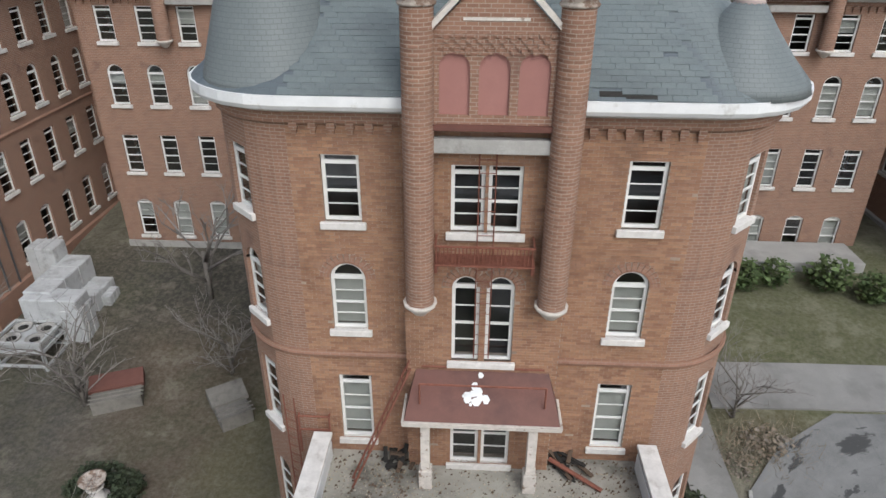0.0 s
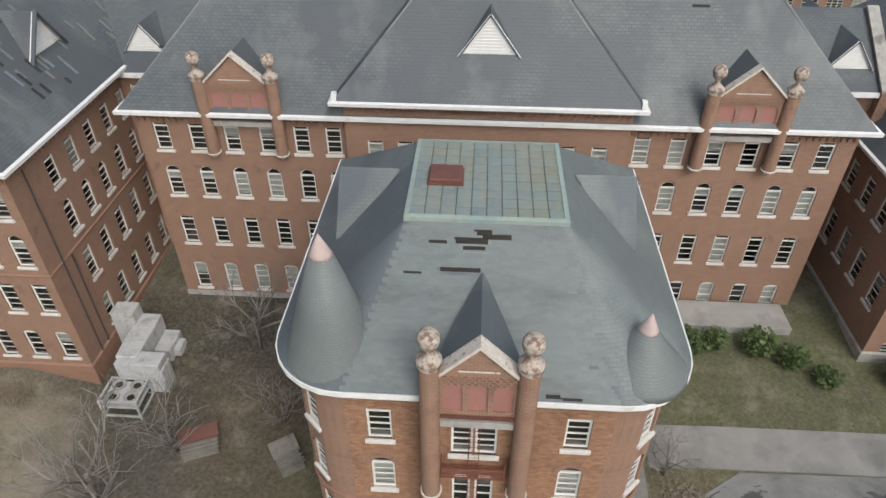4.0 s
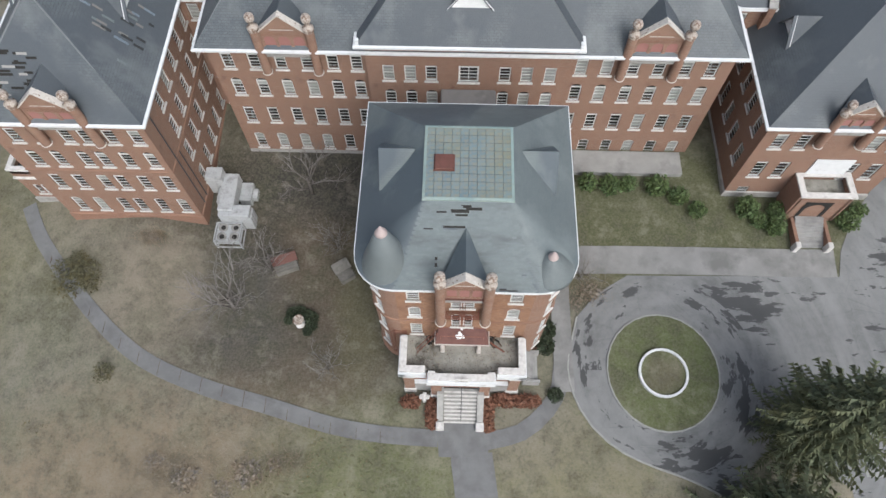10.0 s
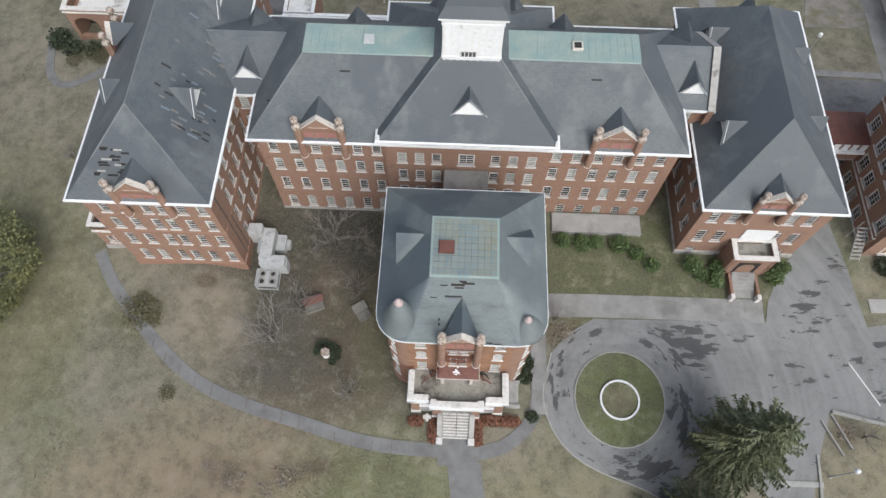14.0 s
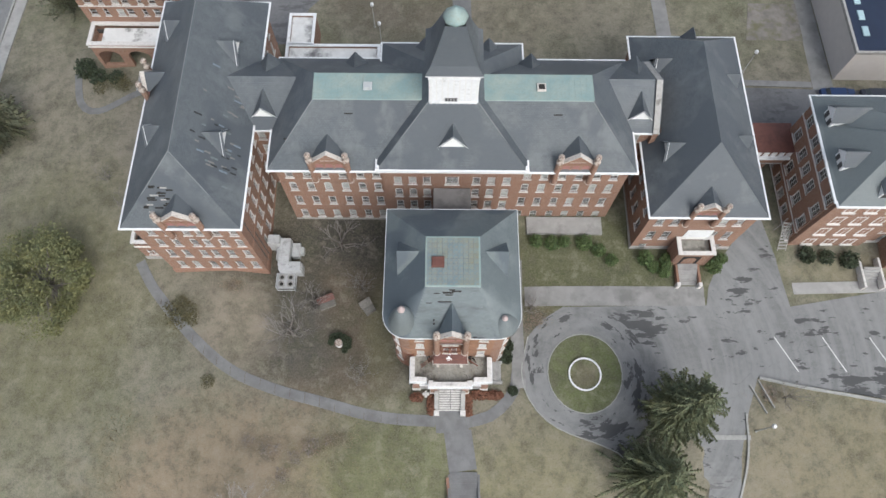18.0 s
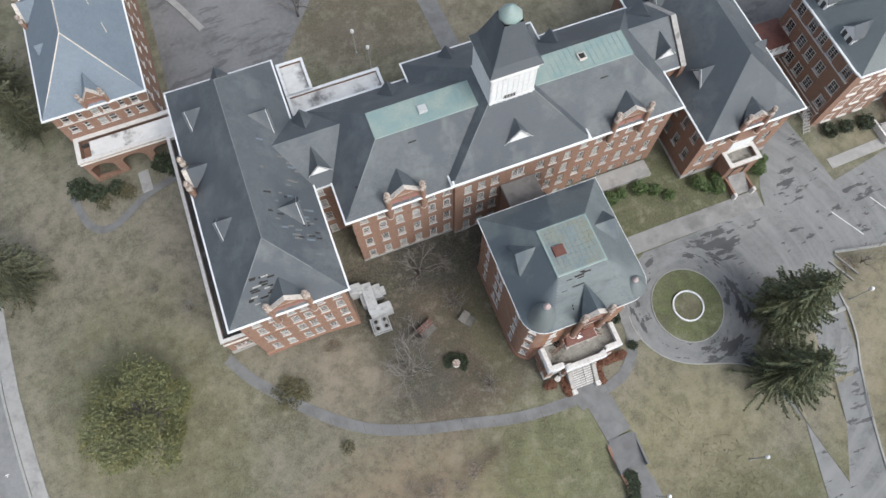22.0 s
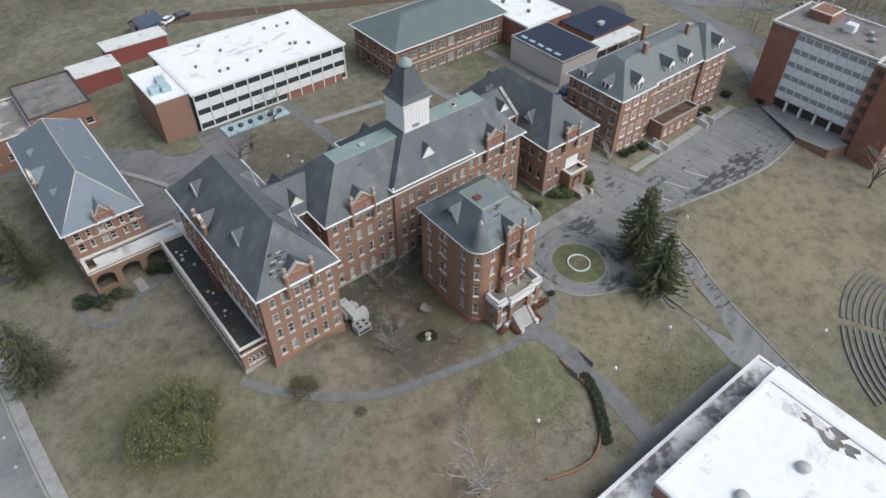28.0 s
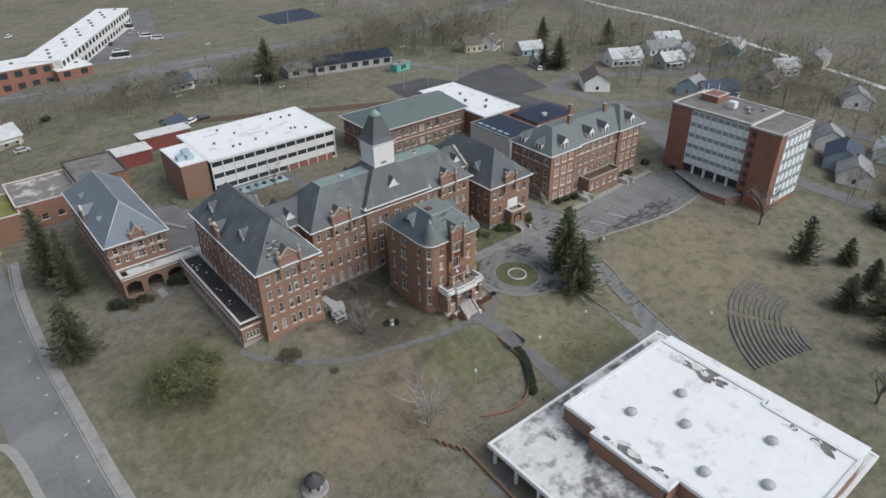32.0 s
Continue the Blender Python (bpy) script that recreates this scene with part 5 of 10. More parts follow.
        part("post", p, M_WORN, can, "worn white wooden post")
    pr = bmesh.new()
    for a, b in (((-1.5, -1.1, 6.32), (-1.5, -1.1, 6.9)), ((1.4, -1.1, 6.32), (1.4, -1.1, 6.9)), ((-1.5, -1.1, 6.9), (1.4, -1.1, 6.9)), ((-1.5, -0.5, 6.95), (1.4, -0.5, 6.95))):
        tube(a, b, 0.025, 0.025, 5, pr)
    part("guard_rail", pr, M_RUST, can)
    rng = random.Random(3)
    pp = bmesh.new()
    for k in range(16):
        u, v, r = rng.gauss(-0.15, 0.16), rng.gauss(0.45, 0.13), rng.uniform(0.04, 0.12)
        y, z = -1.35 + 0.93 * v, 6.0 + 0.86 * v
        ring_v = [pp.verts.new((u + r * math.cos(a) * rng.uniform(0.6, 1.2), y + r * math.sin(a) * 0.73, z + r * math.sin(a) * 0.68 + 0.012 + 0.001 * k)) for a in [i * 1.05 for i in range(6)]]
        pp.faces.new(ring_v)
    part("peeled_patch", pp, M_WHITE, can, "peeled white patch")
    return t


def copper_material():
    m = mat("green_copper", (0.26, 0.36, 0.33), 0.6)
    node, link, b = tool(m)
    v = node("TexCoord").outputs["Object"]
    big, small = noise_at(node, v, 0.5, 5), noise_at(node, v, 5, 4)
    c = blend(node, ramp(node, big, (0.35, 0.0), (0.65, 1.0)), (0.19, 0.275, 0.27), (0.26, 0.315, 0.285))
    c = blend(node, ramp(node, small, (0.45, 0.0), (0.75, 0.6)), c, (0.20, 0.22, 0.19))
    link(c, b.inputs["Base Color"])
    return m


def deck_material():
    m = mat("patinated_copper_panels", (0.24, 0.33, 0.32), 0.55)
    node, link, b = tool(m)
    info = node("ObjectInfo")
    v = info.outputs["Location"]
    rn = info.outputs["Random"]
    big = noise_at(node, v, 0.45, 2)
    c = blend(node, ramp(node, big, (0.40, 0.0), (0.60, 1.0)), (0.135, 0.185, 0.205), (0.175, 0.19, 0.15))
    c = blend(node, ramp(node, rn, (0.0, 0.0), (1.0, 0.55)), c, (0.175, 0.24, 0.24))
    c = blend(node, ramp(node, noise_at(node, node("NewGeometry").outputs["Position"], 1.1, 5, 0.7), (0.42, 0.0), (0.66, 0.7)), c, (0.20, 0.225, 0.21))
    tv = node("TexCoord").outputs["Object"]
    c = blend(node, ramp(node, noise_at(node, tv, 4, 4), (0.45, 0.0), (0.75, 0.5)), c, (0.30, 0.22, 0.10))
    link(c, b.inputs["Base Color"])
    return m


M_COPPER, M_DECK = copper_material(), deck_material()
front_building()


# ---- its porch ----
def porch():
    t = thing("front_porch", "brick entrance porch with white entablature, roof terrace and stone stairs", "porch", 0, -2, -1.2)
    x0, x1, y0 = -4.2, 4.28, -2.82
    # entablature and parapet, stepping forward over the stairs
    path = [(x0, 0.05), (x0, y0), (-2.2, y0), (-2.2, y0 - 0.52), (2.15, y0 - 0.52), (2.15, y0), (x1, y0), (x1, 0.05)]

    def wall_run(name, z0, z1, out, thick, material, label="", cap=False):
        for i, (p, q) in enumerate(zip(path, path[1:])):
            d = Vector((q[0] - p[0], q[1] - p[1]))
            m = Matrix.Translation((*p, 0)) @ Matrix.Rotation(math.atan2(d.y, d.x), 4, "Z")
            convex = {0: (0, 1), 1: (1, 0), 2: (0, 1), 3: (1, 1), 4: (1, 0), 5: (0, 1), 6: (1, 0)}[i]
            a, b = (-out if convex[0] else thick - 0.002), d.length + (out if convex[1] else -(thick - 0.002))
            if i in (2, 4):
                a, b = (0.0, d.length - thick) if i == 2 else (thick, d.length)
            part(name, box(a + 0.004 * (i % 2), b - 0.004 * (i % 2), -out, thick, z0 + 0.002 * (i % 2), z1 + 0.002 * (i % 2), bevel=0.008), material, t, label, m)

    wall_run("entablature", 3.45, 4.2, 0.22, 0.30, M_WHITE, "white painted entablature")
    wall_run("parapet", 4.2, 4.48, 0.06, 0.28, M_STONE, "grey stone parapet")
    wall_run("coping", 4.48, 4.58, 0.12, 0.36, M_SILL, "pale stone coping")
    part("terrace", box(x0 + 0.25, x1 - 0.25, y0 + 0.2, -0.01, 3.5, 3.7), M_GRAVEL, t, "gravel-covered terrace with moss")
    part("terrace", box(-2.0, 1.95, y0 - 0.3, y0 + 0.196, 3.5, 3.696), M_GRAVEL, t)
    part("centre_block", box(-0.5, 0.45, y0 - 0.66, y0 - 0.5, 4.25, 4.72, bevel=0.02), M_SILL, t, "carved stone block on the parapet")
    # piers, arches and dark interior
    for x in (x0 + 0.42, -1.78, 1.73, x1 - 0.42):
        y = y0 - (0.45 if abs(x) < 2 else 0.0)
        p = part("pier", box(x - 0.38, x + 0.38, y, y + 0.8, -0.4, 3.45, bevel=0.01), M_BRICK, t, "brick pier")
        part("pier_base", box(x - 0.46, x + 0.46, y - 0.08, y + 0.88, -1.6, -0.35, bevel=0.02), M_SILL, p, "pale stone base")
        part("pier_cap", box(x - 0.43, x + 0.43, y - 0.05, y + 0.85, 2.6, 2.75, bevel=0.015), M_SILL, p)
    for x in (x0 + 0.4, x1 - 0.4):
        part("pier", box(x - 0.38, x + 0.38, -0.75, -0.01, -0.4, 3.45, bevel=0.01), M_BRICK, t, "brick pier")
    for a, b in ((x0 + 0.8, -2.16), (2.11, x1 - 0.8)):
        w = b - a
        part("arch", wall_mesh(w, 1.9, 3.45, [(w / 2, 1.9, w - 0.02, 1.15, 0.4)], 0.4), M_BRICK, t, "", Matrix.Translation((a, y0 + 0.1, 0)))
        part("parapet_wall", box(a, b, y0 + 0.1, y0 + 0.45, -1.4, 0.95), M_BRICK, t)
        part("rail", box(a - 0.02, b + 0.02, y0 + 0.02, y0 + 0.5, 0.95, 1.12, bevel=0.01), M_WHITE, t, "white stone rail")
    w = 1.35 + 1.4
    part("arch", wall_mesh(w, 1.9, 3.45, [(w / 2, 1.9, w - 0.02, 1.2, 0.5)], 0.4), M_BRICK, t, "round brick arch over the stairs", Matrix.Translation((-1.4, y0 - 0.42, 0)))
    for x, s in ((x0 + 0.05, -90), (x1 - 0.05, 90)):
        part("side_wall", box(x - 0.12, x + 0.12, y0 + 0.8, -0.75, -1.4, 0.95), M_BRICK, t)
    part("porch_floor", box(x0 + 0.1, x1 - 0.1, y0 + 0.05, -0.01, -1.5, 0.68), M_CONC, t)
    dr = part("entrance_door", box(-1.0, 0.9, -0.12, -0.04, 0.7, 2.9, bevel=0.01), M_BRICK2, t, "dark red entrance doors")
    part("door_frame", box(-1.12, 1.02, -0.1, -0.03, 0.68, 3.05), M_WHITE, dr)
    # stairs
    n, ya, yb, za, zb = 9, -3.05, -5.15, 0.68, -1.22
    for i in range(n):
        y = ya + (yb - ya) * i / n
        z = za + (zb - za) * (i + 1) / n + 0.2
        part("step", box(-1.22, 1.22, y + (yb - ya) / n - 0.03, y + 0.05, z - 0.24, z, bevel=0.012), M_STONE, t, "worn grey stone step")
        part("step_nosing", box(-1.2, 1.2, y + (yb - ya) / n - 0.045, y + (yb - ya) / n + 0.06, z - 0.06, z + 0.012), M_SILL, t, "pale worn nosing")
    for s in (-1, 1):
        c = bmesh.new()
        pts = [(-2.9, 0.75), (-3.5, 0.75), (-5.2, -0.75), (-5.45, -0.75), (-5.45, -1.7), (-2.9, -1.7)]
        va = [c.verts.new((s * 1.24 if k == 0 else s * 1.72, y, z)) for k in (0, 1) for y, z in pts]
        c.faces.new(va[:6])
        c.faces.new(va[6:][::-1])
        for i in range(6):
            j = (i + 1) % 6
            c.faces.new((va[i], va[6 + i], va[6 + j], va[j]))
        bmesh.ops.recalc_face_normals(c, faces=c.faces)
        part("stair_cheek", c, M_STONE, t, "sloping grey stone cheek wall")
        part("cheek_block", box(s * 1.48 - 0.3, s * 1.48 + 0.3, -5.75, -5.2, -1.6, -0.62, bevel=0.03), M_SILL, t, "square stone end block")
        hr = bmesh.new()
        tube((s * 0.06, -3.1, 1.5), (s * 0.06, -5.1, -0.35), 0.025, 0.025, 6, hr)
        if s > 0:
            for k in range(3):
                y = -3.1 - k * 1.0
                tube((0.06, y, 1.5 - k * 0.92), (0.06, y, 0.5 - k * 0.92), 0.02, 0.02, 6, hr)
            part("handrail", hr, M_IRON, t, "thin iron handrail")
        else:
            hr.free()
    for i in range(5):
        part("side_step", box(4.75 + i * 0.22, 5.02 + i * 0.22, -1.9, 0.1, -1.5, 0.55 - i * 0.34, bevel=0.01), M_CONC, t, "pale stone side step")
    for y in (0.22, -2.05):
        part("step_cheek", box(4.7, 6.0, y - 0.12, y + 0.12, -1.6, -0.2, bevel=0.03), M_CONC, t)
    return t


porch()


# ---- the long main building ----
MAIN4 = ((10.75, 1.6, 0.0, "sash"), (7.75, 1.95, 0.42, "sash"), (4.25, 1.95, 0.0, "sash"), (0.65, 2.05, 0.18, "sash"))


def main_building():
    t = thing("main_building", "long four-storey red brick college hall with grey slate roof", "building", 0, 25, 0.8)
    base = -0.9
    left, right = [-17.7, -15.75, -13.8, -11.85, -9.95, -8.2], [8.25, 10.1, 12.05, 13.9, 15.85, 17.7]
    yf, yc = 18.1, 17.65

    def wins(cols, x0, doors=()):
        out = []
        for c in cols:
            for k, (s, h, r, st) in enumerate(MAIN4):
                out.append((c - x0, s, 0.85, h, r, st, 1 if k == 3 and rnd.random() < 0.5 else None))
        return out

    facade(t, (-19.0, yf), (-7.4, yf), base, 12.95, wins(left, -19.0))
    facade(t, (7.4, yf), (19.1, yf), base, 12.95, wins(right, 7.4))
    cb = [w for w in wins([-5.85, -4.25, -2.7, 2.7, 4.3, 6.0], -7.4)]
    cb = [(c, s - 0.45 if s > 7 else s, w, h, r, st, b) for c, s, w, h, r, st, b in cb]
    cb += [(7.4 + 0.05, 10.2, 1.5, 1.75, 0, "cross", 0)]
    facade(t, (-7.4, yc), (7.4, yc), base, 14.0, cb)
    facade(t, (-19.0, 31.5), (-19.0, yf), base, 12.95, wins([4, 7, 11], 0)[:12])
    facade(t, (19.1, yf), (19.1, 31.5), base, 12.95, wins([2.4, 5, 8], 0))
    facade(t, (19.1, 31.5), (7.4, 31.5), base, 12.95, wins([2, 4.5, 7, 9.5], 0))
    facade(t, (-7.4, 31.5), (-19, 31.5), base, 12.95, wins([2, 4.5, 7, 9.5], 0))
    facade(t, (7.4, 32.9), (-7.4, 32.9), base, 14.0, wins([2, 4.5, 10, 12.5], 0))
    for x in (-7.4, 7.4):
        part("bay_side", box(x - 0.01, x + 0.01, yc + 0.003, yf + 0.1, base, 14.0), M_BRICK, t)
        part("bay_side", box(x - 0.01, x + 0.01, 31.4, 32.897, base, 14.0), M_BRICK, t)
    part("interior", box(-18, 18, 19.2, 30.5, -0.3, 13), M_SHADE, t)
    for x0, x1, y in ((-19, -7.5, yf), (7.5, 19.1, yf), (-7.4, 7.4, yc)):
        z = 12.7 if y == yf else 13.75
        dentils(t, (x0, y), (x1, y), z)
        part("plinth", box(x0, x1, y - 0.08, y, base, 0.3), M_STONE, t, "grey stone plinth")
    cornice(t, (-19.0, 19.1, 18.1, 31.5), 12.95, 0.42, 0.28)
    hip_roof(t, -19.45, 19.55, 17.65, 31.95, 13.22, (-14.0, 14.05, 22.45, 25.45, 19.25), M_SLATE, label="grey slate hipped roof", name="roof")
    cornice(t, (-7.4, 7.4, 17.65, 32.9), 14.0, 0.36, 0.26)
    cr = hip_roof(t, -7.8, 7.8, 17.25, 33.3, 14.25, (-2.45, 2.45, 21.6, 26.2, 20.1), M_SLATE, label="taller slate roof of the middle bay")
    # copper strips along the ridge
    for x0, x1 in ((-14.1, -3.0), (3.1, 14.15)):
        st = part("copper_ridge", box(x0, x1, 22.35, 25.55, 19.2, 19.36, bevel=0.05), M_COPPER, t, "green copper ridge deck")
        n = 18
        for i in range(n + 1):
            x = x0 + (x1 - x0) * i / n
            part("seam", box(x - 0.02, x + 0.02, 22.4, 25.5, 19.36, 19.39), M_COPPER, st)
        hx = -8.6 if x0 < 0 else 8.9
        part("vent_box", box(hx - 0.45, hx + 0.45, 23.4, 24.3, 19.36, 19.62, bevel=0.03), M_GALV if x0 < 0 else M_WORN, st, "small roof vent")
        part("vent_lid", box(hx - 0.3, hx + 0.3, 23.55, 24.15, 19.62, 19.66), M_BLACK if x0 > 0 else M_GALV, st)
    for s in (-1, 1):
        part("hip_flashing", tube((s * 7.75, 17.3, 14.3), (s * 2.45, 21.6, 20.15), 0.06, 0.06, 4), M_LEAD, t, "dull lead hip flashing")
        part("hip_flashing", tube((s * 19.5, 17.7, 13.26), (s * 14.0, 22.45, 19.3), 0.06, 0.06, 4), M_LEAD, t, "dull lead hip flashing")
    for x in (-12.9, 13.0):
        ball_gable(t, Matrix.Translation((x, 17.98, 0)), 1.9, 10.9, 15.1, 13.1, 16.4, 0.32, deep=2.9)
    gablet(t, Matrix.Translation((0, 18.75, 16.3)), 3.0, 2.1, 2.3)
    for x, y in ((-10.5, 30.0), (8.5, 30.0), (-3, 32), (4, 32)):
        gablet(t, Matrix.Translation((x, y, 15.2)) @ Matrix.Rotation(math.pi, 4, "Z"), 2.2, 1.7, 2.0, M_SLATE)
    for s in (-1, 1):
        ep = part("eaves_end", box(s * 7.75 - 0.12, s * 7.75 + 0.12, 17.2, 17.5, 14.2, 14.75), M_WHITE, t)
    rng = random.Random(5)
    for k in range(22):
        x, s = rng.uniform(-18, 18), rng.uniform(0.1, 0.85)
        y, z = 17.65 + 4.8 * s, 13.22 + 6.03 * s
        if abs(x) < 7.6 or abs(x) > 19.4 - 5.2 * s:
            continue
        part("slate_gap", box(-rng.uniform(0.15, 0.5), rng.uniform(0.15, 0.5), -0.07, 0.07, 0, 0.022), M_BLACK, t, "", Matrix.Translation((x, y, z)) @ Matrix.Rotation(math.atan2(6.03, 4.8), 4, "X"))
    # belfry
    b = part("belfry", box(-2.35, 2.35, 21.5, 26.2, 19.3, 24.55), M_WHITE, t, "white boarded belfry")
    fr = bmesh.new()
    for s in (-1, 1):
        for k in range(9):
            x = -2.2 + k * 0.55
            box(x - 0.06, x + 0.06, 21.46 if s < 0 else 26.2, 21.5 if s < 0 else 26.24, 19.5, 24.4, fr)
            y = 21.65 + k * 0.55
            box(2.35 * s - (0.04 if s < 0 else 0), 2.35 * s + (0.04 if s > 0 else 0), y - 0.06, y + 0.06, 19.5, 24.4, fr)
    tagged(part("batten_board", fr, M_WINDOW, b), kind="stuff")
    for z in (20.3, 23.9):
        part("belfry_band", sweep((-2.35, 2.35, 21.5, 26.2), [(0, z), (0.1, z), (0.1, z + 0.14), (0, z + 0.14)]), M_WHITE, b)
    part("small_window", box(-0.9, 0.4, 21.42, 21.47, 20.45, 20.95), M_IRON, b, "small dark belfry window")
    for i in range(5):
        part("window_bar", box(-0.88 + i * 0.3, -0.82 + i * 0.3, 21.40, 21.425, 20.45, 20.95), M_WINDOW, b)
    cornice(b, (-2.35, 2.35, 21.5, 26.2), 24.5, 0.34, 0.3)
    bm = bmesh.new()
    uv = bm.loops.layers.uv.verify()
    prof = ((2.72, 24.8), (2.2, 25.6), (1.72, 26.9), (0.92, 29.4))
    for (ra, za), (rb, zb) in zip(prof, prof[1:]):
        for i in range(4):
            c = [(-1, -1), (1, -1), (1, 1), (-1, 1)]
            p, q = c[i], c[(i + 1) % 4]
            roof_face(bm, uv, [(p[0] * ra, 23.85 + p[1] * ra, za), (q[0] * ra, 23.85 + q[1] * ra, za), (q[0] * rb, 23.85 + q[1] * rb, zb), (p[0] * rb, 23.85 + p[1] * rb, zb)])
    part("spire", bm, M_SLATE, b, "steep flared slate spire")
    part("copper_cap", lathe([(0.95, 29.35), (1.12, 29.5), (1.12, 29.72), (0.75, 30.15), (0.05, 30.75)], 8, None, (0, 23.85, 0)), M_COPPER, b, "green copper cap")
    # glazed link at second-floor level behind the front building
    lk = part("link_roof", box(-2.0, 2.15, 13.2, 17.6, 8.9, 9.5, bevel=0.1), M_ROOFGREY, t, "grey roof of the link to the front building")
    part("link_wall", box(-1.7, 1.85, 13.2, 17.6, -0.5, 8.9), M_BRICK, t)
    return t


main_building()


# ---- links between the main building and the wings ----
def link_wing(s, ridge_to, parapet):
    t = thing("link_wing", "narrow brick link wing with steep slate roof and white dormer", "building", s * 20, 27, 0.8)
    xa, xb = (-23.0, -16.0) if s < 0 else (16.0, 22.6)
    facade(t, (xa, 22.9), (xb, 22.9), -0.5, 13.0, [(c, z, 0.85, h, r, st) for z, h, r, st in MAIN4 for c in ((1.9,) if s < 0 else (4.4,))])
    facade(t, (xb, 31.6), (xa, 31.6), -0.5, 13.0, [])
    bm = bmesh.new()
    uv = bm.loops.layers.uv.verify()
    e0, e1 = min(xa, ridge_to), max(xb, ridge_to)
    if s < 0:
        roof_face(bm, uv, [(xa, 22.5, 13.25), (xb, 22.5, 13.25), (xb + 1, 27.2, 16.4), (ridge_to, 27.2, 16.4)])
        roof_face(bm, uv, [(xb, 32.0, 13.25), (xa, 32.0, 13.25), (ridge_to, 27.2, 16.4), (xb + 1, 27.2, 16.4)])
    else:
        roof_face(bm, uv, [(xa, 22.5, 13.25), (xb, 22.5, 13.25), (xb, 27.2, 16.4), (xa - 1, 27.2, 16.4)])
        roof_face(bm, uv, [(xb, 32.0, 13.25), (xa, 32.0, 13.25), (xa - 1, 27.2, 16.4), (xb, 27.2, 16.4)])
    part("roof", bm, M_SLATE, t, "grey slate roof")
    part("cornice", box(xa, xb, 22.42, 22.9, 12.95, 13.24), M_WHITE, t)
    gablet(t, Matrix.Translation((s * 20.3, 23.7, 14.1)), 2.5, 1.65, 2.6)
    gablet(t, Matrix.Translation((s * 20.2, 30.7, 14.2)) @ Matrix.Rotation(math.pi, 4, "Z"), 2.2, 1.6, 2.4, M_SLATE)
    if parapet:
        p = bmesh.new()
        pts = [(22.3, 12.8), (27.0, 16.0), (31.8, 12.8)]
        v = [p.verts.new((x, y, z + dz)) for x in (21.85, 22.4) for dz in (0.5, -3.0) for y, z in pts]
        for f in ((0, 1, 4, 3), (1, 2, 5, 4), (9, 10, 7, 6), (10, 11, 8, 7), (0, 6, 7, 1), (1, 7, 8, 2), (0, 3, 9, 6), (2, 8, 11, 5)):
            p.faces.new([v[i] for i in f])
        bmesh.ops.recalc_face_normals(p, faces=p.faces)
        w = part("fire_wall", p, M_BRICK, t, "brick fire wall above the roof")
        q = bmesh.new()
        for (ya, za), (yb, zb) in zip(pts, pts[1:]):
            v = [q.verts.new((x, y, z + dz)) for x in (21.8, 22.45) for y, z in ((ya, za), (yb, zb)) for dz in (0.5, 0.62)]
            for f in ((0, 2, 3, 1), (4, 5, 7, 6), (0, 1, 5, 4), (2, 6, 7, 3), (1, 3, 7, 5), (0, 4, 6, 2)):
                q.faces.new([v[i] for i in f])
        bmesh.ops.recalc_face_normals(q, faces=q.faces)
        part("coping", q, M_STONE, w, "grey stone coping")
        facade(t, (22.9, 22.9), (22.9, 31.6), -0.5, 13.0, [])


link_wing(-1, -24.4, False)
link_wing(1, 22.3, True)


# ---- the west wing ----
LW4 = ((10.6, 1.6, 0.0, "sash"), (7.65, 1.95, 0.42, "sash"), (4.45, 1.95, 0.0, "sash"), (1.0, 2.0, 0.18, "sash"))


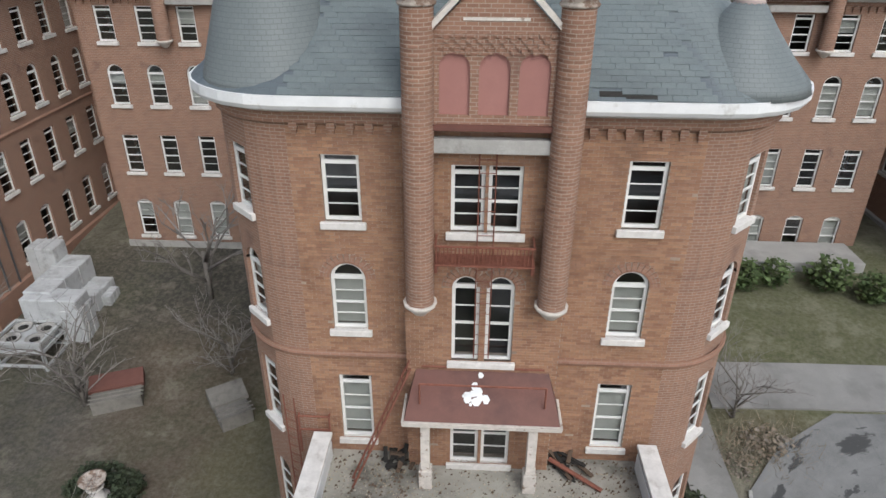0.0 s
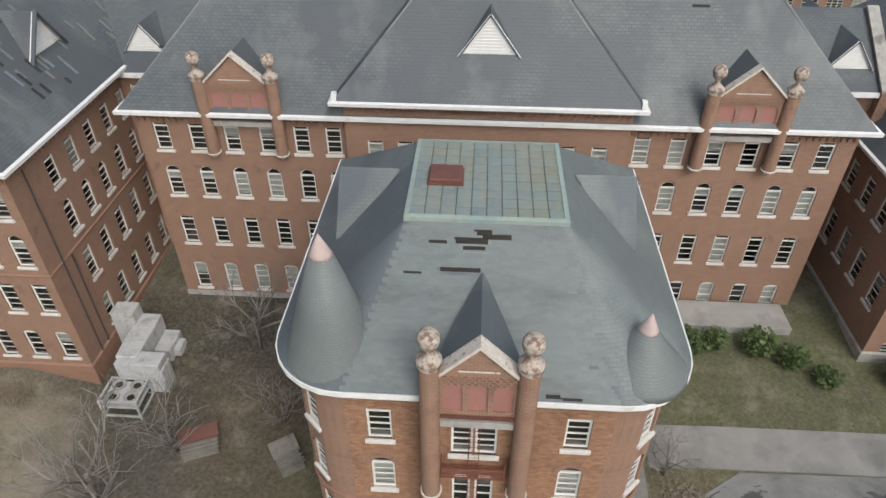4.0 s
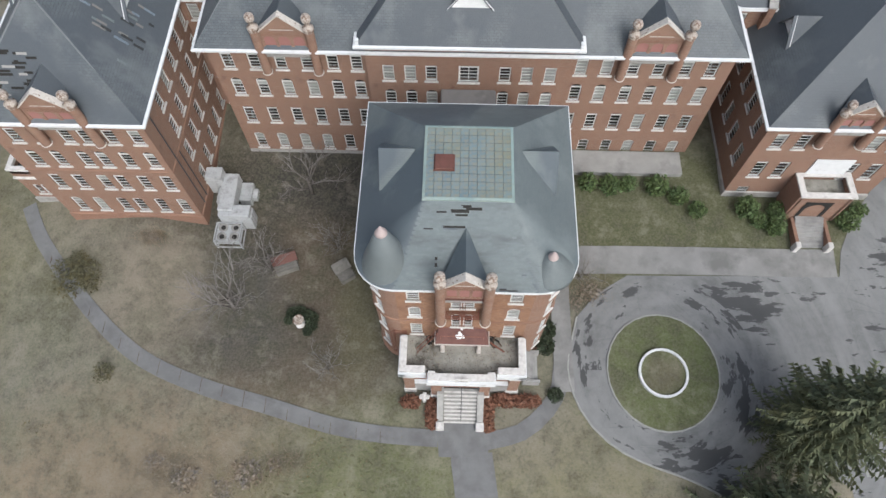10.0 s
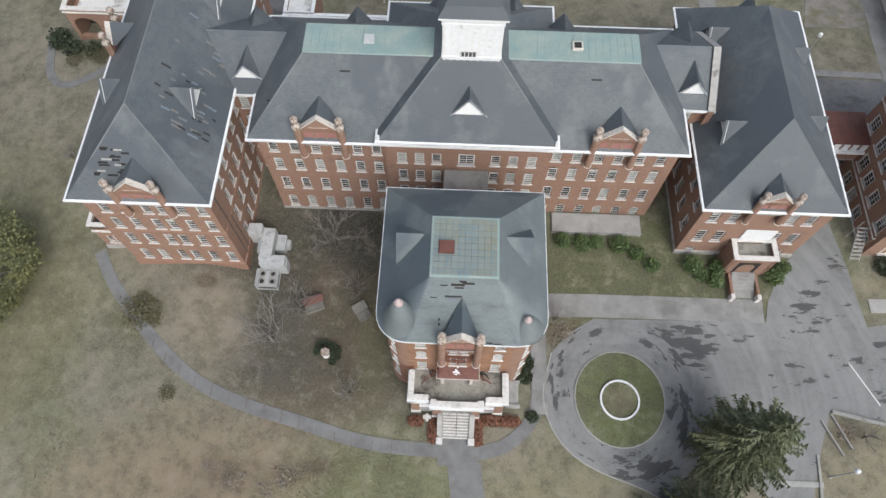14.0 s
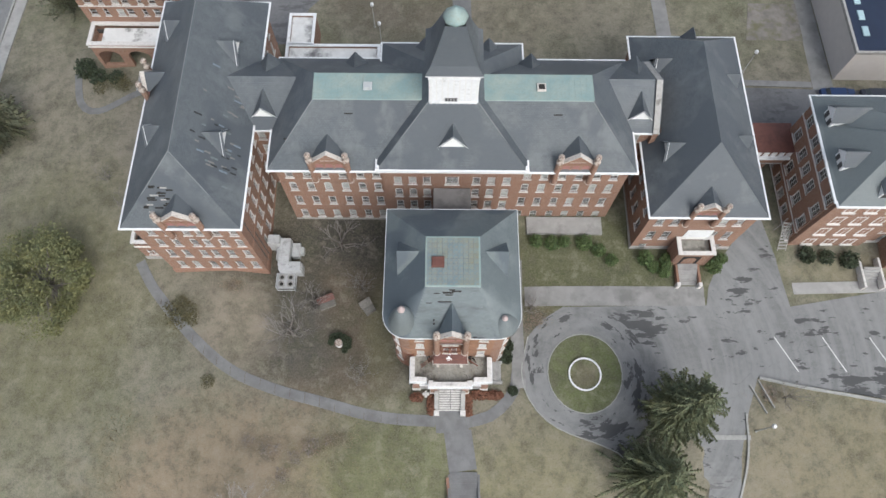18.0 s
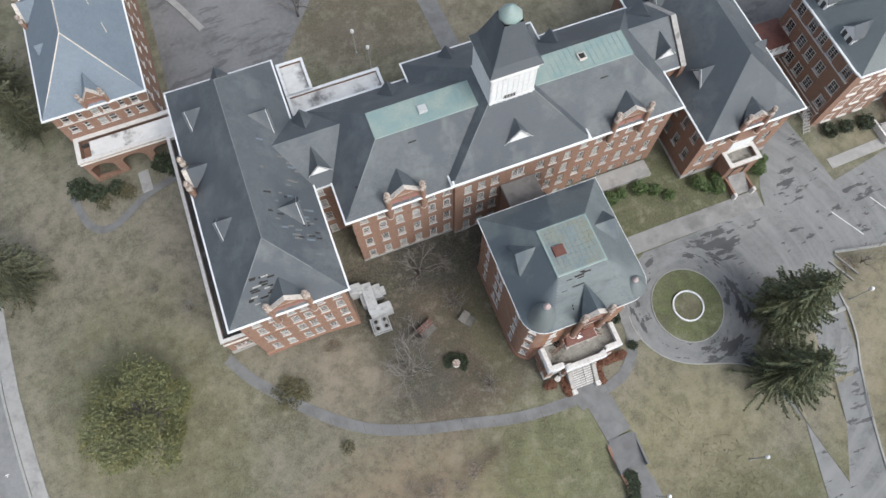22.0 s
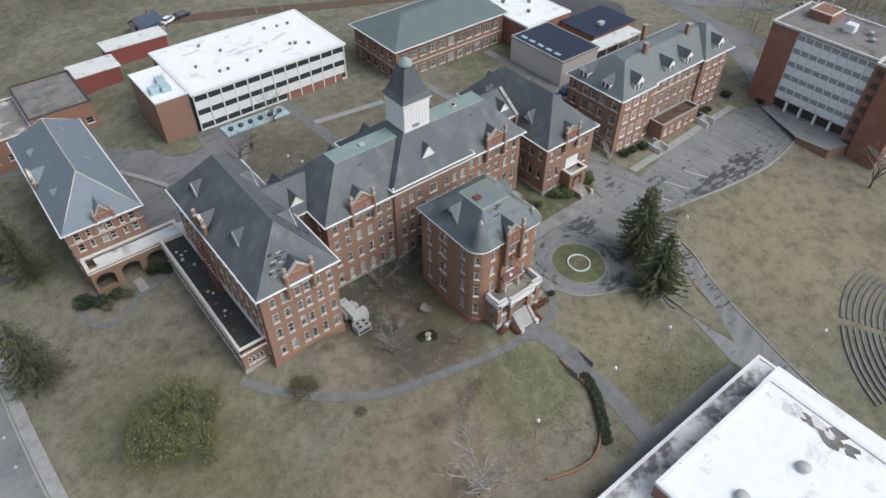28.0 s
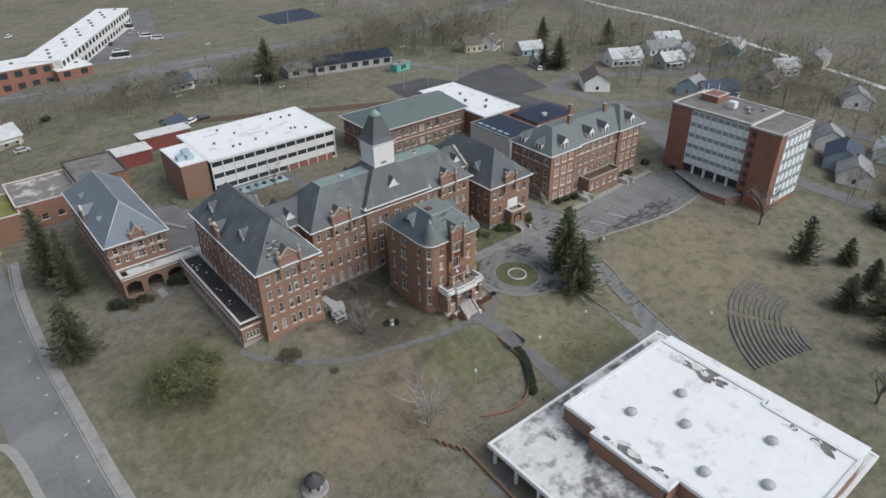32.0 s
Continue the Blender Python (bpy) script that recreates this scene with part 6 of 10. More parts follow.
def west_wing():
    t = thing("west_wing", "four-storey red brick wing with patched grey slate hip roof", "building", -27.5, 25, 0)
    x0, x1, y0, y1, base = -33.15, -22.0, 11.2, 39.2, -1.8
    cols = [-31.55, -29.8, -27.85, -26.5, -24.75, -22.95]
    facade(t, (x0, y0), (x1, y0), base, 13.15, row([c - x0 for c in cols], LW4, 0.85))
    facade(t, (x1, y0), (x1, y1), base, 13.15, row([3.3, 5.25, 7.2, 9.2, 11.2, 21, 23.5, 26], LW4, 0.85))
    facade(t, (x0, y1), (x0, y0), base, 13.15, row([1.6, 3.4, 5.2, 7.0, 8.8, 11.3, 14.5, 16.6, 18.6, 20.6, 22.6, 24.6, 26.4], LW4, 0.8))
    facade(t, (x1, y1), (x0, y1), base, 13.15, row([2, 4.2, 6.6, 8.8], LW4, 0.85))
    part("interior", box(x0 + 1, x1 - 1, y0 + 1, y1 - 1, -1, 13.4), M_SHADE, t)
    for p, q in (((x0, y0), (x1, y0)), ((x1, y0), (x1, y1)), ((x0, y1), (x0, y0))):
        dentils(t, p, q, 12.9)
    part("plinth", sweep((x0, x1, y0, y1), [(0, base), (0.1, base), (0.1, 0.35), (0, 0.45)]), M_BRICK2, t, "darker brick plinth")
    part("string_course", sweep((x0, x1, y0, y1), [(0, 6.95), (0.05, 6.95), (0.07, 7.03), (0, 7.1)]), M_BRICK2, t)
    cornice(t, (x0, x1, y0, y1), 13.15, 0.42, 0.3)
    rf = hip_roof(t, x0 - 0.45, x1 + 0.45, y0 - 0.45, y1 + 0.45, 13.45, (-27.2, -27.19, 15.95, 34.4, 19.9), M_SLATE, label="grey slate hipped roof with patches")
    v = bmesh.new()
    for (a, b) in (((x0 - 0.4, y0 - 0.4, 13.5), (-27.2, 15.95, 19.96)), ((x1 + 0.4, y0 - 0.4, 13.5), (-27.2, 15.95, 19.96)), ((-27.2, 15.95, 19.96), (-27.2, 34.4, 19.96)), ((-27.2, 34.4, 19.96), (x0 - 0.4, y1 + 0.4, 13.5)), ((-27.2, 34.4, 19.96), (x1 + 0.4, y1 + 0.4, 13.5))):
        tube(a, b, 0.06, 0.06, 4, v)
    part("ridge_flashing", v, M_LEAD, rf)
    ball_gable(t, Matrix.Translation((-27.3, y0 - 0.12, 0)), 1.9, 11.1, 15.2, 13.3, 16.5, 0.32, deep=2.9)
    ball_gable(t, Matrix.Translation((x0 + 0.12, 27.6, 0)) @ Matrix.Rotation(radians(-90), 4, "Z"), 1.5, 10.9, 15.2, 13.3, 16.4, 0.32, deep=2.6)
    for y in (19.4, 30.7):
        gablet(t, Matrix.Translation((-23.5, y, 15.7)) @ Matrix.Rotation(radians(90), 4, "Z"), 3.2, 2.1, 2.3, o=0.34)
    for y in (20.3, 33.6):
        gablet(t, Matrix.Translation((-31.3, y, 15.4)) @ Matrix.Rotation(radians(-90), 4, "Z"), 3.0, 2.1, 2.4, o=0.34)
    gablet(t, Matrix.Translation((-27.2, 38.2, 15.2)) @ Matrix.Rotation(radians(180), 4, "Z"), 2.0, 2.0, 2.2, M_SLATE)
    rng = random.Random(11)
    for k in range(48):
        s, y = rng.uniform(0.12, 0.8), rng.gauss(19.0, 3.2)
        x, z = -21.55 - 5.65 * s, 13.48 + 6.45 * s + 0.15 * (1 - s)
        if y < 11 + 5.0 * s + 0.4:
            continue
        part("slipped_slate", box(-rng.uniform(0.15, 0.5), rng.uniform(0.15, 0.5), -0.09, 0.09, 0, 0.03), (M_ROOFGREY, M_ROOFDARK, M_SLATE_PALE, M_ROOFGREY, M_SLATE_BLUE)[k % 5], rf, "", Matrix.Translation((x, y, z)) @ Matrix.Rotation(math.atan2(6.45, 5.65), 4, "Y"))
    for k in range(26):
        s, x = rng.uniform(0.2, 0.6), rng.gauss(-29.2, 1.0)
        y, z = 10.75 + 5.2 * s, 13.48 + 6.45 * s + 0.15 * (1 - s)
        if abs(x + 27.5) < 6 * (1 - s) - 0.4:
            part("slipped_slate", box(-rng.uniform(0.1, 0.5), rng.uniform(0.1, 0.5), -0.08, 0.08, 0, 0.026), (M_BLACK, M_STONE)[k % 4 == 0], rf, "", Matrix.Translation((x, y, z)) @ Matrix.Rotation(math.atan2(6.45, 5.2), 4, "X"))
    for a, b in (((-21.94, 12.4, 13.0), (-21.94, 12.4, 0.4)), ((-21.94, 13.2, 7.0), (-21.94, 13.2, 0.4))):
        part("downpipe", tube(a, b, 0.05, 0.05, 6), M_IRON, t)


def annex():
    t = thing("annex", "low brick annex with black flat roof and pale parapet", "building", -35, 27, -1)
    x0, x1, y0, y1 = -37.0, -33.1, 13.0, 41.0
    facade(t, (x0, y0), (x1, y0), -2.6, 3.9, [(1.0 + k * 0.62, 0.4, 0.56, 1.4, 0.2, "plain", 0) for k in range(4)])
    facade(t, (x0, y1), (x0, y0), -2.8, 3.9, row([1.4 + k * 1.35 for k in range(20)], ((0.6, 1.5, 0.0, "plain"),), 0.75))
    part("parapet", sweep((x0, x1, y0, y1), [(0.1, 3.9), (0.1, 4.15), (-0.3, 4.15), (-0.3, 3.4), (0.0, 3.4), (0.0, 3.9)]), M_SILL, t, "pale coping along the parapet")
    part("cornice", sweep((x0, x1, y0, y1), [(0, 2.7), (0.12, 2.75), (0.12, 2.95), (0, 3.0)]), M_SILL, t)
    part("plinth", sweep((x0, x1, y0, y1), [(0, -2.8), (0.1, -2.8), (0.1, -0.3), (0, -0.2)]), M_STONE, t)
    part("flat_roof", box(x0 + 0.25, x1 + 0.02, y0 + 0.25, y1 - 0.2, 3.2, 3.5), M_ROOFDARK, t, "black tar roof")
    part("interior", box(x0 + 0.8, x1 - 0.05, y0 + 0.8, y1 - 0.8, -1, 3.1), M_SHADE, t)
    lad = thing("fire_escape_stair", "rusty red iron fire stair on the annex roof", "fire escape", -33.9, 27, 3.5)
    b = bmesh.new()
    for i in range(16):
        z = 3.5 + i * 0.42
        y = 25.0 + i * 0.3
        box(-34.3, -33.6, y, y + 0.25, z, z + 0.04, b)
    for x in (-34.3, -33.6):
        tube((x, 25.0, 3.5), (x, 29.8, 10.2), 0.05, 0.05, 5, b)
        tube((x, 25.0, 4.4), (x, 29.8, 11.1), 0.03, 0.03, 5, b)
    for x, y, z in ((-34.3, 27.4, 6.8), (-33.6, 27.4, 6.8), (-34.3, 29.8, 10.2), (-33.6, 29.8, 10.2)):
        tube((x, y, 3.5), (x, y, z), 0.05, 0.05, 5, b)
    part("stair_flight", b, M_RUST, lad)
    rng = random.Random(2)
    for k in range(14):
        x, y = rng.uniform(-36.5, -34.6), rng.uniform(14, 38)
        d = part("roof_litter", box(-rng.uniform(0.1, 0.3), rng.uniform(0.1, 0.3), -rng.uniform(0.1, 0.25), 0.2, 0, 0.12, bevel=0.03), (M_GALV, M_SILL, M_RUST)[k % 3], None, "", pose(x, y, 3.5, 0, 0, rng.uniform(0, 90)))
        tagged(d, "small scrap lying on the black annex roof", "debris", "scraps on the annex roof")


west_wing()
annex()


# ---- the east wing ----
def east_wing():
    t = thing("east_wing", "three-storey red brick wing with steep slate roof", "building", 27.7, 25, 0.5)
    x0, x1, y0, y1, base = 21.8, 33.6, 14.1, 37.0, -0.6
    st = ((7.6, 1.75, 0.0, "sash"), (3.7, 2.1, 0.0, "sash"), (0.9, 1.2, 0.0, "sash"))
    facade(t, (x0, y0), (x1, y0), base, 10.4, row([1.35, 3.1, 8.45, 10.2], st[:2], 0.9) + [(1.35, 0.9, 0.9, 1.2, 0, "sash", 0), (10.2, 0.9, 0.9, 1.2, 0, "sash", 0)])
    facade(t, (x0, y1), (x0, y0), base, 10.4, row([4, 7, 12, 15.2, 17.2, 19.2, 21.4], st[:2], 0.9))
    facade(t, (x1, y0), (x1, y1), base, 10.4, row([2, 4.5, 8, 11, 14, 18], st[:2], 0.9))
    facade(t, (x1, y1), (x0, y1), base, 10.4, row([2, 4.6, 7.2, 9.8], st[:2], 0.9))
    part("interior", box(x0 + 1, x1 - 1, y0 + 1, y1 - 1, 0, 10.3), M_SHADE, t)
    dentils(t, (x0, y0), (x1, y0), 10.15)
    dentils(t, (x0, y1), (x0, y0), 10.15)
    part("plinth", sweep((x0, x1, y0, y1), [(0, base), (0.1, base), (0.1, 1.3), (0, 1.4)]), M_STONE, t, "grey stone plinth")
    cornice(t, (x0, x1, y0, y1), 10.4, 0.4, 0.28)
    hip_roof(t, x0 - 0.42, x1 + 0.42, y0 - 0.42, y1 + 0.42, 10.68, (27.4, 27.41, 19.3, 32.0, 16.8), M_SLATE, label="steep grey slate hip roof")
    ball_gable(t, Matrix.Translation((27.3, y0 - 0.12, 0)), 1.5, 8.6, 12.3, 10.55, 13.3, 0.3, deep=2.6)
    for y in (20.7, 31.6):
        gablet(t, Matrix.Translation((23.2, y, 12.2)) @ Matrix.Rotation(radians(-90), 4, "Z"), 2.8, 2.1, 2.4, o=0.34)
    for y in (22, 30):
        gablet(t, Matrix.Translation((32.4, y, 12.1)) @ Matrix.Rotation(radians(90), 4, "Z"), 1.7, 1.6, 2.0, M_SLATE)
    gablet(t, Matrix.Translation((28, 36.4, 12.1)) @ Matrix.Rotation(radians(180), 4, "Z"), 1.8, 1.7, 2.0, M_SLATE)
    p = thing("side_porch", "small brick porch with arched entry and stone stairs", "porch", 28.4, 13, 0.4)
    a, b, f = 26.5, 30.5, 12.0
    facade(p, (a, f), (b, f), -0.4, 4.1, [])
    for x in (a, b):
        part("parapet_side", box(x - 0.15, x + 0.15, f, 14.05, -0.4, 4.3), M_BRICK, p)
    part("coping", sweep((a, b, f, 14.1), [(0.18, 4.2), (0.18, 4.36), (-0.3, 4.36), (-0.3, 4.2)]), M_SILL, p, "pale coping")
    part("terrace", box(a + 0.1, b - 0.1, f + 0.1, 14.05, 3.3, 3.5), M_GRAVEL, p)
    # black arch plate on the unbroken wall paints the entry's shade
    part("arched_entry", wall_mesh(2.2, 1.0, 3.4, [(1.1, 1.0, 1.6, 2.0, 0.7)], 0.2), M_BLACK, p, "arched entry, its shade drawn as a black plate", Matrix.Translation((27.2, f - 0.05, 0)))
    part("panel", box(27.0, 30.0, 14.0, 14.08, 4.4, 6.3), M_WHITE, p, "white boarded doorway above the porch")
    for i in range(9):
        part("step", box(27.3, 29.6, f - 0.35 - i * 0.26, f - 0.05 - i * 0.26, -0.3, 1.15 - i * 0.12, bevel=0.01), M_CONC, p)
    for x in (27.15, 29.75):
        part("stair_cheek", box(x - 0.15, x + 0.15, f - 2.6, f, -0.4, 0.95, bevel=0.03), M_BRICK2, p)
        part("end_block", box(x - 0.2, x + 0.2, f - 2.85, f - 2.35, -0.4, 1.05, bevel=0.03), M_SILL, p)


east_wing()


# ---- other buildings of the campus ----
def chimney(parent, x, y, z0, z1, w=0.8, d=0.8):
    c = part("chimney", box(x - w / 2, x + w / 2, y - d / 2, y + d / 2, z0, z1), M_BRICK2, parent, "brick chimney")
    part("chimney_cap", box(x - w / 2 - 0.08, x + w / 2 + 0.08, y - d / 2 - 0.08, y + d / 2 + 0.08, z1, z1 + 0.15), M_STONE, c)


def west_hall():
    t = thing("west_hall", "three-storey brick hall with blue-grey slate hip roof", "building", -43, 60, -1)
    x0, x1, y0, y1, base = -48.6, -37.4, 45.4, 76.0, -3.6
    st = ((6.7, 1.3, 0.0, "plain"), (4.3, 1.5, 0.0, "plain"), (1.2, 1.6, 0.0, "plain"))
    facade(t, (x0, y0), (x1, y0), base, 8.6, [(c, s, w, h, 0, "plain", b) for s, h in ((6.8, 1.2), (4.7, 1.2)) for c, w, b in ((1.4, 0.95, 0), (3.1, 0.65, 0), (5.0, 0.95, 1), (6.3, 0.95, 0), (8.2, 0.65, 0), (9.8, 0.95, 0))], M_BRICK)
    facade(t, (x0, y1), (x0, y0), base, 8.6, row([1.2 + k * 2.05 for k in range(15)], st, 0.95))
    facade(t, (x1, y0), (x1, y1), base, 8.6, row([2 + k * 2.6 for k in range(11)], st, 0.95))
    facade(t, (x1, y1), (x0, y1), base, 8.6, row([2, 4.5, 7, 9.2], st, 0.95))
    part("interior", box(x0 + 1, x1 - 1, y0 + 1, y1 - 1, -2, 8.5), M_SHADE, t)
    part("string_course", sweep((x0, x1, y0, y1), [(0, 6.35), (0.06, 6.35), (0.06, 6.5), (0, 6.5)]), M_SILL, t)
    cornice(t, (x0, x1, y0, y1), 8.6, 0.4, 0.28)
    rf = hip_roof(t, x0 - 0.45, x1 + 0.45, y0 - 0.45, y1 + 0.45, 8.88, (-43.0, -42.99, 51.3, 70.0, 14.6), M_SLATE_BLUE, label="blue-grey slate hip roof with copper-stained hips")
    v = bmesh.new()
    for a, b in (((x0 - 0.4, y0 - 0.4, 8.92), (-43, 51.3, 14.66)), ((x1 + 0.4, y0 - 0.4, 8.92), (-43, 51.3, 14.66)), ((-43, 51.3, 14.66), (-43, 70, 14.66)), ((-43, 70, 14.66), (x0 - 0.4, y1 + 0.4, 8.92)), ((-43, 70, 14.66), (x1 + 0.4, y1 + 0.4, 8.92))):
        tube(a, b, 0.09, 0.09, 4, v)
    part("ridge_flashing", v, M_WORN, rf)
    ball_gable(t, Matrix.Translation((-42.6, y0 - 0.1, 0)), 1.3, 8.7, 10.2, 8.95, 11.6, 0.26, panels=2, deep=2.6, roof_mat=M_SLATE_BLUE)
    ball_gable(t, Matrix.Translation((x0 + 0.1, 60.5, 0)) @ Matrix.Rotation(radians(-90), 4, "Z"), 1.5, 8.7, 10.2, 8.95, 11.8, 0.28, deep=2.6, roof_mat=M_SLATE_BLUE)
    for y in (53.5, 67.0):
        gablet(t, Matrix.Translation((-47.2, y, 10.5)) @ Matrix.Rotation(radians(-90), 4, "Z"), 1.4, 1.2, 1.5, M_SLATE_BLUE, M_SLATE_BLUE)
    for k, (x, y) in enumerate(((-39.5, 64), (-40.2, 58), (-41, 68), (-39.2, 54))):
        part("snow_guard", box(-0.05, 0.05, -1.2, 1.2, 0, 0.06), M_WORN, rf, "", pose(x, y, 8.88 + (x1 + 0.45 - x) * 0.985 + 0.02, 0, 44.6, 12))
    # arcaded porch
    p = thing("arcade_porch", "brick arcaded porch with pale flat roof between two halls", "porch", -42, 43.5, -1.5)
    a, b, f = -48.2, -33.2, 41.7
    L = b - a
    facade_holes = [(1.9, -1.0, 2.9, 3.0, 0.8), (5.9, -1.6, 2.9, 3.6, 0.8), (9.9, -1.0, 2.9, 3.0, 0.8)]
    part("arcade", wall_mesh(L, -3.4, 3.3, facade_holes, 0.5), M_BRICK, p, "round brick arches", Matrix.Translation((a, f, 0)))
    part("side_wall", box(a, a + 0.4, f + 0.01, 45.4, -3.4, 3.3), M_BRICK, p)
    part("cornice", sweep((a, b, f, 45.3), [(0, 2.75), (0.12, 2.8), (0.15, 2.95), (0, 3.0)]), M_SILL, p, "pale stone cornice")
    part("coping", sweep((a, b, f, 45.3), [(0.14, 3.3), (0.14, 3.5), (-0.4, 3.5), (-0.4, 3.3)]), M_SILL, p, "pale stone coping")
    part("flat_roof", box(a + 1.6, b + 6.0, f + 0.42, 44.6, 2.8, 3.15), M_ROOFPALE, p, "pale weathered flat roof")
    part("flat_roof", box(a + 0.41, a + 1.58, f + 0.42, 45.3, 1.6, 2.2), M_BRICK2, p)
    # added dark sheet that paints the shade behind the arches
    part("porch_back", box(a + 0.3, b, 44.5, 44.7, -3.0, 2.8), M_SHADE, p)
    for i in range(5):
        part("step", box(-43.0, -41.4, f - 0.35 - i * 0.3, f - 0.05 - i * 0.3, -3.4, -1.2 - i * 0.22), M_CONC, p)
    part("corner_roof", box(-33.6, -29.0, 39.6, 44.6, 2.7, 3.1), M_ROOFPALE, p)
    part("corner_wall", box(-33.4, -29.2, 39.7, 44.4, -1.5, 2.7), M_BRICK, p)


west_hall()


def rear_block():
    t = thing("rear_block", "low brick rear block with stained white roof and parapet", "building", -15, 40, 0.5)
    for x0, x1, y0, y1 in ((-21.3, -9.2, 37.6, 40.6), (-21.3, -17.9, 40.6, 45.6)):
        for a, b in (((x0, y0), (x1, y0)), ((x1, y0), (x1, y1)), ((x1, y1), (x0, y1)), ((x0, y1), (x0, y0))):
            facade(t, a, b, -0.3, 5.0, [])
        part("flat_roof", box(x0 + 0.2, x1 - 0.2, y0 + 0.2, y1 - 0.2, 4.4, 4.8), M_ROOFSTAIN, t, "stained white roof")
        part("coping", sweep((x0, x1, y0, y1), [(0.08, 5.0), (0.08, 5.14), (-0.3, 5.14), (-0.3, 5.0)]), M_WHITE, t, "white coping")


rear_block()


def dormer_house(parent, m, w=1.5, h=1.5):
    """A roof dormer with a window and a small hipped roof."""
    d = part("dormer", box(-w / 2, w / 2, 0, 3.0, 0, h), M_WHITE, parent, "white boarded dormer", m)
    part("window", box(-w / 2 + 0.15, w / 2 - 0.15, -0.03, 0.02, 0.25, h - 0.15), M_WINDOW, d, "", m)
    for s in (-1, 1):
        part("pane", box(s * w / 4 - w / 4 + 0.22, s * w / 4 + w / 4 - 0.22, -0.045, -0.03, 0.35, h - 0.25), M_IRON, d, "", m)
    bm = bmesh.new()
    uv = bm.loops.layers.uv.verify()
    o = w / 2 + 0.18
    k = h + 0.6 * w
    roof_face(bm, uv, [(o, -0.3, h - 0.1), (o, 3.8, h - 0.1), (0, 3.8, k), (0, -0.3, k)])
    roof_face(bm, uv, [(-o, 3.8, h - 0.1), (-o, -0.3, h - 0.1), (0, -0.3, k), (0, 3.8, k)])
    g = bmesh.new()
    v = [g.verts.new((x, y, z)) for y in (-0.26, -0.14) for x, z in ((-o + 0.1, h - 0.08), (o - 0.1, h - 0.08), (0, k - 0.12))]
    for f in ((0, 1, 2), (5, 4, 3), (0, 3, 4, 1), (1, 4, 5, 2), (2, 5, 3, 0)):
        g.faces.new([v[i] for i in f])
    part("dormer_gable", g, M_WHITE, d, "white gable board", m)
    part("dormer_roof", bm, M_SLATE, d, "", m)


def east_hall():
    t = thing("east_hall", "four-storey brick residence hall with dormers and slate roof", "building", 58, 22, 0)
    x0, x1, y0, y1, base = 41.0, 74.6, 15.2, 27.4, -1.2
    st = ((10.0, 1.75, 0.0, "cross"), (7.0, 1.85, 0.0, "cross"), (3.95, 1.85, 0.0, "cross"), (1.05, 1.55, 0.0, "cross"))
    wide = [1.6, 4.0, 6.4, 9.2, 11.4, 13.6, 15.8, 18.2, 20.4, 22.6, 25.0, 27.8, 30.4, 32.6]
    facade(t, (x0, y0), (x1, y0), base, 12.3, row(wide, st, 1.25), M_BRICK)
    facade(t, (x0, y1), (x0, y0), base, 12.3, row([1.6, 4.2, 6.2, 8.4, 11.4], st, 1.3), M_BRICK)
    facade(t, (x1, y0), (x1, y1), base, 12.3, row([2, 5, 8, 11], st, 1.25), M_BRICK)
    facade(t, (x1, y1), (x0, y1), base, 12.3, row(wide, st, 1.25), M_BRICK)
    part("interior", box(x0 + 1, x1 - 1, y0 + 1, y1 - 1, -0.5, 12), M_SHADE, t)
    for z in (3.2, 9.7):
        part("string_course", sweep((x0, x1, y0, y1), [(0, z), (0.07, z), (0.07, z + 0.16), (0, z + 0.16)]), M_SILL, t)
    part("base_course", sweep((x0, x1, y0, y1), [(0, base), (0.08, base), (0.08, 0.9), (0, 0.95)]), M_SILL, t, "pale stone base")
    cornice(t, (x0, x1, y0, y1), 12.3, 0.45, 0.25)
    hip_roof(t, x0 - 0.45, x1 + 0.45, y0 - 0.45, y1 + 0.45, 12.55, (46.5, 69.5, 19.8, 22.6, 16.7), M_SLATE_PALE, label="grey slate roof")
    # projecting end pavilions
    for xa, xb in ((41.0, 50.2), (65.8, 74.8)):
        p = part("pavilion_wall", box(xa + 0.2, xb - 0.2, y0 - 0.5, y0 + 0.2, base, 12.3), M_BRICK, t)
        hip_roof(t, xa - 0.3, xb + 0.3, y0 - 1.0, y0 + 9, 12.56, ((xa + xb) / 2 - 0.5, (xa + xb) / 2 + 0.5, y0 + 3.4, y0 + 5, 17.3), M_SLATE_PALE)
        part("pavilion_cornice", box(xa - 0.3, xb + 0.3, y0 - 0.95, y0 - 0.4, 12.25, 12.54), M_WHITE, t)
        for k, c in enumerate((1.6, 4.0, 6.4)):
            for s, h, r, sty in st:
                window(t, Matrix.Translation((xa + 0.2 + c + 0.5, y0 - 0.6, s)), 1.3, h, r, sty, 0)
        dormer_house(t, Matrix.Translation(((xa + xb) / 2, y0 - 0.35, 12.7)), 2.3, 2.0)
    for x in (55.5, 61.0):
        dormer_house(t, Matrix.Translation((x, y0 + 0.2, 12.6)), 2.1, 1.9)
    for y in (19.0, 24.4):
        dormer_house(t, Matrix.Translation((x0 + 0.2, y, 12.6)) @ Matrix.Rotation(radians(-90), 4, "Z"), 2.0, 1.8)
    for x, y in ((52.0, 19.5), (65.0, 19.5), (58, 24.5)):
        chimney(t, x, y, 14.0, 18.4, 0.9, 0.7)
    p = thing("terrace_porch", "brick terrace porch with broken roof deck and stone stairs", "porch", 58, 13, -0.3)
    a, b, f = 52.4, 64.0, 11.9
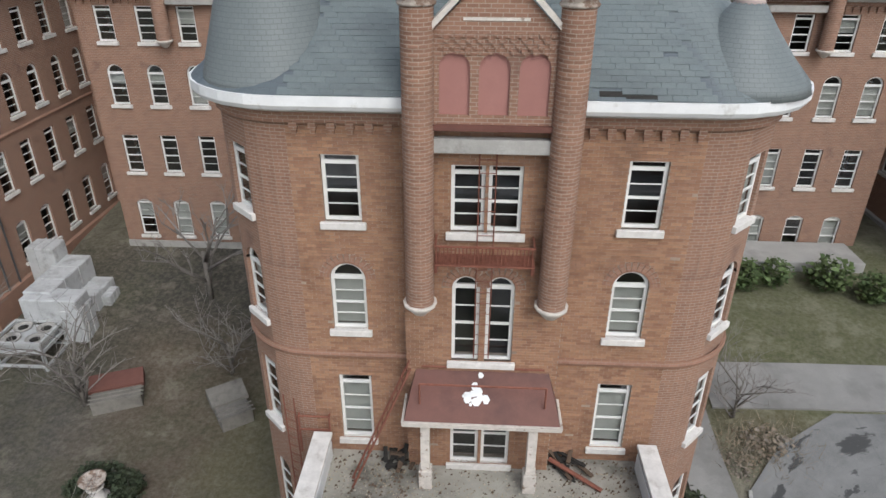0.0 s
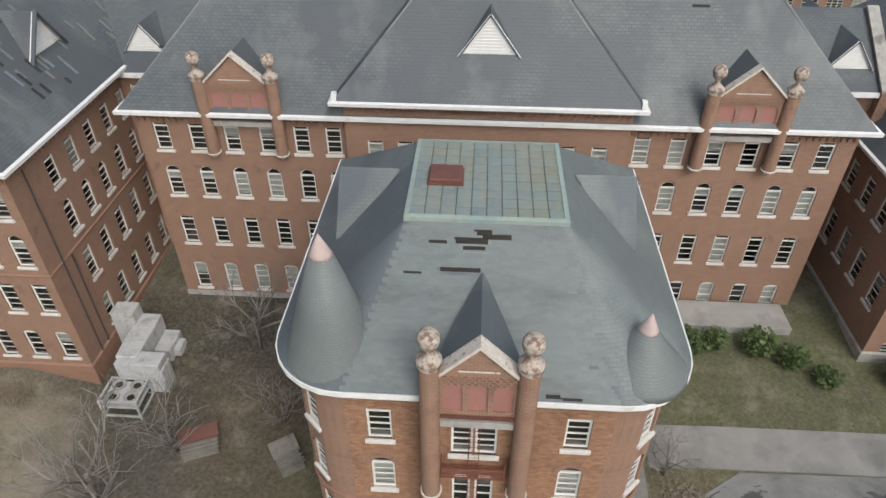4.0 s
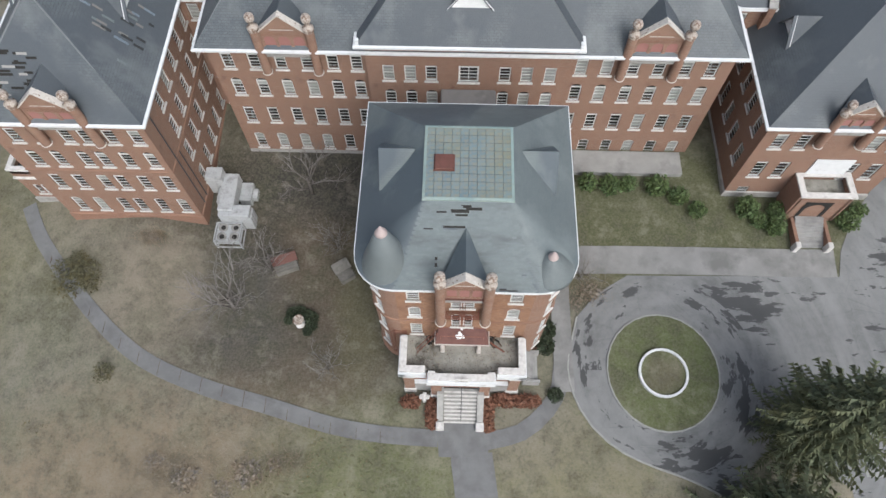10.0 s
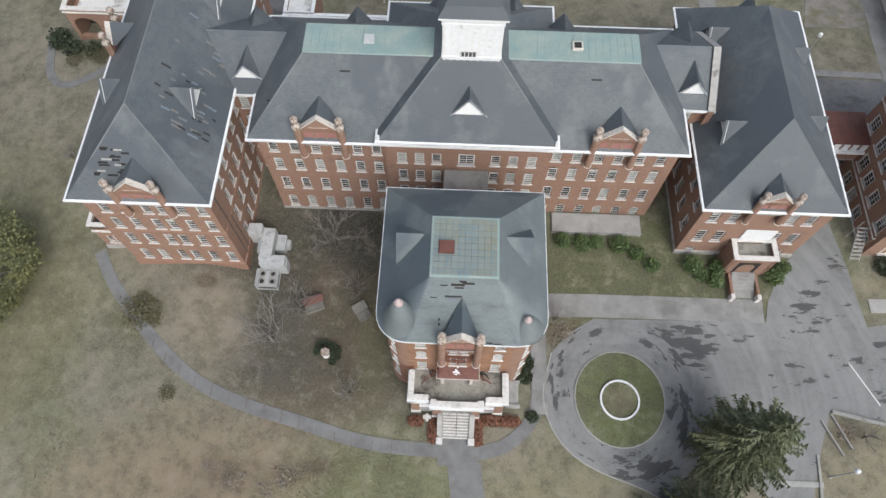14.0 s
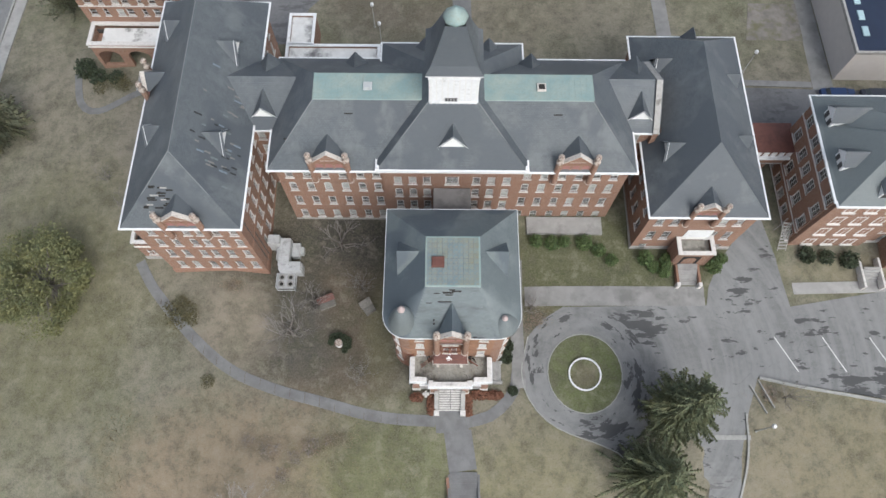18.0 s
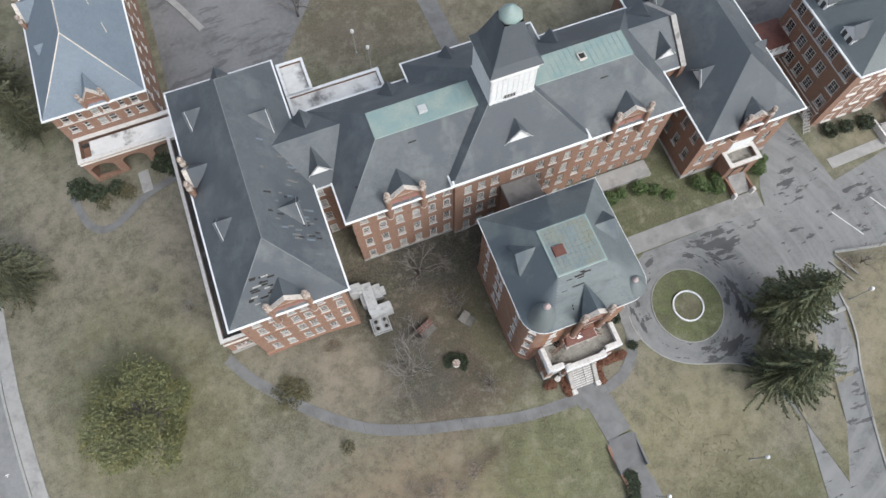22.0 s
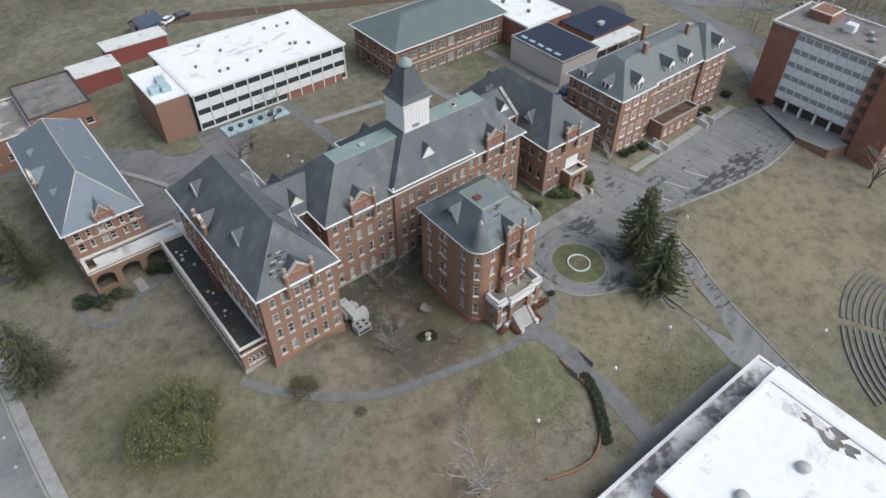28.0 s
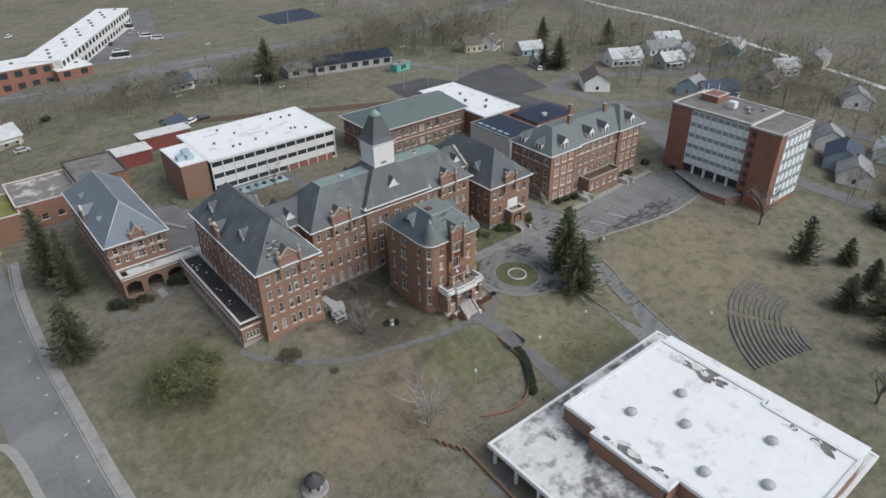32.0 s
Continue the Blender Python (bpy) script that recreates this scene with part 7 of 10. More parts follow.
    facade(p, (a, f), (b, f), -1.4, 4.0, row([1.4, 3.4, 5.8, 8.2, 10.2], ((1.3, 1.5, 0.0, "cross"),), 1.2), M_BRICK2)
    for x in (a, b - 0.3):
        part("side_wall", box(x, x + 0.3, f + 0.01, y0, -1.4, 4.0), M_BRICK, p)
    part("coping", sweep((a, b, f, y0), [(0.12, 4.0), (0.12, 4.15), (-0.3, 4.15), (-0.3, 4.0)]), M_STONE, p)
    part("deck", box(a + 0.3, b - 0.3, f + 0.3, y0 - 0.01, 3.2, 3.5), M_SOIL, p, "charred broken roof deck")
    rng = random.Random(9)
    for k in range(16):
        part("fallen_board", box(-rng.uniform(0.3, 1.0), rng.uniform(0.3, 1.0), -0.08, 0.08, 0, 0.06), (M_SOIL, M_RUST)[k % 2], p, "", pose(rng.uniform(a + 1, b - 1), rng.uniform(f + 0.7, y0 - 0.7), 3.5 + 0.07 * (k % 3), 0, 0, rng.uniform(0, 180)))
    for x in (50.4, 65.6):
        for i in range(8):
            part("step", box(x - 1.0, x + 1.0, f - 0.6 - i * 0.3, f - 0.3 - i * 0.3, -1.4, 1.4 - i * 0.3), M_CONC, p)
        for s in (-1, 1):
            part("stair_cheek", box(x + s * 1.15 - 0.14, x + s * 1.15 + 0.14, f - 2.8, f + 1.0, -1.4, 1.2, bevel=0.03), M_SILL, p)


east_hall()


def covered_bridge():
    t = thing("covered_bridge", "covered brick bridge with rusty roof between two halls", "bridge", 37, 26, 1)
    part("roof", box(33.5, 41.3, 24.2, 28.2, 6.4, 6.6), M_REDMETAL, t, "rusty red roof")
    part("wall", box(33.6, 41.2, 24.4, 24.6, 3.6, 6.4), M_BRICK2, t)
    part("wall", box(33.6, 41.2, 27.8, 28.0, 3.6, 6.4), M_BRICK2, t)
    part("floor_slab", box(33.6, 41.2, 24.4, 28.0, 3.3, 3.6), M_CONC, t)
    for i in range(8):
        part("white_board", box(33.9 + i * 0.92, 34.5 + i * 0.92, 24.2, 24.32, 5.4, 6.3), M_WHITE, t)
    part("rail", box(33.6, 41.2, 23.9, 24.3, 5.1, 5.4), M_WHITE, t, "white painted rail")
    for x in (36, 39):
        part("post", box(x - 0.2, x + 0.2, 24.5, 27.9, 0, 3.3), M_BRICK2, t)
    f = thing("fire_stair", "weathered grey iron fire stair on the hall's end", "fire escape", 40.6, 17, 0)
    b = bmesh.new()
    for i in range(10):
        box(39.9, 40.9, 13.8 + i * 0.28, 14.0 + i * 0.28, 0.4 + i * 0.3, 0.44 + i * 0.3, b)
    for x in (39.9, 40.9):
        tube((x, 13.7, 0.2), (x, 16.6, 3.3), 0.04, 0.04, 5, b)
        tube((x, 16.6, 0.2), (x, 16.6, 4.2), 0.05, 0.05, 5, b)
    part("stair_flight", b, M_STONE, f)


covered_bridge()


def strip_wall(parent, p0, p1, z0, z1, floors, bays, brick_to=0.0, panel=None, glazing=None):
    """A modern wall of window strips between pale bands, cut into bays by slim piers."""
    d = Vector((p1[0] - p0[0], p1[1] - p0[1]))
    m = Matrix.Translation((*p0, 0)) @ Matrix.Rotation(math.atan2(d.y, d.x), 4, "Z")
    L, h = d.length, (z1 - z0) / floors
    part("wall", box(0, L, 0.0, 0.3, z0, z1), panel or (M_SPANDREL if glazing else M_WHITE), parent, "", m)
    pier = mesh_of(box(-0.11, 0.11, -0.16, 0.02, z0, z1), M_WINDOW, "pier")
    for k in range(bays + 1):
        part("pier", pier, None, parent, m=m @ Matrix.Translation((L * k / bays, 0, 0)))
    w = L / bays - 0.26
    strip = mesh_of(box(-w / 2, w / 2, -0.03, 0.02, 0, h * 0.38), M_GALV if glazing else M_IRON, "window_strip")
    pane = mesh_of(box(-w / 8 + 0.04, w / 8 - 0.04, -0.05, -0.028, 0.06, h * 0.38 - 0.06), glazing or M_GLASSDARK, "pane")
    for f in range(floors):
        for k in range(bays):
            mm = m @ Matrix.Translation((L * (k + 0.5) / bays, 0, z0 + h * (f + 0.48)))
            win = part("window", strip, None, parent, m=mm)
            for q in range(4):
                part("pane", pane, None, win, m=mm @ Matrix.Translation((w * (q - 1.5) / 4, 0, 0)))


def dark_glass(name, color):
    m = mat(name, color, 0.1)
    m.node_tree.nodes["Principled BSDF"].inputs["Specular IOR Level"].default_value = 0.6
    return m


M_SPANDREL = rough_plain("pale_blue_white_panel", (0.70, 0.76, 0.79), 0.5, 0.06, 0.8, 10, 0.05)
# the paler glass has the sky's reflection mixed into its base colour
M_GLASSDARK, M_GLASSPALE = dark_glass("dark_glass", (0.035, 0.042, 0.05)), dark_glass("sky_pale_glass", (0.25, 0.29, 0.33))


def modern_block():
    t = thing("classroom_block", "three-storey modern classroom block with white roof and window strips", "building", 0, 82, 0)
    x0, x1, y0, y1, z = -17, 17.4, 72, 93.5, 8.9
    strip_wall(t, (x0, y0), (x1, y0), -0.6, z - 0.35, 3, 12)
    strip_wall(t, (x1, y0), (x1, y1), -0.6, z - 0.35, 3, 7, panel=M_FAR_BRICK)
    part("ground_wall", box(x1 - 15, x1 - 1, y0 - 0.1, y0 + 0.1, -0.6, 1.9), M_FAR_BRICK, t, "brick ground-floor wall")
    for p, q in (((x1, y1), (x0, y1)), ((x0, y1), (x0, y0))):
        facade(t, p, q, -1.5, z - 0.35, [], M_BRICK2)
    part("fascia", sweep((x0, x1, y0, y1), [(0.3, z - 0.45), (0.45, z - 0.45), (0.45, z), (-0.3, z), (-0.3, z - 0.45)]), M_WHITE, t, "white roof edge")
    part("flat_roof", box(x0 - 0.3, x1 + 0.3, y0 - 0.3, y1 + 0.3, z - 0.4, z - 0.03), M_ROOFWHITE, t, "patched white flat roof")
    tw = part("stair_tower", box(-24.2, x0 - 0.8, 72.2, 86.5, -1.6, z + 0.2), M_BRICK, t, "blank brick stair tower")
    part("tower_coping", sweep((-24.2, x0 - 0.8, 72.2, 86.5), [(0.06, z + 0.2), (0.06, z + 0.35), (-0.3, z + 0.35), (-0.3, z + 0.2)]), M_WHITE, tw)
    part("tower_roof", box(-24.0, x0 - 1.0, 72.4, 86.3, z + 0.2, z + 0.28), M_ROOFWHITE, tw)
    part("glazed_slot", box(x0 - 0.8, x0 - 0.01, 72.6, 86, -0.8, z - 0.1), M_GLASSDARK, t, "dark glazed stair slot")
    for i in range(7):
        part("slot_bar", box(x0 - 0.82, x0, 72.5, 72.58, -0.6 + i * 1.35, -0.5 + i * 1.35), M_IRON, t)
    for x, y in ((-22.6, 76.5), (-20.2, 79.5), (-20.5, 76.0)):
        part("roof_unit", box(x - 0.9, x + 0.9, y - 0.9, y + 0.9, z + 0.28, z + 1.4, bevel=0.06), M_TEAL, t, "pale blue roof unit")
    rng = random.Random(4)
    for k in range(13):
        x, y = rng.uniform(-14, 15), rng.uniform(75, 91)
        part("roof_vent", lathe([(0.28, 0), (0.28, 0.3), (0.4, 0.32), (0.4, 0.42), (0.05, 0.5)], 8), M_ROOFGREY, t, "small roof vent", pose(x, y, z - 0.03))
    for k in range(6):
        x, y = rng.uniform(-12, 10), rng.uniform(76, 89)
        part("roof_patch", box(-rng.uniform(0.8, 2.5), rng.uniform(0.8, 2.5), -0.4, 0.4, 0, 0.02), M_ROOFPALE, t, "", pose(x, y, z - 0.025, 0, 0, rng.uniform(-20, 60)))
    part("terrace", box(-14, 0, 66.5, 70.5, -0.5, 0.75), M_TEAL, t, "pale blue covered terrace roof")
    part("terrace_wall", box(-13.6, -0.4, 66.9, 70.1, -0.5, 0.5), M_FAR_BRICK, t)
    for k in range(6):
        part("planter", lathe([(0.5, 0), (0.6, 0.5), (0.4, 0.5)], 8), M_IRON, t, "", pose(-12.5 + k * 2.2, 68.3, 0.75))


modern_block()


def green_roof_hall():
    t = thing("green_roof_hall", "two-storey brick hall with green-grey hipped roof", "building", 44, 73, 0)
    x0, x1, y0, y1 = 25.3, 56.8, 63.2, 79.8
    facade(t, (x0, y0), (x1, y0), -0.8, 7.7, row([2 + k * 2.7 for k in range(11)], ((4.7, 2.1, 0.0, "grid"), (0.9, 2.0, 0.0, "grid")), 1.8), M_BRICK)
    facade(t, (x0, y1), (x0, y0), -0.8, 7.7, row([2, 5, 8, 11, 14], ((4.7, 1.8, 0.0, "plain"), (0.9, 1.8, 0.0, "plain")), 1.1), M_BRICK)
    facade(t, (x1, y0), (x1, y1), -0.8, 7.7, [], M_BRICK)
    facade(t, (x1, y1), (x0, y1), -0.8, 7.7, [], M_BRICK)
    part("interior", box(x0 + 1, x1 - 1, y0 + 1, y1 - 1, 0, 7.5), M_SHADE, t)
    part("string_course", sweep((x0, x1, y0, y1), [(0, 3.5), (0.1, 3.5), (0.1, 3.7), (0, 3.7)]), M_SILL, t)
    cornice(t, (x0, x1, y0, y1), 7.7, 0.6, 0.3)
    hip_roof(t, x0 - 0.7, x1 + 0.7, y0 - 0.7, y1 + 0.7, 8.0, (32.5, 54, 71.0, 72.0, 11.4), M_ROOFGREEN, label="green-grey low hipped roof")
    w = thing("gymnasium", "windowless block with white and dark blue flat roofs", "building", 68, 70, 0)
    part("hall_wall", box(57.2, 71.4, 55.2, 86.0, -1, 6.8), M_FAR_BRICK, w)
    part("hall_roof", box(57.1, 71.6, 55.0, 86.2, 6.8, 7.0), M_ROOFWHITE, w, "white flat roof")
    part("coping", sweep((57.2, 71.4, 55.2, 86.0), [(0.15, 6.7), (0.15, 7.12), (-0.2, 7.12), (-0.2, 6.7)]), M_WHITE, w)
    for k, (x, y) in enumerate(((61, 79), (65, 75), (62, 69), (67, 65), (63, 61))):
        part("roof_vent", lathe([(0.4, 0), (0.4, 0.5), (0.6, 0.55), (0.1, 0.8)], 8), M_ROOFGREY, w, "", pose(x, y, 7.0))
    b = thing("metal_hall", "tan metal hall with dark blue roof", "building", 57, 47, 0)
    part("hall_wall", box(51.9, 63.4, 38.9, 55.0, -1, 6.4), rough_plain("tan_cladding", (0.52, 0.49, 0.46), 0.7, 0.06, 1, 8, 0.05), b, "tan cladding")
    part("hall_roof", box(51.7, 63.5, 38.7, 55.0, 6.4, 6.6), M_ROOFBLUE, b, "dark blue metal roof")
    part("coping", sweep((51.9, 63.3, 38.9, 54.8), [(0.22, 6.3), (0.22, 6.72), (-0.1, 6.72), (-0.1, 6.3)]), M_STONE, b)
    for k in range(5):
        part("skylight", box(53.2, 54.0, 41.4 + k * 2.6, 42.9 + k * 2.6, 6.6, 6.75), M_TEAL, b, "pale skylight")
    c = thing("blue_roof_hall", "low hall with dark blue roof and pale canopy", "building", 75, 49, 0)
    part("hall_wall", box(68.0, 82.6, 44.2, 54.9, -1, 5.4), M_FAR_BRICK, c)
    part("hall_roof", box(67.8, 82.8, 44.0, 54.95, 5.4, 5.6), M_ROOFBLUE, c, "dark blue flat roof")
    part("canopy", box(63.8, 80.0, 39.6, 43.9, 4.6, 4.9), M_ROOFPALE, c, "stained pale canopy")
    for x in (64.5, 68, 72, 76, 79.5):
        part("post", box(x - 0.15, x + 0.15, 39.9, 40.2, -1, 4.6), M_STONE, c)
    part("roof_unit", box(73, 74.6, 46.8, 48.0, 5.6, 6.5, bevel=0.08), M_GALV, c)


green_roof_hall()


def dormitory():
    t = thing("tower_dormitory", "seven-storey slab with brick ends and pale window bands", "building", 90, -2, -1.5)
    x0, x1, y0, y1, base, z = 82.3, 96.6, -12.6, 11.4, -3.6, 17.0
    strip_wall(t, (x0 + 0.4, y1 - 5.6), (x0 + 0.4, y0 + 2.6), 2.6, z - 0.5, 5, 9, glazing=M_GLASSPALE)
    part("ground_arcade", box(x0 + 1.4, x0 + 1.8, y0 + 2.6, y1 - 5.6, base, 2.6), M_IRON, t, "dark glazed ground floor")
    for k in range(6):
        y = y0 + 2.7 + k * 3.2
        part("arcade_pier", box(x0 + 0.3, x0 + 0.9, y - 0.25, y + 0.25, base, 2.7), M_WHITE, t, "white pier")
    part("arcade_beam", box(x0 + 0.3, x0 + 1.0, y0 + 2.6, y1 - 5.6, 2.3, 2.75), M_WHITE, t)
    part("brick_end", box(x0, x1, y1 - 5.6, y1, base, z), M_FAR_BRICK, t, "blank brick end wall")
    part("brick_core", box(x0 - 0.6, x0 + 5.0, y0 + 0.2, y0 + 2.6, base, z), M_FAR_BRICK, t)
    for k in range(7):
        part("balcony_slot", box(x0 - 0.65, x0 - 0.55, y0 + 0.7, y0 + 1.9, base + 3 + k * 2.5, base + 4.3 + k * 2.5), M_IRON, t)
    part("brick_wing", box(x0 - 1.4, x0 + 1.2, y0 - 5.4, y0 + 0.2, base, z), M_FAR_BRICK, t, "blank brick wall")
    part("body", box(x0 + 1.8, x1, y0 + 2.4, y1 - 5.7, base, z - 0.4), M_FAR_BRICK, t)
    part("body_wing", box(x0 + 1.2, x1 - 1, y0 - 5.3, y0 + 2.4, base, z - 0.4), M_FAR_BRICK, t)
    strip_wall(t, (x0 + 1.2, y0 - 5.42), (x1 - 1, y0 - 5.42), base + 2.4, z - 0.5, 6, 6, glazing=M_GLASSPALE)
    for a in ((x0 - 0.2, x1, y0 + 2.4, y1), (x0 - 1.5, x1 - 0.8, y0 - 5.6, y0 + 2.3)):
        part("flat_roof", box(a[0], a[1], a[2], a[3], z - 0.35, z + 0.02), M_ROOFGREY, t, "brown-grey gravel roof")
        part("coping", sweep(a, [(0.06, z - 0.1), (0.06, z + 0.3), (-0.3, z + 0.3), (-0.3, z)]), M_SILL, t, "pale coping")
    ph = part("penthouse", box(89.5, 94.5, 3.5, 8.2, z, z + 1.6), M_FAR_BRICK, t, "brick roof penthouse")
    part("penthouse_coping", sweep((89.5, 94.5, 3.5, 8.2), [(0.05, z + 1.6), (0.05, z + 1.8), (-0.25, z + 1.8), (-0.25, z + 1.5)]), M_SILL, ph)
    part("roof_unit", box(88.6, 90.4, -1.6, 0.4, z, z + 1.7, bevel=0.1), M_WHITE, t, "white roof unit")
    for x, y in ((91, -4), (88.6, -5.5), (93, -7)):
        part("roof_vent", lathe([(0.4, 0), (0.4, 0.5), (0.6, 0.6), (0.1, 0.9)], 8), M_GALV, t, "", pose(x, y, z + 0.02))
    for x, y in ((92.6, 8.4), (93.6, 6)):
        part("antenna", tube((x, y, z), (x, y, z + 3.6), 0.12, 0.08, 5), M_WHITE, t, "white antenna mast")
    a = thing("entrance_terrace", "low brick terrace wall at the foot of the slab", "terrace", 79, -8, -2)
    facade(a, (75.8, -4.2), (76.5, -10.6), -5.5, -0.2, [], M_BRICK)
    facade(a, (76.5, -10.6), (81.6, -12.2), -5.5, -0.2, [], M_BRICK)
    f = bmesh.new()
    f.faces.new([f.verts.new((x, y, -0.1)) for x, y in ((75.85, -4.2), (76.55, -10.5), (81.6, -12.1), (83.9, -9.0), (83.9, 6.5), (80.4, 6.5))])
    part("terrace_floor", f, M_CONC, a, "grassy concrete terrace")


dormitory()


def white_hall():
    t = thing("auditorium", "brick auditorium with stepped bright white flat roofs", "building", 3, -48, -5)
    # lower roof with canopy edge
    z, u = -1.4, 1.6
    x0, x1, y0, y1 = -18.8, 22.2, -90, -30.0
    part("lower_roof", box(x0, x1, -67.0, y1, z - 0.35, z), M_ROOFSTAIN, t, "stained low white roof")
    part("fascia", sweep((x0, x1, -67.0, y1), [(0.0, z - 0.6), (0.12, z - 0.6), (0.12, z + 0.14), (-0.35, z + 0.14), (-0.35, z - 0.2)]), M_WHITE, t, "white concrete roof edge")
    for k in range(9):
        part("column", box(x0 + 0.3, x0 + 0.7, y1 - 1.2 - k * 4.4, y1 - 0.8 - k * 4.4, -7.5, z - 0.35), M_WHITE, t, "white concrete column")
    part("glazed_wall", box(x0 + 4, x1 - 1.5, -66, y1 - 1.4, -8.5, z - 0.4), M_FAR_BRICK, t)
    # upper hall, stepped in plan
    steps = ((-6.8, 17.2, -40.0, -33.6), (-8.2, 17.2, -52.5, -39.8), (-8.2, 15.6, -52.7, -52.3), (-5.6, 16.0, -66.5, -52.5))
    for k, (a, b, c, d) in enumerate(steps):
        part("hall_wall", box(a, b, c, d, -3.0, u - 0.2 - 0.01 * k), M_BRICK2, t, "red-brown wall panels")
        part("upper_roof", box(a - 0.05, b + 0.05, c - 0.05, d + 0.05, u - 0.2, u + 0.005 * k), M_ROOFWHITE, t, "bright white roof membrane")
    path = [(-6.8, -33.6), (-6.8, -39.8), (-8.2, -39.8), (-8.2, -52.4), (-5.6, -52.4), (-5.6, -66.5), (16.0, -66.5), (16.0, -52.5), (17.2, -52.5), (17.2, -33.6)]
    for k, (p, q) in enumerate(zip(path, path[1:] + path[:1])):
        d = Vector((q[0] - p[0], q[1] - p[1]))
        m = Matrix.Translation((*p, 0)) @ Matrix.Rotation(math.atan2(d.y, d.x), 4, "Z")
        part("parapet", box(-0.12, d.length + 0.12, -0.12, 0.45, u - 0.35, u + 0.22 + 0.003 * (k % 2)), M_WHITE, t, "white parapet coping", m)
    part("side_roof", box(17.3, 21.6, -66, -33.0, z + 0.3, z + 1.3), M_ROOFWHITE, t)
    for x, y in ((-0.5, -41), (3.5, -47.5), (8.5, -43.5), (-2, -54), (10, -57), (2.5, -60.5)):
        v = part("roof_ventilator", lathe([(0.5, 0), (0.5, 0.25), (0.85, 0.3), (0.85, 0.5), (0.6, 0.72), (0.1, 0.8)], 14), M_GALV, t, "round roof ventilator", pose(x, y, u))
    rng = random.Random(8)
    for cx, cy, rx, ry, n in ((15.4, -42, 0.8, 5.5, 26), (-7.0, -44, 0.7, 3.4, 16), (15.0, -60, 0.8, 4, 14), (-6.5, -50.5, 0.4, 1.2, 5)):
        for k in range(n):
            b = bmesh.new()
            r = rng.uniform(0.25, 0.8)
            b.faces.new([b.verts.new((r * math.cos(a) * rng.uniform(0.5, 1.2), 1.8 * r * math.sin(a) * rng.uniform(0.5, 1.2), 0)) for a in [i * 0.9 for i in range(7)]])
            part("roof_stain", b, (M_ROOFGREY, M_ROOFPALE)[k % 2], t, "dark dirt stain on the roof", pose(cx + rng.gauss(0, rx * 0.6), cy + rng.gauss(0, ry * 0.6), u + 0.03 + 0.002 * k, 0, 0, rng.uniform(-30, 30)))
    for k in range(5):
        part("roof_unit", box(-11.0 + k * 0.2, -10.2 + k * 0.2, -35 - k * 0.9, -34.4 - k * 0.9, z, z + 0.5, bevel=0.05), M_GALV, t) if k < 2 else None


white_hall()


M_ROOFMIX = rough_plain("patched_pale_roof", (0.22, 0.20, 0.185), 0.85, 0.25, 0.5, 10, 0.15, stain=(0.50, 0.48, 0.46), stain_at=(0.52, 0.62), stain_scale=0.25)


def low_west_block():
    t = thing("low_west_block", "one and two storey brick service block with flat roofs", "building", -45, 100, -2)
    for x0, x1, y0, y1, z, rm in ((-58, -44, 88, 104, 3.4, M_ROOFMIX), (-44, -32, 90, 106, 4.6, M_ROOFGREY), (-66, -57.5, 86, 100, 2.6, rough_plain("mossy_roof", (0.20, 0.19, 0.06), 0.9, 0.3, 0.6, 8, 0.2))):
        for a, b in (((x0, y0), (x1, y0)), ((x1, y0), (x1, y1)), ((x1, y1), (x0, y1)), ((x0, y1), (x0, y0))):
            L = math.dist(a, b)
            facade(t, a, b, -6, z, row([L * (k + 0.5) / 4 for k in range(4)], ((z - 4.6, 1.3, 0.0, "plain"),), 1.6) if z > 3 else [], M_BRICK2)
        part("flat_roof", box(x0 + 0.2, x1 - 0.2, y0 + 0.2, y1 - 0.2, z - 0.6, z - 0.2), rm, t)
        part("coping", sweep((x0, x1, y0, y1), [(0.08, z), (0.08, z + 0.2), (-0.3, z + 0.2), (-0.3, z)]), M_IRON if z > 4 else M_SILL, t)
    for k, (x0, x1, y0, y1, z) in enumerate(((-31.5, -22, 104, 110, 3.2), (-22, -8, 112, 117, 3.4))):
        s = thing("long_shed", "long low red shed with pale roof", "building", x0, y0, 0, "red sheds")
        part("wall", box(x0, x1, y0, y1, -3, z), rough_plain("red_cladding", (0.22, 0.07, 0.06), 0.7, 0.1, 1, 8, 0.1), s, "dull red wall")
        part("roof", box(x0 - 0.4, x1 + 0.4, y0 - 0.4, y1 + 0.4, z, z + 0.25), M_ROOFPALE, s, "pale stained roof")
    return t


low_west_block()


# ---- amphitheatre of stone rows on the slope ----
def amphitheatre():
    t = thing("amphitheatre", "curved rows of weathered stone seats on a grassy slope", "amphitheatre", 45, -42, -4)
    cx, cy = 52.0, -52.0
    for k in range(14):
        r = 9.4 + k * 0.93
        for a0, a1 in ((84, 121), (125, 160)):
            if k < 3 and a0 < 100:
                continue
            b = bmesh.new()
            pts = []
            for i in range(13):
                a = radians(a0 + (a1 - a0) * i / 12)
                z = terrain(cx + r * math.cos(a), cy + r * math.sin(a)) + 0.22
                pts.append([(cx + rr * math.cos(a), cy + rr * math.sin(a), zz) for rr, zz in ((r, z), (r + 0.34, z), (r + 0.34, z - 0.8), (r, z - 0.8))])
            vs = [[b.verts.new(p) for p in q] for q in pts]
            for p, q in zip(vs, vs[1:]):
                for i in range(4):
                    b.faces.new((p[i], p[(i + 1) % 4], q[(i + 1) % 4], q[i]))
            bmesh.ops.recalc_face_normals(b, faces=b.faces)
            part("stone_bench", b, M_WALK, t, "curved weathered stone bench")


amphitheatre()


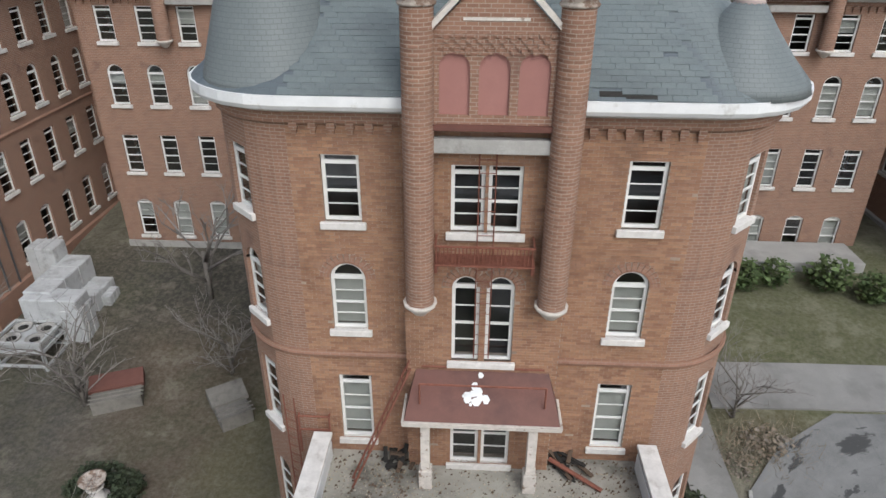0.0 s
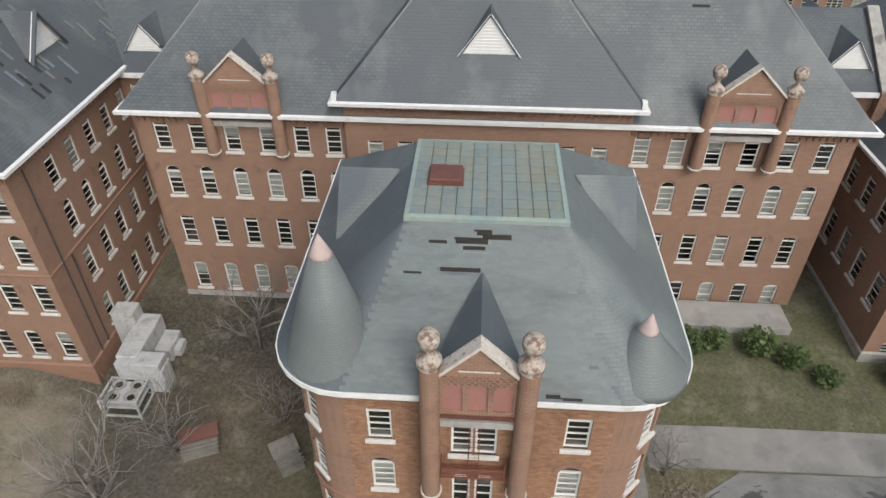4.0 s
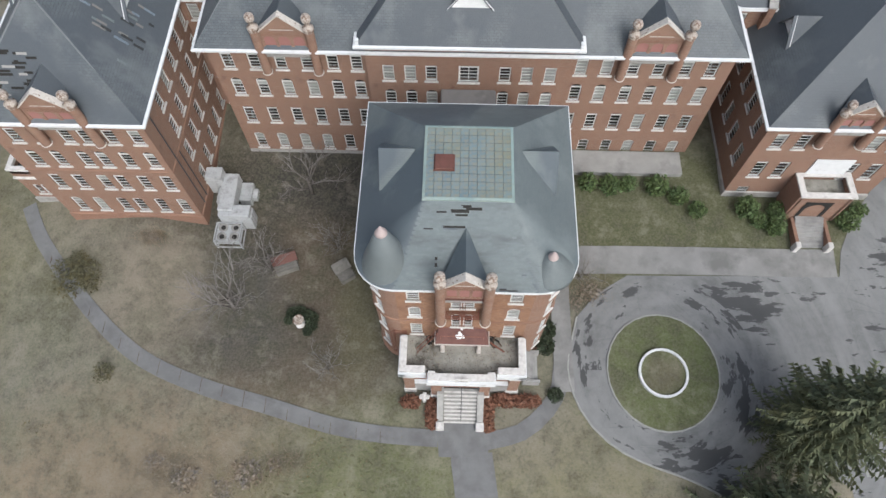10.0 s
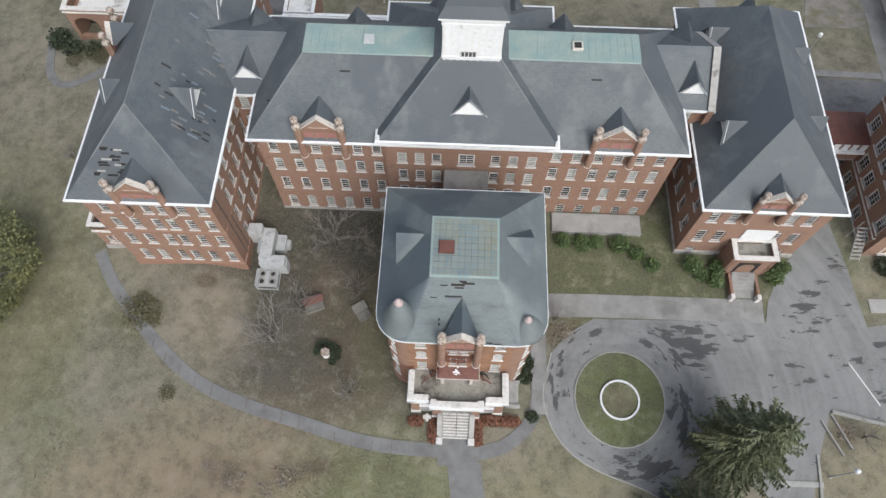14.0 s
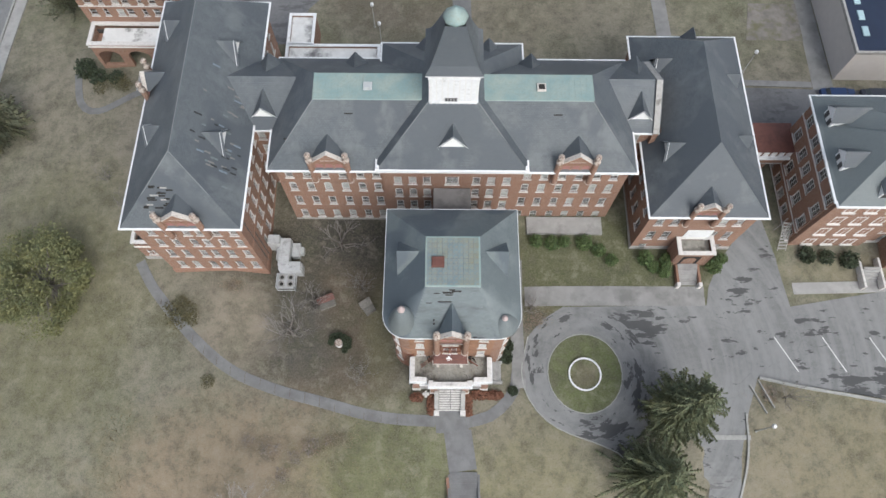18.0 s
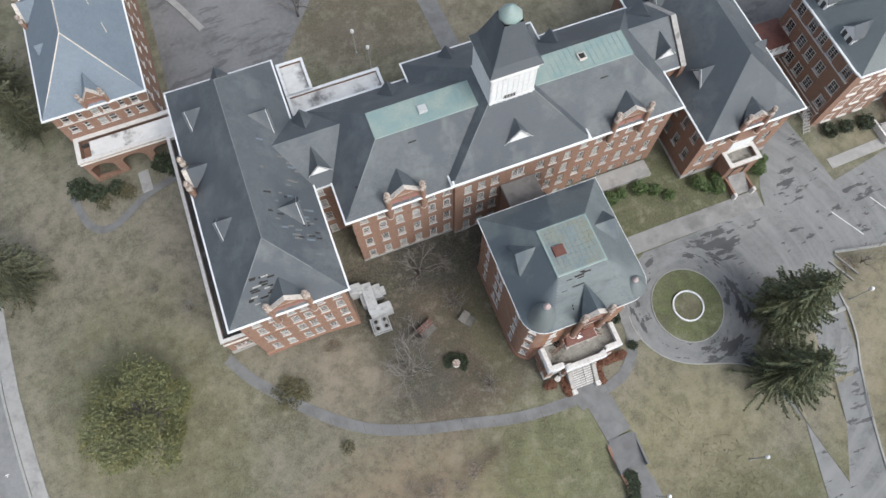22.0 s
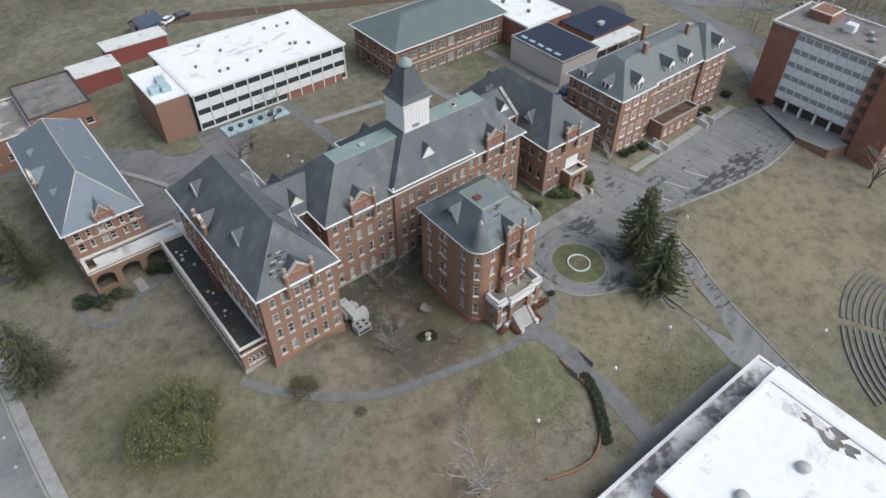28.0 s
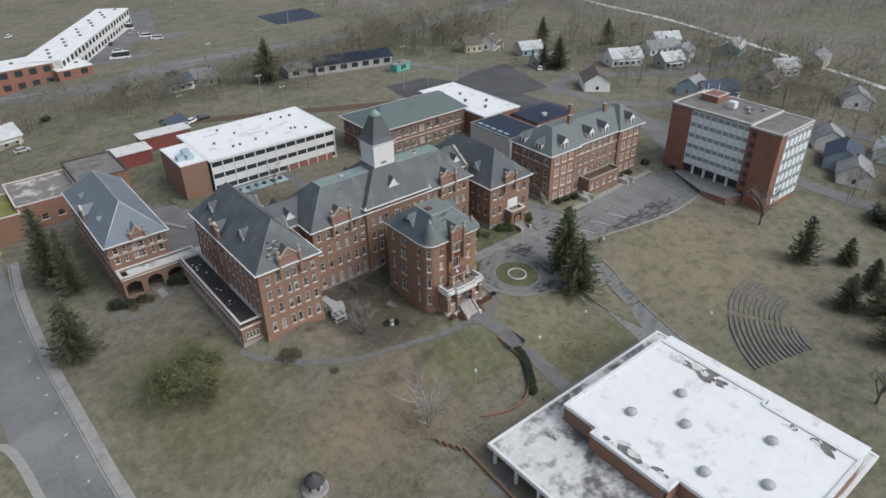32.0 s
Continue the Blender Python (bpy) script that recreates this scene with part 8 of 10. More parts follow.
# ---- trees and shrubs ----
def branch_mesh(seed, height, spread, limbs=7, depth=4, r0=0.2, lean=0.0, low=0.25, bark=None, twig=None):
    """Trunk and limbs of a leafless tree (trunk mesh, twig mesh)."""
    rng = random.Random(seed)
    trunk, twigs = bmesh.new(), bmesh.new()

    def grow(p, d, length, r, level):
        q = p + d * length
        thick = level < 2
        tube(p, q, r, r * 0.68, 6 if level == 0 else 4 if thick else 3, trunk if thick else twigs)
        if level >= depth:
            return
        n = rng.choice((2, 3, 3)) if level else limbs
        for k in range(n):
            a = rng.uniform(0, 2 * math.pi) if level else 2 * math.pi * k / n + rng.uniform(-0.4, 0.4)
            tilt = rng.uniform(0.35, 0.85) if level else rng.uniform(0.35, 1.1)
            side = Vector((math.cos(a), math.sin(a), 0))
            nd = (d * math.cos(tilt) + side * math.sin(tilt) * spread + Vector((0, 0, 0.12))).normalized()
            at = p + d * length * (rng.uniform(0.5, 1.0) if level else rng.uniform(low, 1.0))
            grow(at, nd, length * (rng.uniform(0.55, 0.8) if level else rng.uniform(0.6, 0.9)), r * 0.55, level + 1)

    grow(Vector((0, 0, -0.3)), Vector((lean, 0, 1)).normalized(), height * 0.42, r0, 0)
    return mesh_of(trunk, bark or M_BARK, "trunk", True), mesh_of(twigs, twig or M_TWIG, "crown")


def tree_thing(name, label, meshes, x, y, s=1.0, rz=0.0, category="tree", group="", z=None, names=("trunk", "crown")):
    m = Matrix.Translation((x, y, terrain(x, y) + hills(x, y) if z is None else z)) @ Matrix.Rotation(rz, 4, "Z") @ Matrix.Scale(s, 4)
    t = tagged(link_to(new(name), None, m), label, category, group)
    for n, me in zip(names, meshes):
        part(n, me, None, t, m=m)
    return t


def leaves(bm, p, size, rng, flat=0.6):
    """One leaf clump: a bent diamond."""
    a, b = rng.uniform(0, 2 * math.pi), rng.uniform(-flat, flat)
    u = Vector((math.cos(a), math.sin(a), rng.uniform(-0.4, 0.4))) * size
    w = Vector((-math.sin(a), math.cos(a), b)) * size * 0.6
    bm.faces.new([bm.verts.new(q) for q in (p - u, p - w * 0.9, p + u, p + w)])


def spruce_mesh(seed, h, r, bare=0.06, levels=26, droop=0.35, material=None, per=11):
    rng = random.Random(seed)
    trunk = tube((0, 0, -0.4), (0, 0, h), h * 0.021, 0.02, 7)
    crown = bmesh.new()
    for k in range(levels):
        z = h * (bare + (0.985 - bare) * (k / levels) ** 0.92)
        reach = r * (1 - (k / levels) ** 1.75) * rng.uniform(0.62, 1.08) + 0.2
        n = max(5, int(per * (1 - 0.45 * k / levels)))
        for i in range(n):
            a = 2 * math.pi * (i + rng.uniform(-0.35, 0.35)) / n + k * 0.7
            L = reach * rng.uniform(0.4, 1.12)
            d = Vector((math.cos(a), math.sin(a), 0))
            base = Vector((0, 0, z + rng.gauss(0, 0.25)))
            curl = rng.gauss(0, 0.5)
            steps = max(3, int(L / 0.24))
            prev = base
            for s in range(1, steps + 1):
                t = s / steps
                p = base + d * (L * t) + Vector((0, 0, L * (0.16 * t - droop * t * t + 0.16 * t ** 6) + 0.1 * math.sin(t * 5))) + Vector((-d.y, d.x, 0)) * curl * t * t
                side = Vector((-d.y, d.x, 0))
                w = 0.36 * (1 - 0.5 * t) * rng.uniform(0.4, 1.6) + 0.06
                for sg in (-1, 1):
                    tip = p + side * sg * w + d * 0.14 * rng.uniform(-0.2, 1.4) + Vector((0, 0, -0.2 * rng.uniform(0.2, 1.8)))
                    crown.faces.new([crown.verts.new(q) for q in (prev, p + Vector((0, 0, 0.05)), tip)])
                if rng.random() < 0.55:
                    hang = p + Vector((rng.uniform(-0.1, 0.1), rng.uniform(-0.1, 0.1), -0.3 * rng.uniform(0.6, 1.4)))
                    crown.faces.new([crown.verts.new(q) for q in (prev, p, hang)])
                prev = p
    return mesh_of(trunk, M_BARK, "trunk"), mesh_of(crown, material or M_SPRUCE, "crown")


def leafy_mesh(seed, h, r, count, size, material, lobes=9, low=0.25, squash=0.75):
    """A broad crown of many small leaf clumps round uneven lobes, on limbs."""
    rng = random.Random(seed)
    trunk = tube((0, 0, -0.4), (0, 0, h * 0.5), h * 0.03, h * 0.018, 7)
    crown = bmesh.new()
    cs = []
    for k in range(lobes):
        a = 2 * math.pi * k / lobes + rng.uniform(-0.3, 0.3)
        d = r * rng.uniform(0.25, 0.72)
        c = Vector((d * math.cos(a), d * math.sin(a), h * rng.uniform(low + 0.12, 0.8)))
        cs.append((c, r * rng.uniform(0.2, 0.42) * (9 / lobes) ** 0.25))
        tube((0, 0, h * rng.uniform(0.15, 0.45)), c, h * 0.014, h * 0.004, 5, trunk)
    cs.append((Vector((0, 0, h * 0.74)), r * 0.42))
    for k in range(count):
        c, rr = rng.choice(cs)
        v = Vector((rng.gauss(0, 1), rng.gauss(0, 1), rng.gauss(0, 1))).normalized() * rr * rng.uniform(0.55, 1.08)
        v.z *= squash
        leaves(crown, c + v, size * rng.uniform(0.6, 1.4), rng, 0.9)
    return mesh_of(trunk, M_BARK, "trunk"), mesh_of(crown, material, "crown")


def shrub_mesh(seed, h, r, count, size, material):
    rng = random.Random(seed)
    stem = bmesh.new()
    crown = bmesh.new()
    for k in range(6):
        a = rng.uniform(0, 6.28)
        tube((0, 0, -0.1), (r * 0.5 * math.cos(a), r * 0.5 * math.sin(a), h * 0.7), 0.03, 0.01, 4, stem)
    for k in range(count):
        v = Vector((rng.gauss(0, 1), rng.gauss(0, 1), rng.gauss(0, 1))).normalized() * rng.uniform(0.5, 1.05)
        bump = 1 + 0.25 * noise.noise(v * 1.8 + Vector((seed, 0, 0)))
        p = Vector((v.x * r * bump, v.y * r * bump, h * 0.5 + v.z * h * 0.5 * bump))
        if p.z < 0.03:
            continue
        leaves(crown, p, size * rng.uniform(0.6, 1.4), rng, 1.0)
    return mesh_of(stem, M_BARK, "stems"), mesh_of(crown, material, "crown")


STEMS = ("woody_base", "crown")
SPRUCE = spruce_mesh(1, 15.0, 4.7, levels=44, droop=0.24, per=18)
SPRUCE_B = spruce_mesh(2, 13.0, 4.8, levels=38, droop=0.24, per=16)
CEDAR = spruce_mesh(3, 15.0, 3.6, levels=44, droop=0.12, material=M_SPRUCE2, per=13)
CEDAR_B = spruce_mesh(4, 10.0, 3.8, levels=38, droop=0.2, material=M_SPRUCE2, per=13)
tree_thing("spruce", "tall dark green spruce beside the turning circle", SPRUCE, 24.5, -5.6, 1.0, 0.4)
tree_thing("spruce", "tall dark green spruce on the wedge of lawn", SPRUCE_B, 21.4, -12.2, 1.0, 1.9)
tree_thing("cedar", "tall dark cedar beside the west hall", CEDAR, -57.6, 60.5, 1.2, 0.2, group="cedars along the street")
tree_thing("cedar", "dark cedar beside the west hall", CEDAR, -55.4, 53.0, 1.0, 2.2, group="cedars along the street")
tree_thing("cedar", "ragged dark conifer beside the street", CEDAR_B, -60.0, 31.5, 1.3, 1.0, group="cedars along the street")
tree_thing("cedar", "dense dark conifer on the slope", spruce_mesh(5, 11.5, 3.6, levels=30, droop=0.1, material=M_SPRUCE2, per=12), 68.6, -33.8, 1.0, 0.3)
tree_thing("evergreen_tree", "broad thin-leaved olive-green tree on the lawn", leafy_mesh(6, 8.2, 7.2, 17000, 0.12, M_OLIVE, 46, 0.1), -48.1, 9.2, 1.12)
BARE = [branch_mesh(21, 9.0, 1.0, 8, 4, 0.2), branch_mesh(22, 8.0, 1.3, 9, 4, 0.17, 0.1, 0.1), branch_mesh(23, 11.0, 0.9, 7, 5, 0.26), branch_mesh(24, 5.0, 1.3, 10, 4, 0.08, 0.0, 0.05)]
BARE.append(branch_mesh(25, 13.0, 1.1, 12, 6, 0.3, 0.05, 0.12, M_PALETWIG, M_PALETWIG))
for k, x, y, s, rz, label in (
    (1, -18.6, 3.6, 1.05, 0.3, "wide leafless tree in the courtyard"), (0, -13.2, 14.2, 0.75, 1.2, "leafless tree near the main building"),
    (3, -10.6, 9.4, 0.9, 2.0, "small leafless tree beside the front building"), (3, -10.2, -1.2, 0.8, 0.7, "small leafless shrub tree on the lawn"),
    (3, 9.6, 6.6, 0.8, 0.9, "low leafless tree beside the walk"), (4, -22.0, -19.6, 0.85, 0.2, "pale leafless tree on the front lawn"),
    (1, -16.0, 7.2, 0.7, 2.6, "leafless tree in the courtyard"), (0, -16.2, 56, 0.9, 0.4, "leafless tree on the rear lawn"), (1, -12, 60, 0.8, 1.4, "leafless tree on the rear lawn"),
    (0, -4, 66, 0.8, 2.4, "leafless tree before the classroom block"), (2, 75.4, -20.4, 1.0, 0.3, "leaning leafless tree below the slab"),
    (2, 38.5, -61.5, 1.0, 1.0, "leafless tree beside the drive"), (2, 46, -64, 1.1, 2.0, "leafless tree beside the drive"), (0, 57, -57, 1.2, 0.1, "leafless tree beside the amphitheatre"),
    (0, -64.5, 92, 0.9, 0.2, "tall leafless tree beside the street"), (3, -40.5, 20, 0.7, 0.3, "small leafless shrub on the west lawn"), (3, -44.0, 24, 0.6, 1.3, "small leafless shrub on the west lawn"),
    (0, 38, -3.6, 0.45, 1.3, "small leafless tree beside the car park"),
):
    tree_thing("bare_tree", label, BARE[k], x, y, s, rz, group="leafless trees")
for k, (x, y, s) in enumerate(((60, -47, 1.0), (64, -53, 1.15), (71, -47, 0.9), (54.5, -57.5, 0.9), (76, -40, 0.8))):
    tree_thing("evergreen_tree", "dark evergreen at the edge of the amphitheatre", SPRUCE_B if k % 2 else CEDAR_B, x, y, s * 0.85, k * 1.3, group="evergreens beside the amphitheatre")
SHRUB = [shrub_mesh(31, 1.5, 0.8, 620, 0.11, M_SHRUB), shrub_mesh(32, 1.3, 0.85, 560, 0.11, M_SHRUB), shrub_mesh(33, 1.1, 1.0, 480, 0.13, M_HEDGE), shrub_mesh(34, 0.75, 0.55, 300, 0.10, M_AUTUMN), shrub_mesh(35, 0.7, 1.2, 300, 0.11, M_DRYTWIG)]
for k, (x, y, s) in enumerate(((10.4, 14.6, 1.0), (12.3, 14.4, 1.1), (13.8, 14.6, 0.9), (16.2, 14.4, 1.2), (17.9, 13.5, 1.0), (19.4, 12.4, 0.9), (23.4, 12.5, 1.2), (24.4, 11.6, 0.9), (25.6, 11.0, 1.0), (31.6, 11.6, 1.1), (32.6, 12.6, 0.9), (26.0, 12.4, 1.0))):
    tree_thing("shrub", "rounded green shrub before the main building", SHRUB[k % 2], x, y, s, k * 1.1, "shrub", "green shrubs", names=STEMS)
for x, y, s in ((6.5, 0.9, 0.85), (6.6, 2.2, 0.9), (7.2, -2.9, 0.62), (-50.5, 41.2, 1.6), (-48.6, 39.8, 1.3), (-46.0, 39.6, 1.1), (-39.4, 40.4, 1.4), (-37.9, 39.0, 1.2), (43.2, 13.2, 1.1), (45.5, 13.0, 1.0), (48.2, 12.6, 1.2), (67.5, 12.6, 1.2), (69.5, 13.0, 1.0), (78, 14, 1.2), (82.5, 8.2, 1.1)):
    tree_thing("shrub", "dark evergreen shrub with dense leaves", SHRUB[2], x, y, s, x, "shrub", "dark shrubs", names=STEMS)
WILD = shrub_mesh(36, 0.8, 1.1, 330, 0.09, M_BROWNLEAF)
for x, y, s in ((-32.4, 5.4, 1.2), (-31.2, 6.3, 1.1), (-33.2, 6.6, 1.0), (-32.2, 7.4, 0.8), (-30.6, 5.4, 0.8)):
    tree_thing("shrub", "rambling brownish-olive shrub beside the path", WILD, x, y, s, x, "shrub", "wild shrubs beside the path", names=STEMS)
for x, y, s in ((-27.8, -2.0, 0.8), (-45.6, 39.0, 1.2), (-44.6, 38.4, 1.0), (-48.0, 38.2, 1.0)):
    tree_thing("shrub", "low brownish-green shrub on the lawn", WILD, x, y, s, y, "shrub", "green shrubs", names=STEMS)
for k, (x, y) in enumerate([(s * 2.08, -3.75 - i * 0.52) for s in (-1, 1) for i in range(4)] + [(-3.6 - 0.5 * i, -3.75) for i in range(2)] + [(2.9 + 0.55 * i, -3.45) for i in range(6)]):
    tree_thing("shrub", "russet-leaved low shrub at the porch", SHRUB[3], x, y, 0.9 + 0.2 * (k % 3) / 2, k, "shrub", "russet shrubs at the porch", names=STEMS)
for k, (x, y, s) in enumerate(((-20, -9.5, 1.2), (-17.2, -10.2, 1.0), (-15.4, -9.0, 1.3), (-22.5, -8.4, 0.9), (-18.6, -12.0, 1.1), (-13.5, -8.3, 0.8), (10.4, 5.6, 1.0), (9.2, 4.6, 0.8), (36.6, -3.0, 1.1), (-26, 9.4, 0.7))):
    tree_thing("dead_brush", "patch of dry brown brush on the lawn", SHRUB[4], x, y, s * 0.8, k * 2.0, "brush", "dry brush", z=terrain(x, y) - 0.25, names=STEMS)
# dark clipped hedge along the retaining wall
for i in range(11):
    t = i / 10
    x, y = 1.35 - 4.9 * t ** 1.5 + 0.25, -16.2 - 8.4 * t
    tree_thing("hedge_bush", "dark clipped hedge beside the front walk", SHRUB[2], x - 0.6, y, 0.85, i * 0.9, "hedge", "hedge along the front walk", names=STEMS)


# tufts of grass where the lawn is rough
def tufts():
    rng = random.Random(77)
    co, fs = [], []
    for k in range(15000):
        x, y = rng.uniform(-40, 34), rng.uniform(-28, -5.5)
        if noise.noise(Vector((x * 0.12, y * 0.12, 0.5))) < -0.05 or abs(x - 1) < 3 and y > -30 or x > 8 and y > -11 or x > 18:
            continue
        a, s = rng.uniform(0, 6.28), rng.uniform(0.05, 0.16)
        z = terrain(x, y)
        dx, dy = s * math.cos(a), s * math.sin(a)
        i = len(co)
        co += [(x - dx, y - dy, z - 0.01), (x + dx, y + dy, z - 0.01), (x + rng.uniform(-0.05, 0.05), y + rng.uniform(-0.05, 0.05), z + s * 1.1)]
        fs.append((i, i + 1, i + 2))
    me = bpy.data.meshes.new("grass_tufts")
    me.from_pydata(co, [], fs)
    me.materials.append(foliage("dry_grass_blades", (0.155, 0.14, 0.085), 0.35))
    tagged(new("grass_tufts", me), "rough dry grass tufts on the front lawn", "grass", kind="stuff")


tufts()


def dry_brush():
    """Tangled dead stems on the rough part of the front lawn."""
    rng = random.Random(78)
    co, fs = [], []
    for k in range(5200):
        cx, cy, r = rng.choice(((-18.5, -9.6, 2.4), (-15.2, -9.0, 1.6), (-21.5, -8.8, 1.4), (-12.5, -8.2, 1.0), (10.0, 5.2, 1.0), (37.2, -3.6, 1.6), (-26.0, 9.4, 0.8)))
        x, y = cx + rng.gauss(0, r), cy + rng.gauss(0, r * 0.55)
        a, h = rng.uniform(0, 6.28), rng.uniform(0.15, 0.55)
        z, w = terrain(x, y), rng.uniform(0.008, 0.018)
        dx, dy = w * math.cos(a), w * math.sin(a)
        i = len(co)
        co += [(x - dx, y - dy, z - 0.02), (x + dx, y + dy, z - 0.02), (x + rng.gauss(0, 0.25), y + rng.gauss(0, 0.25), z + h)]
        fs.append((i, i + 1, i + 2))
    me = bpy.data.meshes.new("dry_stems")
    me.from_pydata(co, [], fs)
    me.materials.append(foliage("dead_stems", (0.21, 0.185, 0.15), 0.4))
    tagged(new("dry_stems", me), "tangle of grey-brown dead stems on the lawn", "brush", kind="stuff")


dry_brush()


def terrace_gravel():
    """Loose stones and dead leaves on the porch roof terrace."""
    rng = random.Random(79)
    co, fs = [], []
    for k in range(2600):
        x, y = rng.uniform(-4.2, 4.1), -rng.uniform(0.02, 1.0) ** 0.6 * 2.9
        if abs(x + 0.1) < 1.9 and y > -0.5:
            continue
        s, a = rng.uniform(0.012, 0.04), rng.uniform(0, 6.28)
        i = len(co)
        co += [(x + s * math.cos(a + q), y + s * math.sin(a + q), 3.698) for q in (0, 2.1, 4.2)] + [(x, y, 3.7 + s * 0.8)]
        fs += [(i, i + 1, i + 3), (i + 1, i + 2, i + 3), (i + 2, i, i + 3)]
    me = bpy.data.meshes.new("gravel")
    me.from_pydata(co, [], fs)
    me.materials.append(foliage("loose_gravel", (0.28, 0.26, 0.22), 0.6, 0.9))
    tagged(new("gravel", me), "loose pale gravel on the porch terrace", "gravel", kind="stuff")


terrace_gravel()


# ---- lamps, walls, steps and small things in the grounds ----
LAMP = (mesh_of(lathe([(0.16, 0), (0.16, 0.08), (0.07, 0.14), (0.05, 4.1), (0.05, 4.15)], 8), M_KERB, "pole"), mesh_of(lathe([(0.10, 4.12), (0.22, 4.2), (0.24, 4.45), (0.20, 4.62), (0.06, 4.7)], 10), M_WHITE, "globe"))
for k, (x, y) in enumerate(((3.05, -19.2), (-11.2, -18.5), (14.9, -19.4), (34.5, -7.2), (39.7, 39.8), (-9.4, 43.8), (33.0, -33.8), (30.5, 42), (-10.5, 47))):
    tree_thing("lamp_post", "slim pale lamp post with a white globe", LAMP, x, y, 1.0, 0, "lamp post", "garden lamp posts", names=("pole", "globe"))


def front_steps():
    t = thing("garden_steps", "wide worn concrete steps on the front walk", "steps", 1.6, -13.5, -2.6)
    for i in range(10):
        y, z = -11.7 - i * 0.38, terrain(1.5, -11.6) + 0.05 - i * 0.125
        part("step", box(0.05 + i * 0.012, 3.1 + i * 0.012, y - 0.42, y, z - 0.5, z, bevel=0.012), M_WALK, t, "worn concrete step")
    for x in (-0.05, 3.25):
        part("step_kerb", box(x - 0.12, x + 0.12, -15.6, -11.6, -4.2, -2.2, bevel=0.02), M_WALK, t)
    w = thing("retaining_wall", "low curving red brick retaining wall", "wall", 0.3, -14, -3)
    line = smooth_line([(-0.25, -12.3), (0.0, -15.0), (0.2, -17.5), (-1.2, -20.8), (-4.4, -24.0), (-7, -25.2), (-10.3, -25.0), (-14.0, -23.6)], 0.5)
    for k, (p, q) in enumerate(zip(line, line[1:])):
        d = q - p
        z = terrain(p.x, p.y)
        m = Matrix.Translation((p.x, p.y, 0)) @ Matrix.Rotation(math.atan2(d.y, d.x), 4, "Z")
        part("wall_block", box(0, d.length + 0.02, -0.12, 0.12, z - 0.4, z + 0.42 + 0.01 * (k % 2)), M_BRICK, w, "", m)
        part("cap_brick", box(0, d.length - 0.01, -0.16, 0.16, z + 0.43, z + 0.5, bevel=0.01), M_BRICK2, w, "", m)
    w2 = thing("retaining_wall", "low red brick wall beside the auditorium", "wall", -20, -30, -6)
    for k in range(16):
        x, y = -22.6 + 2.2 * min(1, k / 4), -22.4 - k * 1.0
        z = terrain(x, y)
        part("wall_block", box(x - 0.15, x + 0.15, y - 1.02, y, z - 0.4, z + 0.6 + 0.01 * (k % 2)), M_BRICK, w2)
    return t


front_steps()


def duct_plant():
    t = thing("duct_plant", "galvanised air ducts beside the west wing", "ductwork", -20, 13, 0.3)
    z = terrain(-19.5, 12)
    body = ((-21.9, -20.5, 14.0, 15.1, -0.7, 1.8), (-20.6, -19.3, 11.4, 15.0, -0.2, 1.0), (-20.5, -17.9, 10.9, 12.0, -0.3, 0.9), (-18.9, -17.8, 10.88, 12.02, -1.75, 0.4), (-19.3, -18.3, 13.0, 14.8, -1.2, -0.1), (-18.6, -17.9, 13.4, 14.4, -1.4, -0.4), (-21.0, -20.4, 12.4, 14.1, -0.9, 0.5))
    for x0, x1, y0, y1, z0, z1 in body:
        d = part("duct", box(x0, x1, y0, y1, z0, z1, bevel=0.05), M_GALV, t, "weathered galvanised duct")
        long_x = (x1 - x0) > (y1 - y0)
        for k in range(1, 3):
            f = k / 3
            if long_x:
                xx = x0 + (x1 - x0) * f
                part("duct_flange", box(xx - 0.03, xx + 0.03, y0 - 0.03, y1 + 0.03, z0 - 0.03, z1 + 0.03), M_GALV, d)
            else:
                yy = y0 + (y1 - y0) * f
                part("duct_flange", box(x0 - 0.03, x1 + 0.03, yy - 0.03, yy + 0.03, z0 - 0.03, z1 + 0.03), M_GALV, d)
    for x, y in ((-21.7, 14.2), (-20.7, 14.2), (-20.3, 13.0), (-19.5, 14.8), (-19.5, 12.4), (-20.3, 11.2)):
        part("stand_leg", box(x - 0.06, x + 0.06, y - 0.06, y + 0.06, z - 0.6, 0.1), M_GALV, t)
    c = thing("condenser", "metal-framed condenser with roof fans", "condenser", -19.6, 9.8, z)
    x0, x1, y0, y1, zb, zt = -20.8, -18.7, 9.1, 10.8, terrain(-19.6, 9.8) - 0.2, -0.15
    for x in (x0, x1):
        for y in (y0, y1):
            part("frame_post", box(x - 0.06, x + 0.06, y - 0.06, y + 0.06, zb, zt), M_GALV, c)
    for zz in (zb + 0.35, zb + 1.1, zt):
        part("frame_rail", sweep((x0, x1, y0, y1), [(0.05, zz - 0.06), (0.05, zz + 0.06), (-0.05, zz + 0.06), (-0.05, zz - 0.06)]), M_GALV, c)
    part("coil_box", box(x0 + 0.15, x1 - 0.15, y0 + 0.15, y1 - 0.15, zt - 0.7, zt - 0.08), M_GALV, c)
    for x in (-20.2, -19.15):
        for y in (9.5, 10.35):
            f = part("fan_ring", lathe([(0.38, zt - 0.06), (0.40, zt + 0.04), (0.34, zt + 0.04), (0.33, zt - 0.04)], 14, None, (x, y, 0)), M_STONE, c, "round fan guard")
            part("fan_hub", lathe([(0.28, zt - 0.05), (0.1, zt - 0.02), (0.1, zt + 0.01), (0.02, zt + 0.02)], 10, None, (x, y, 0)), M_BLACK, f)


duct_plant()


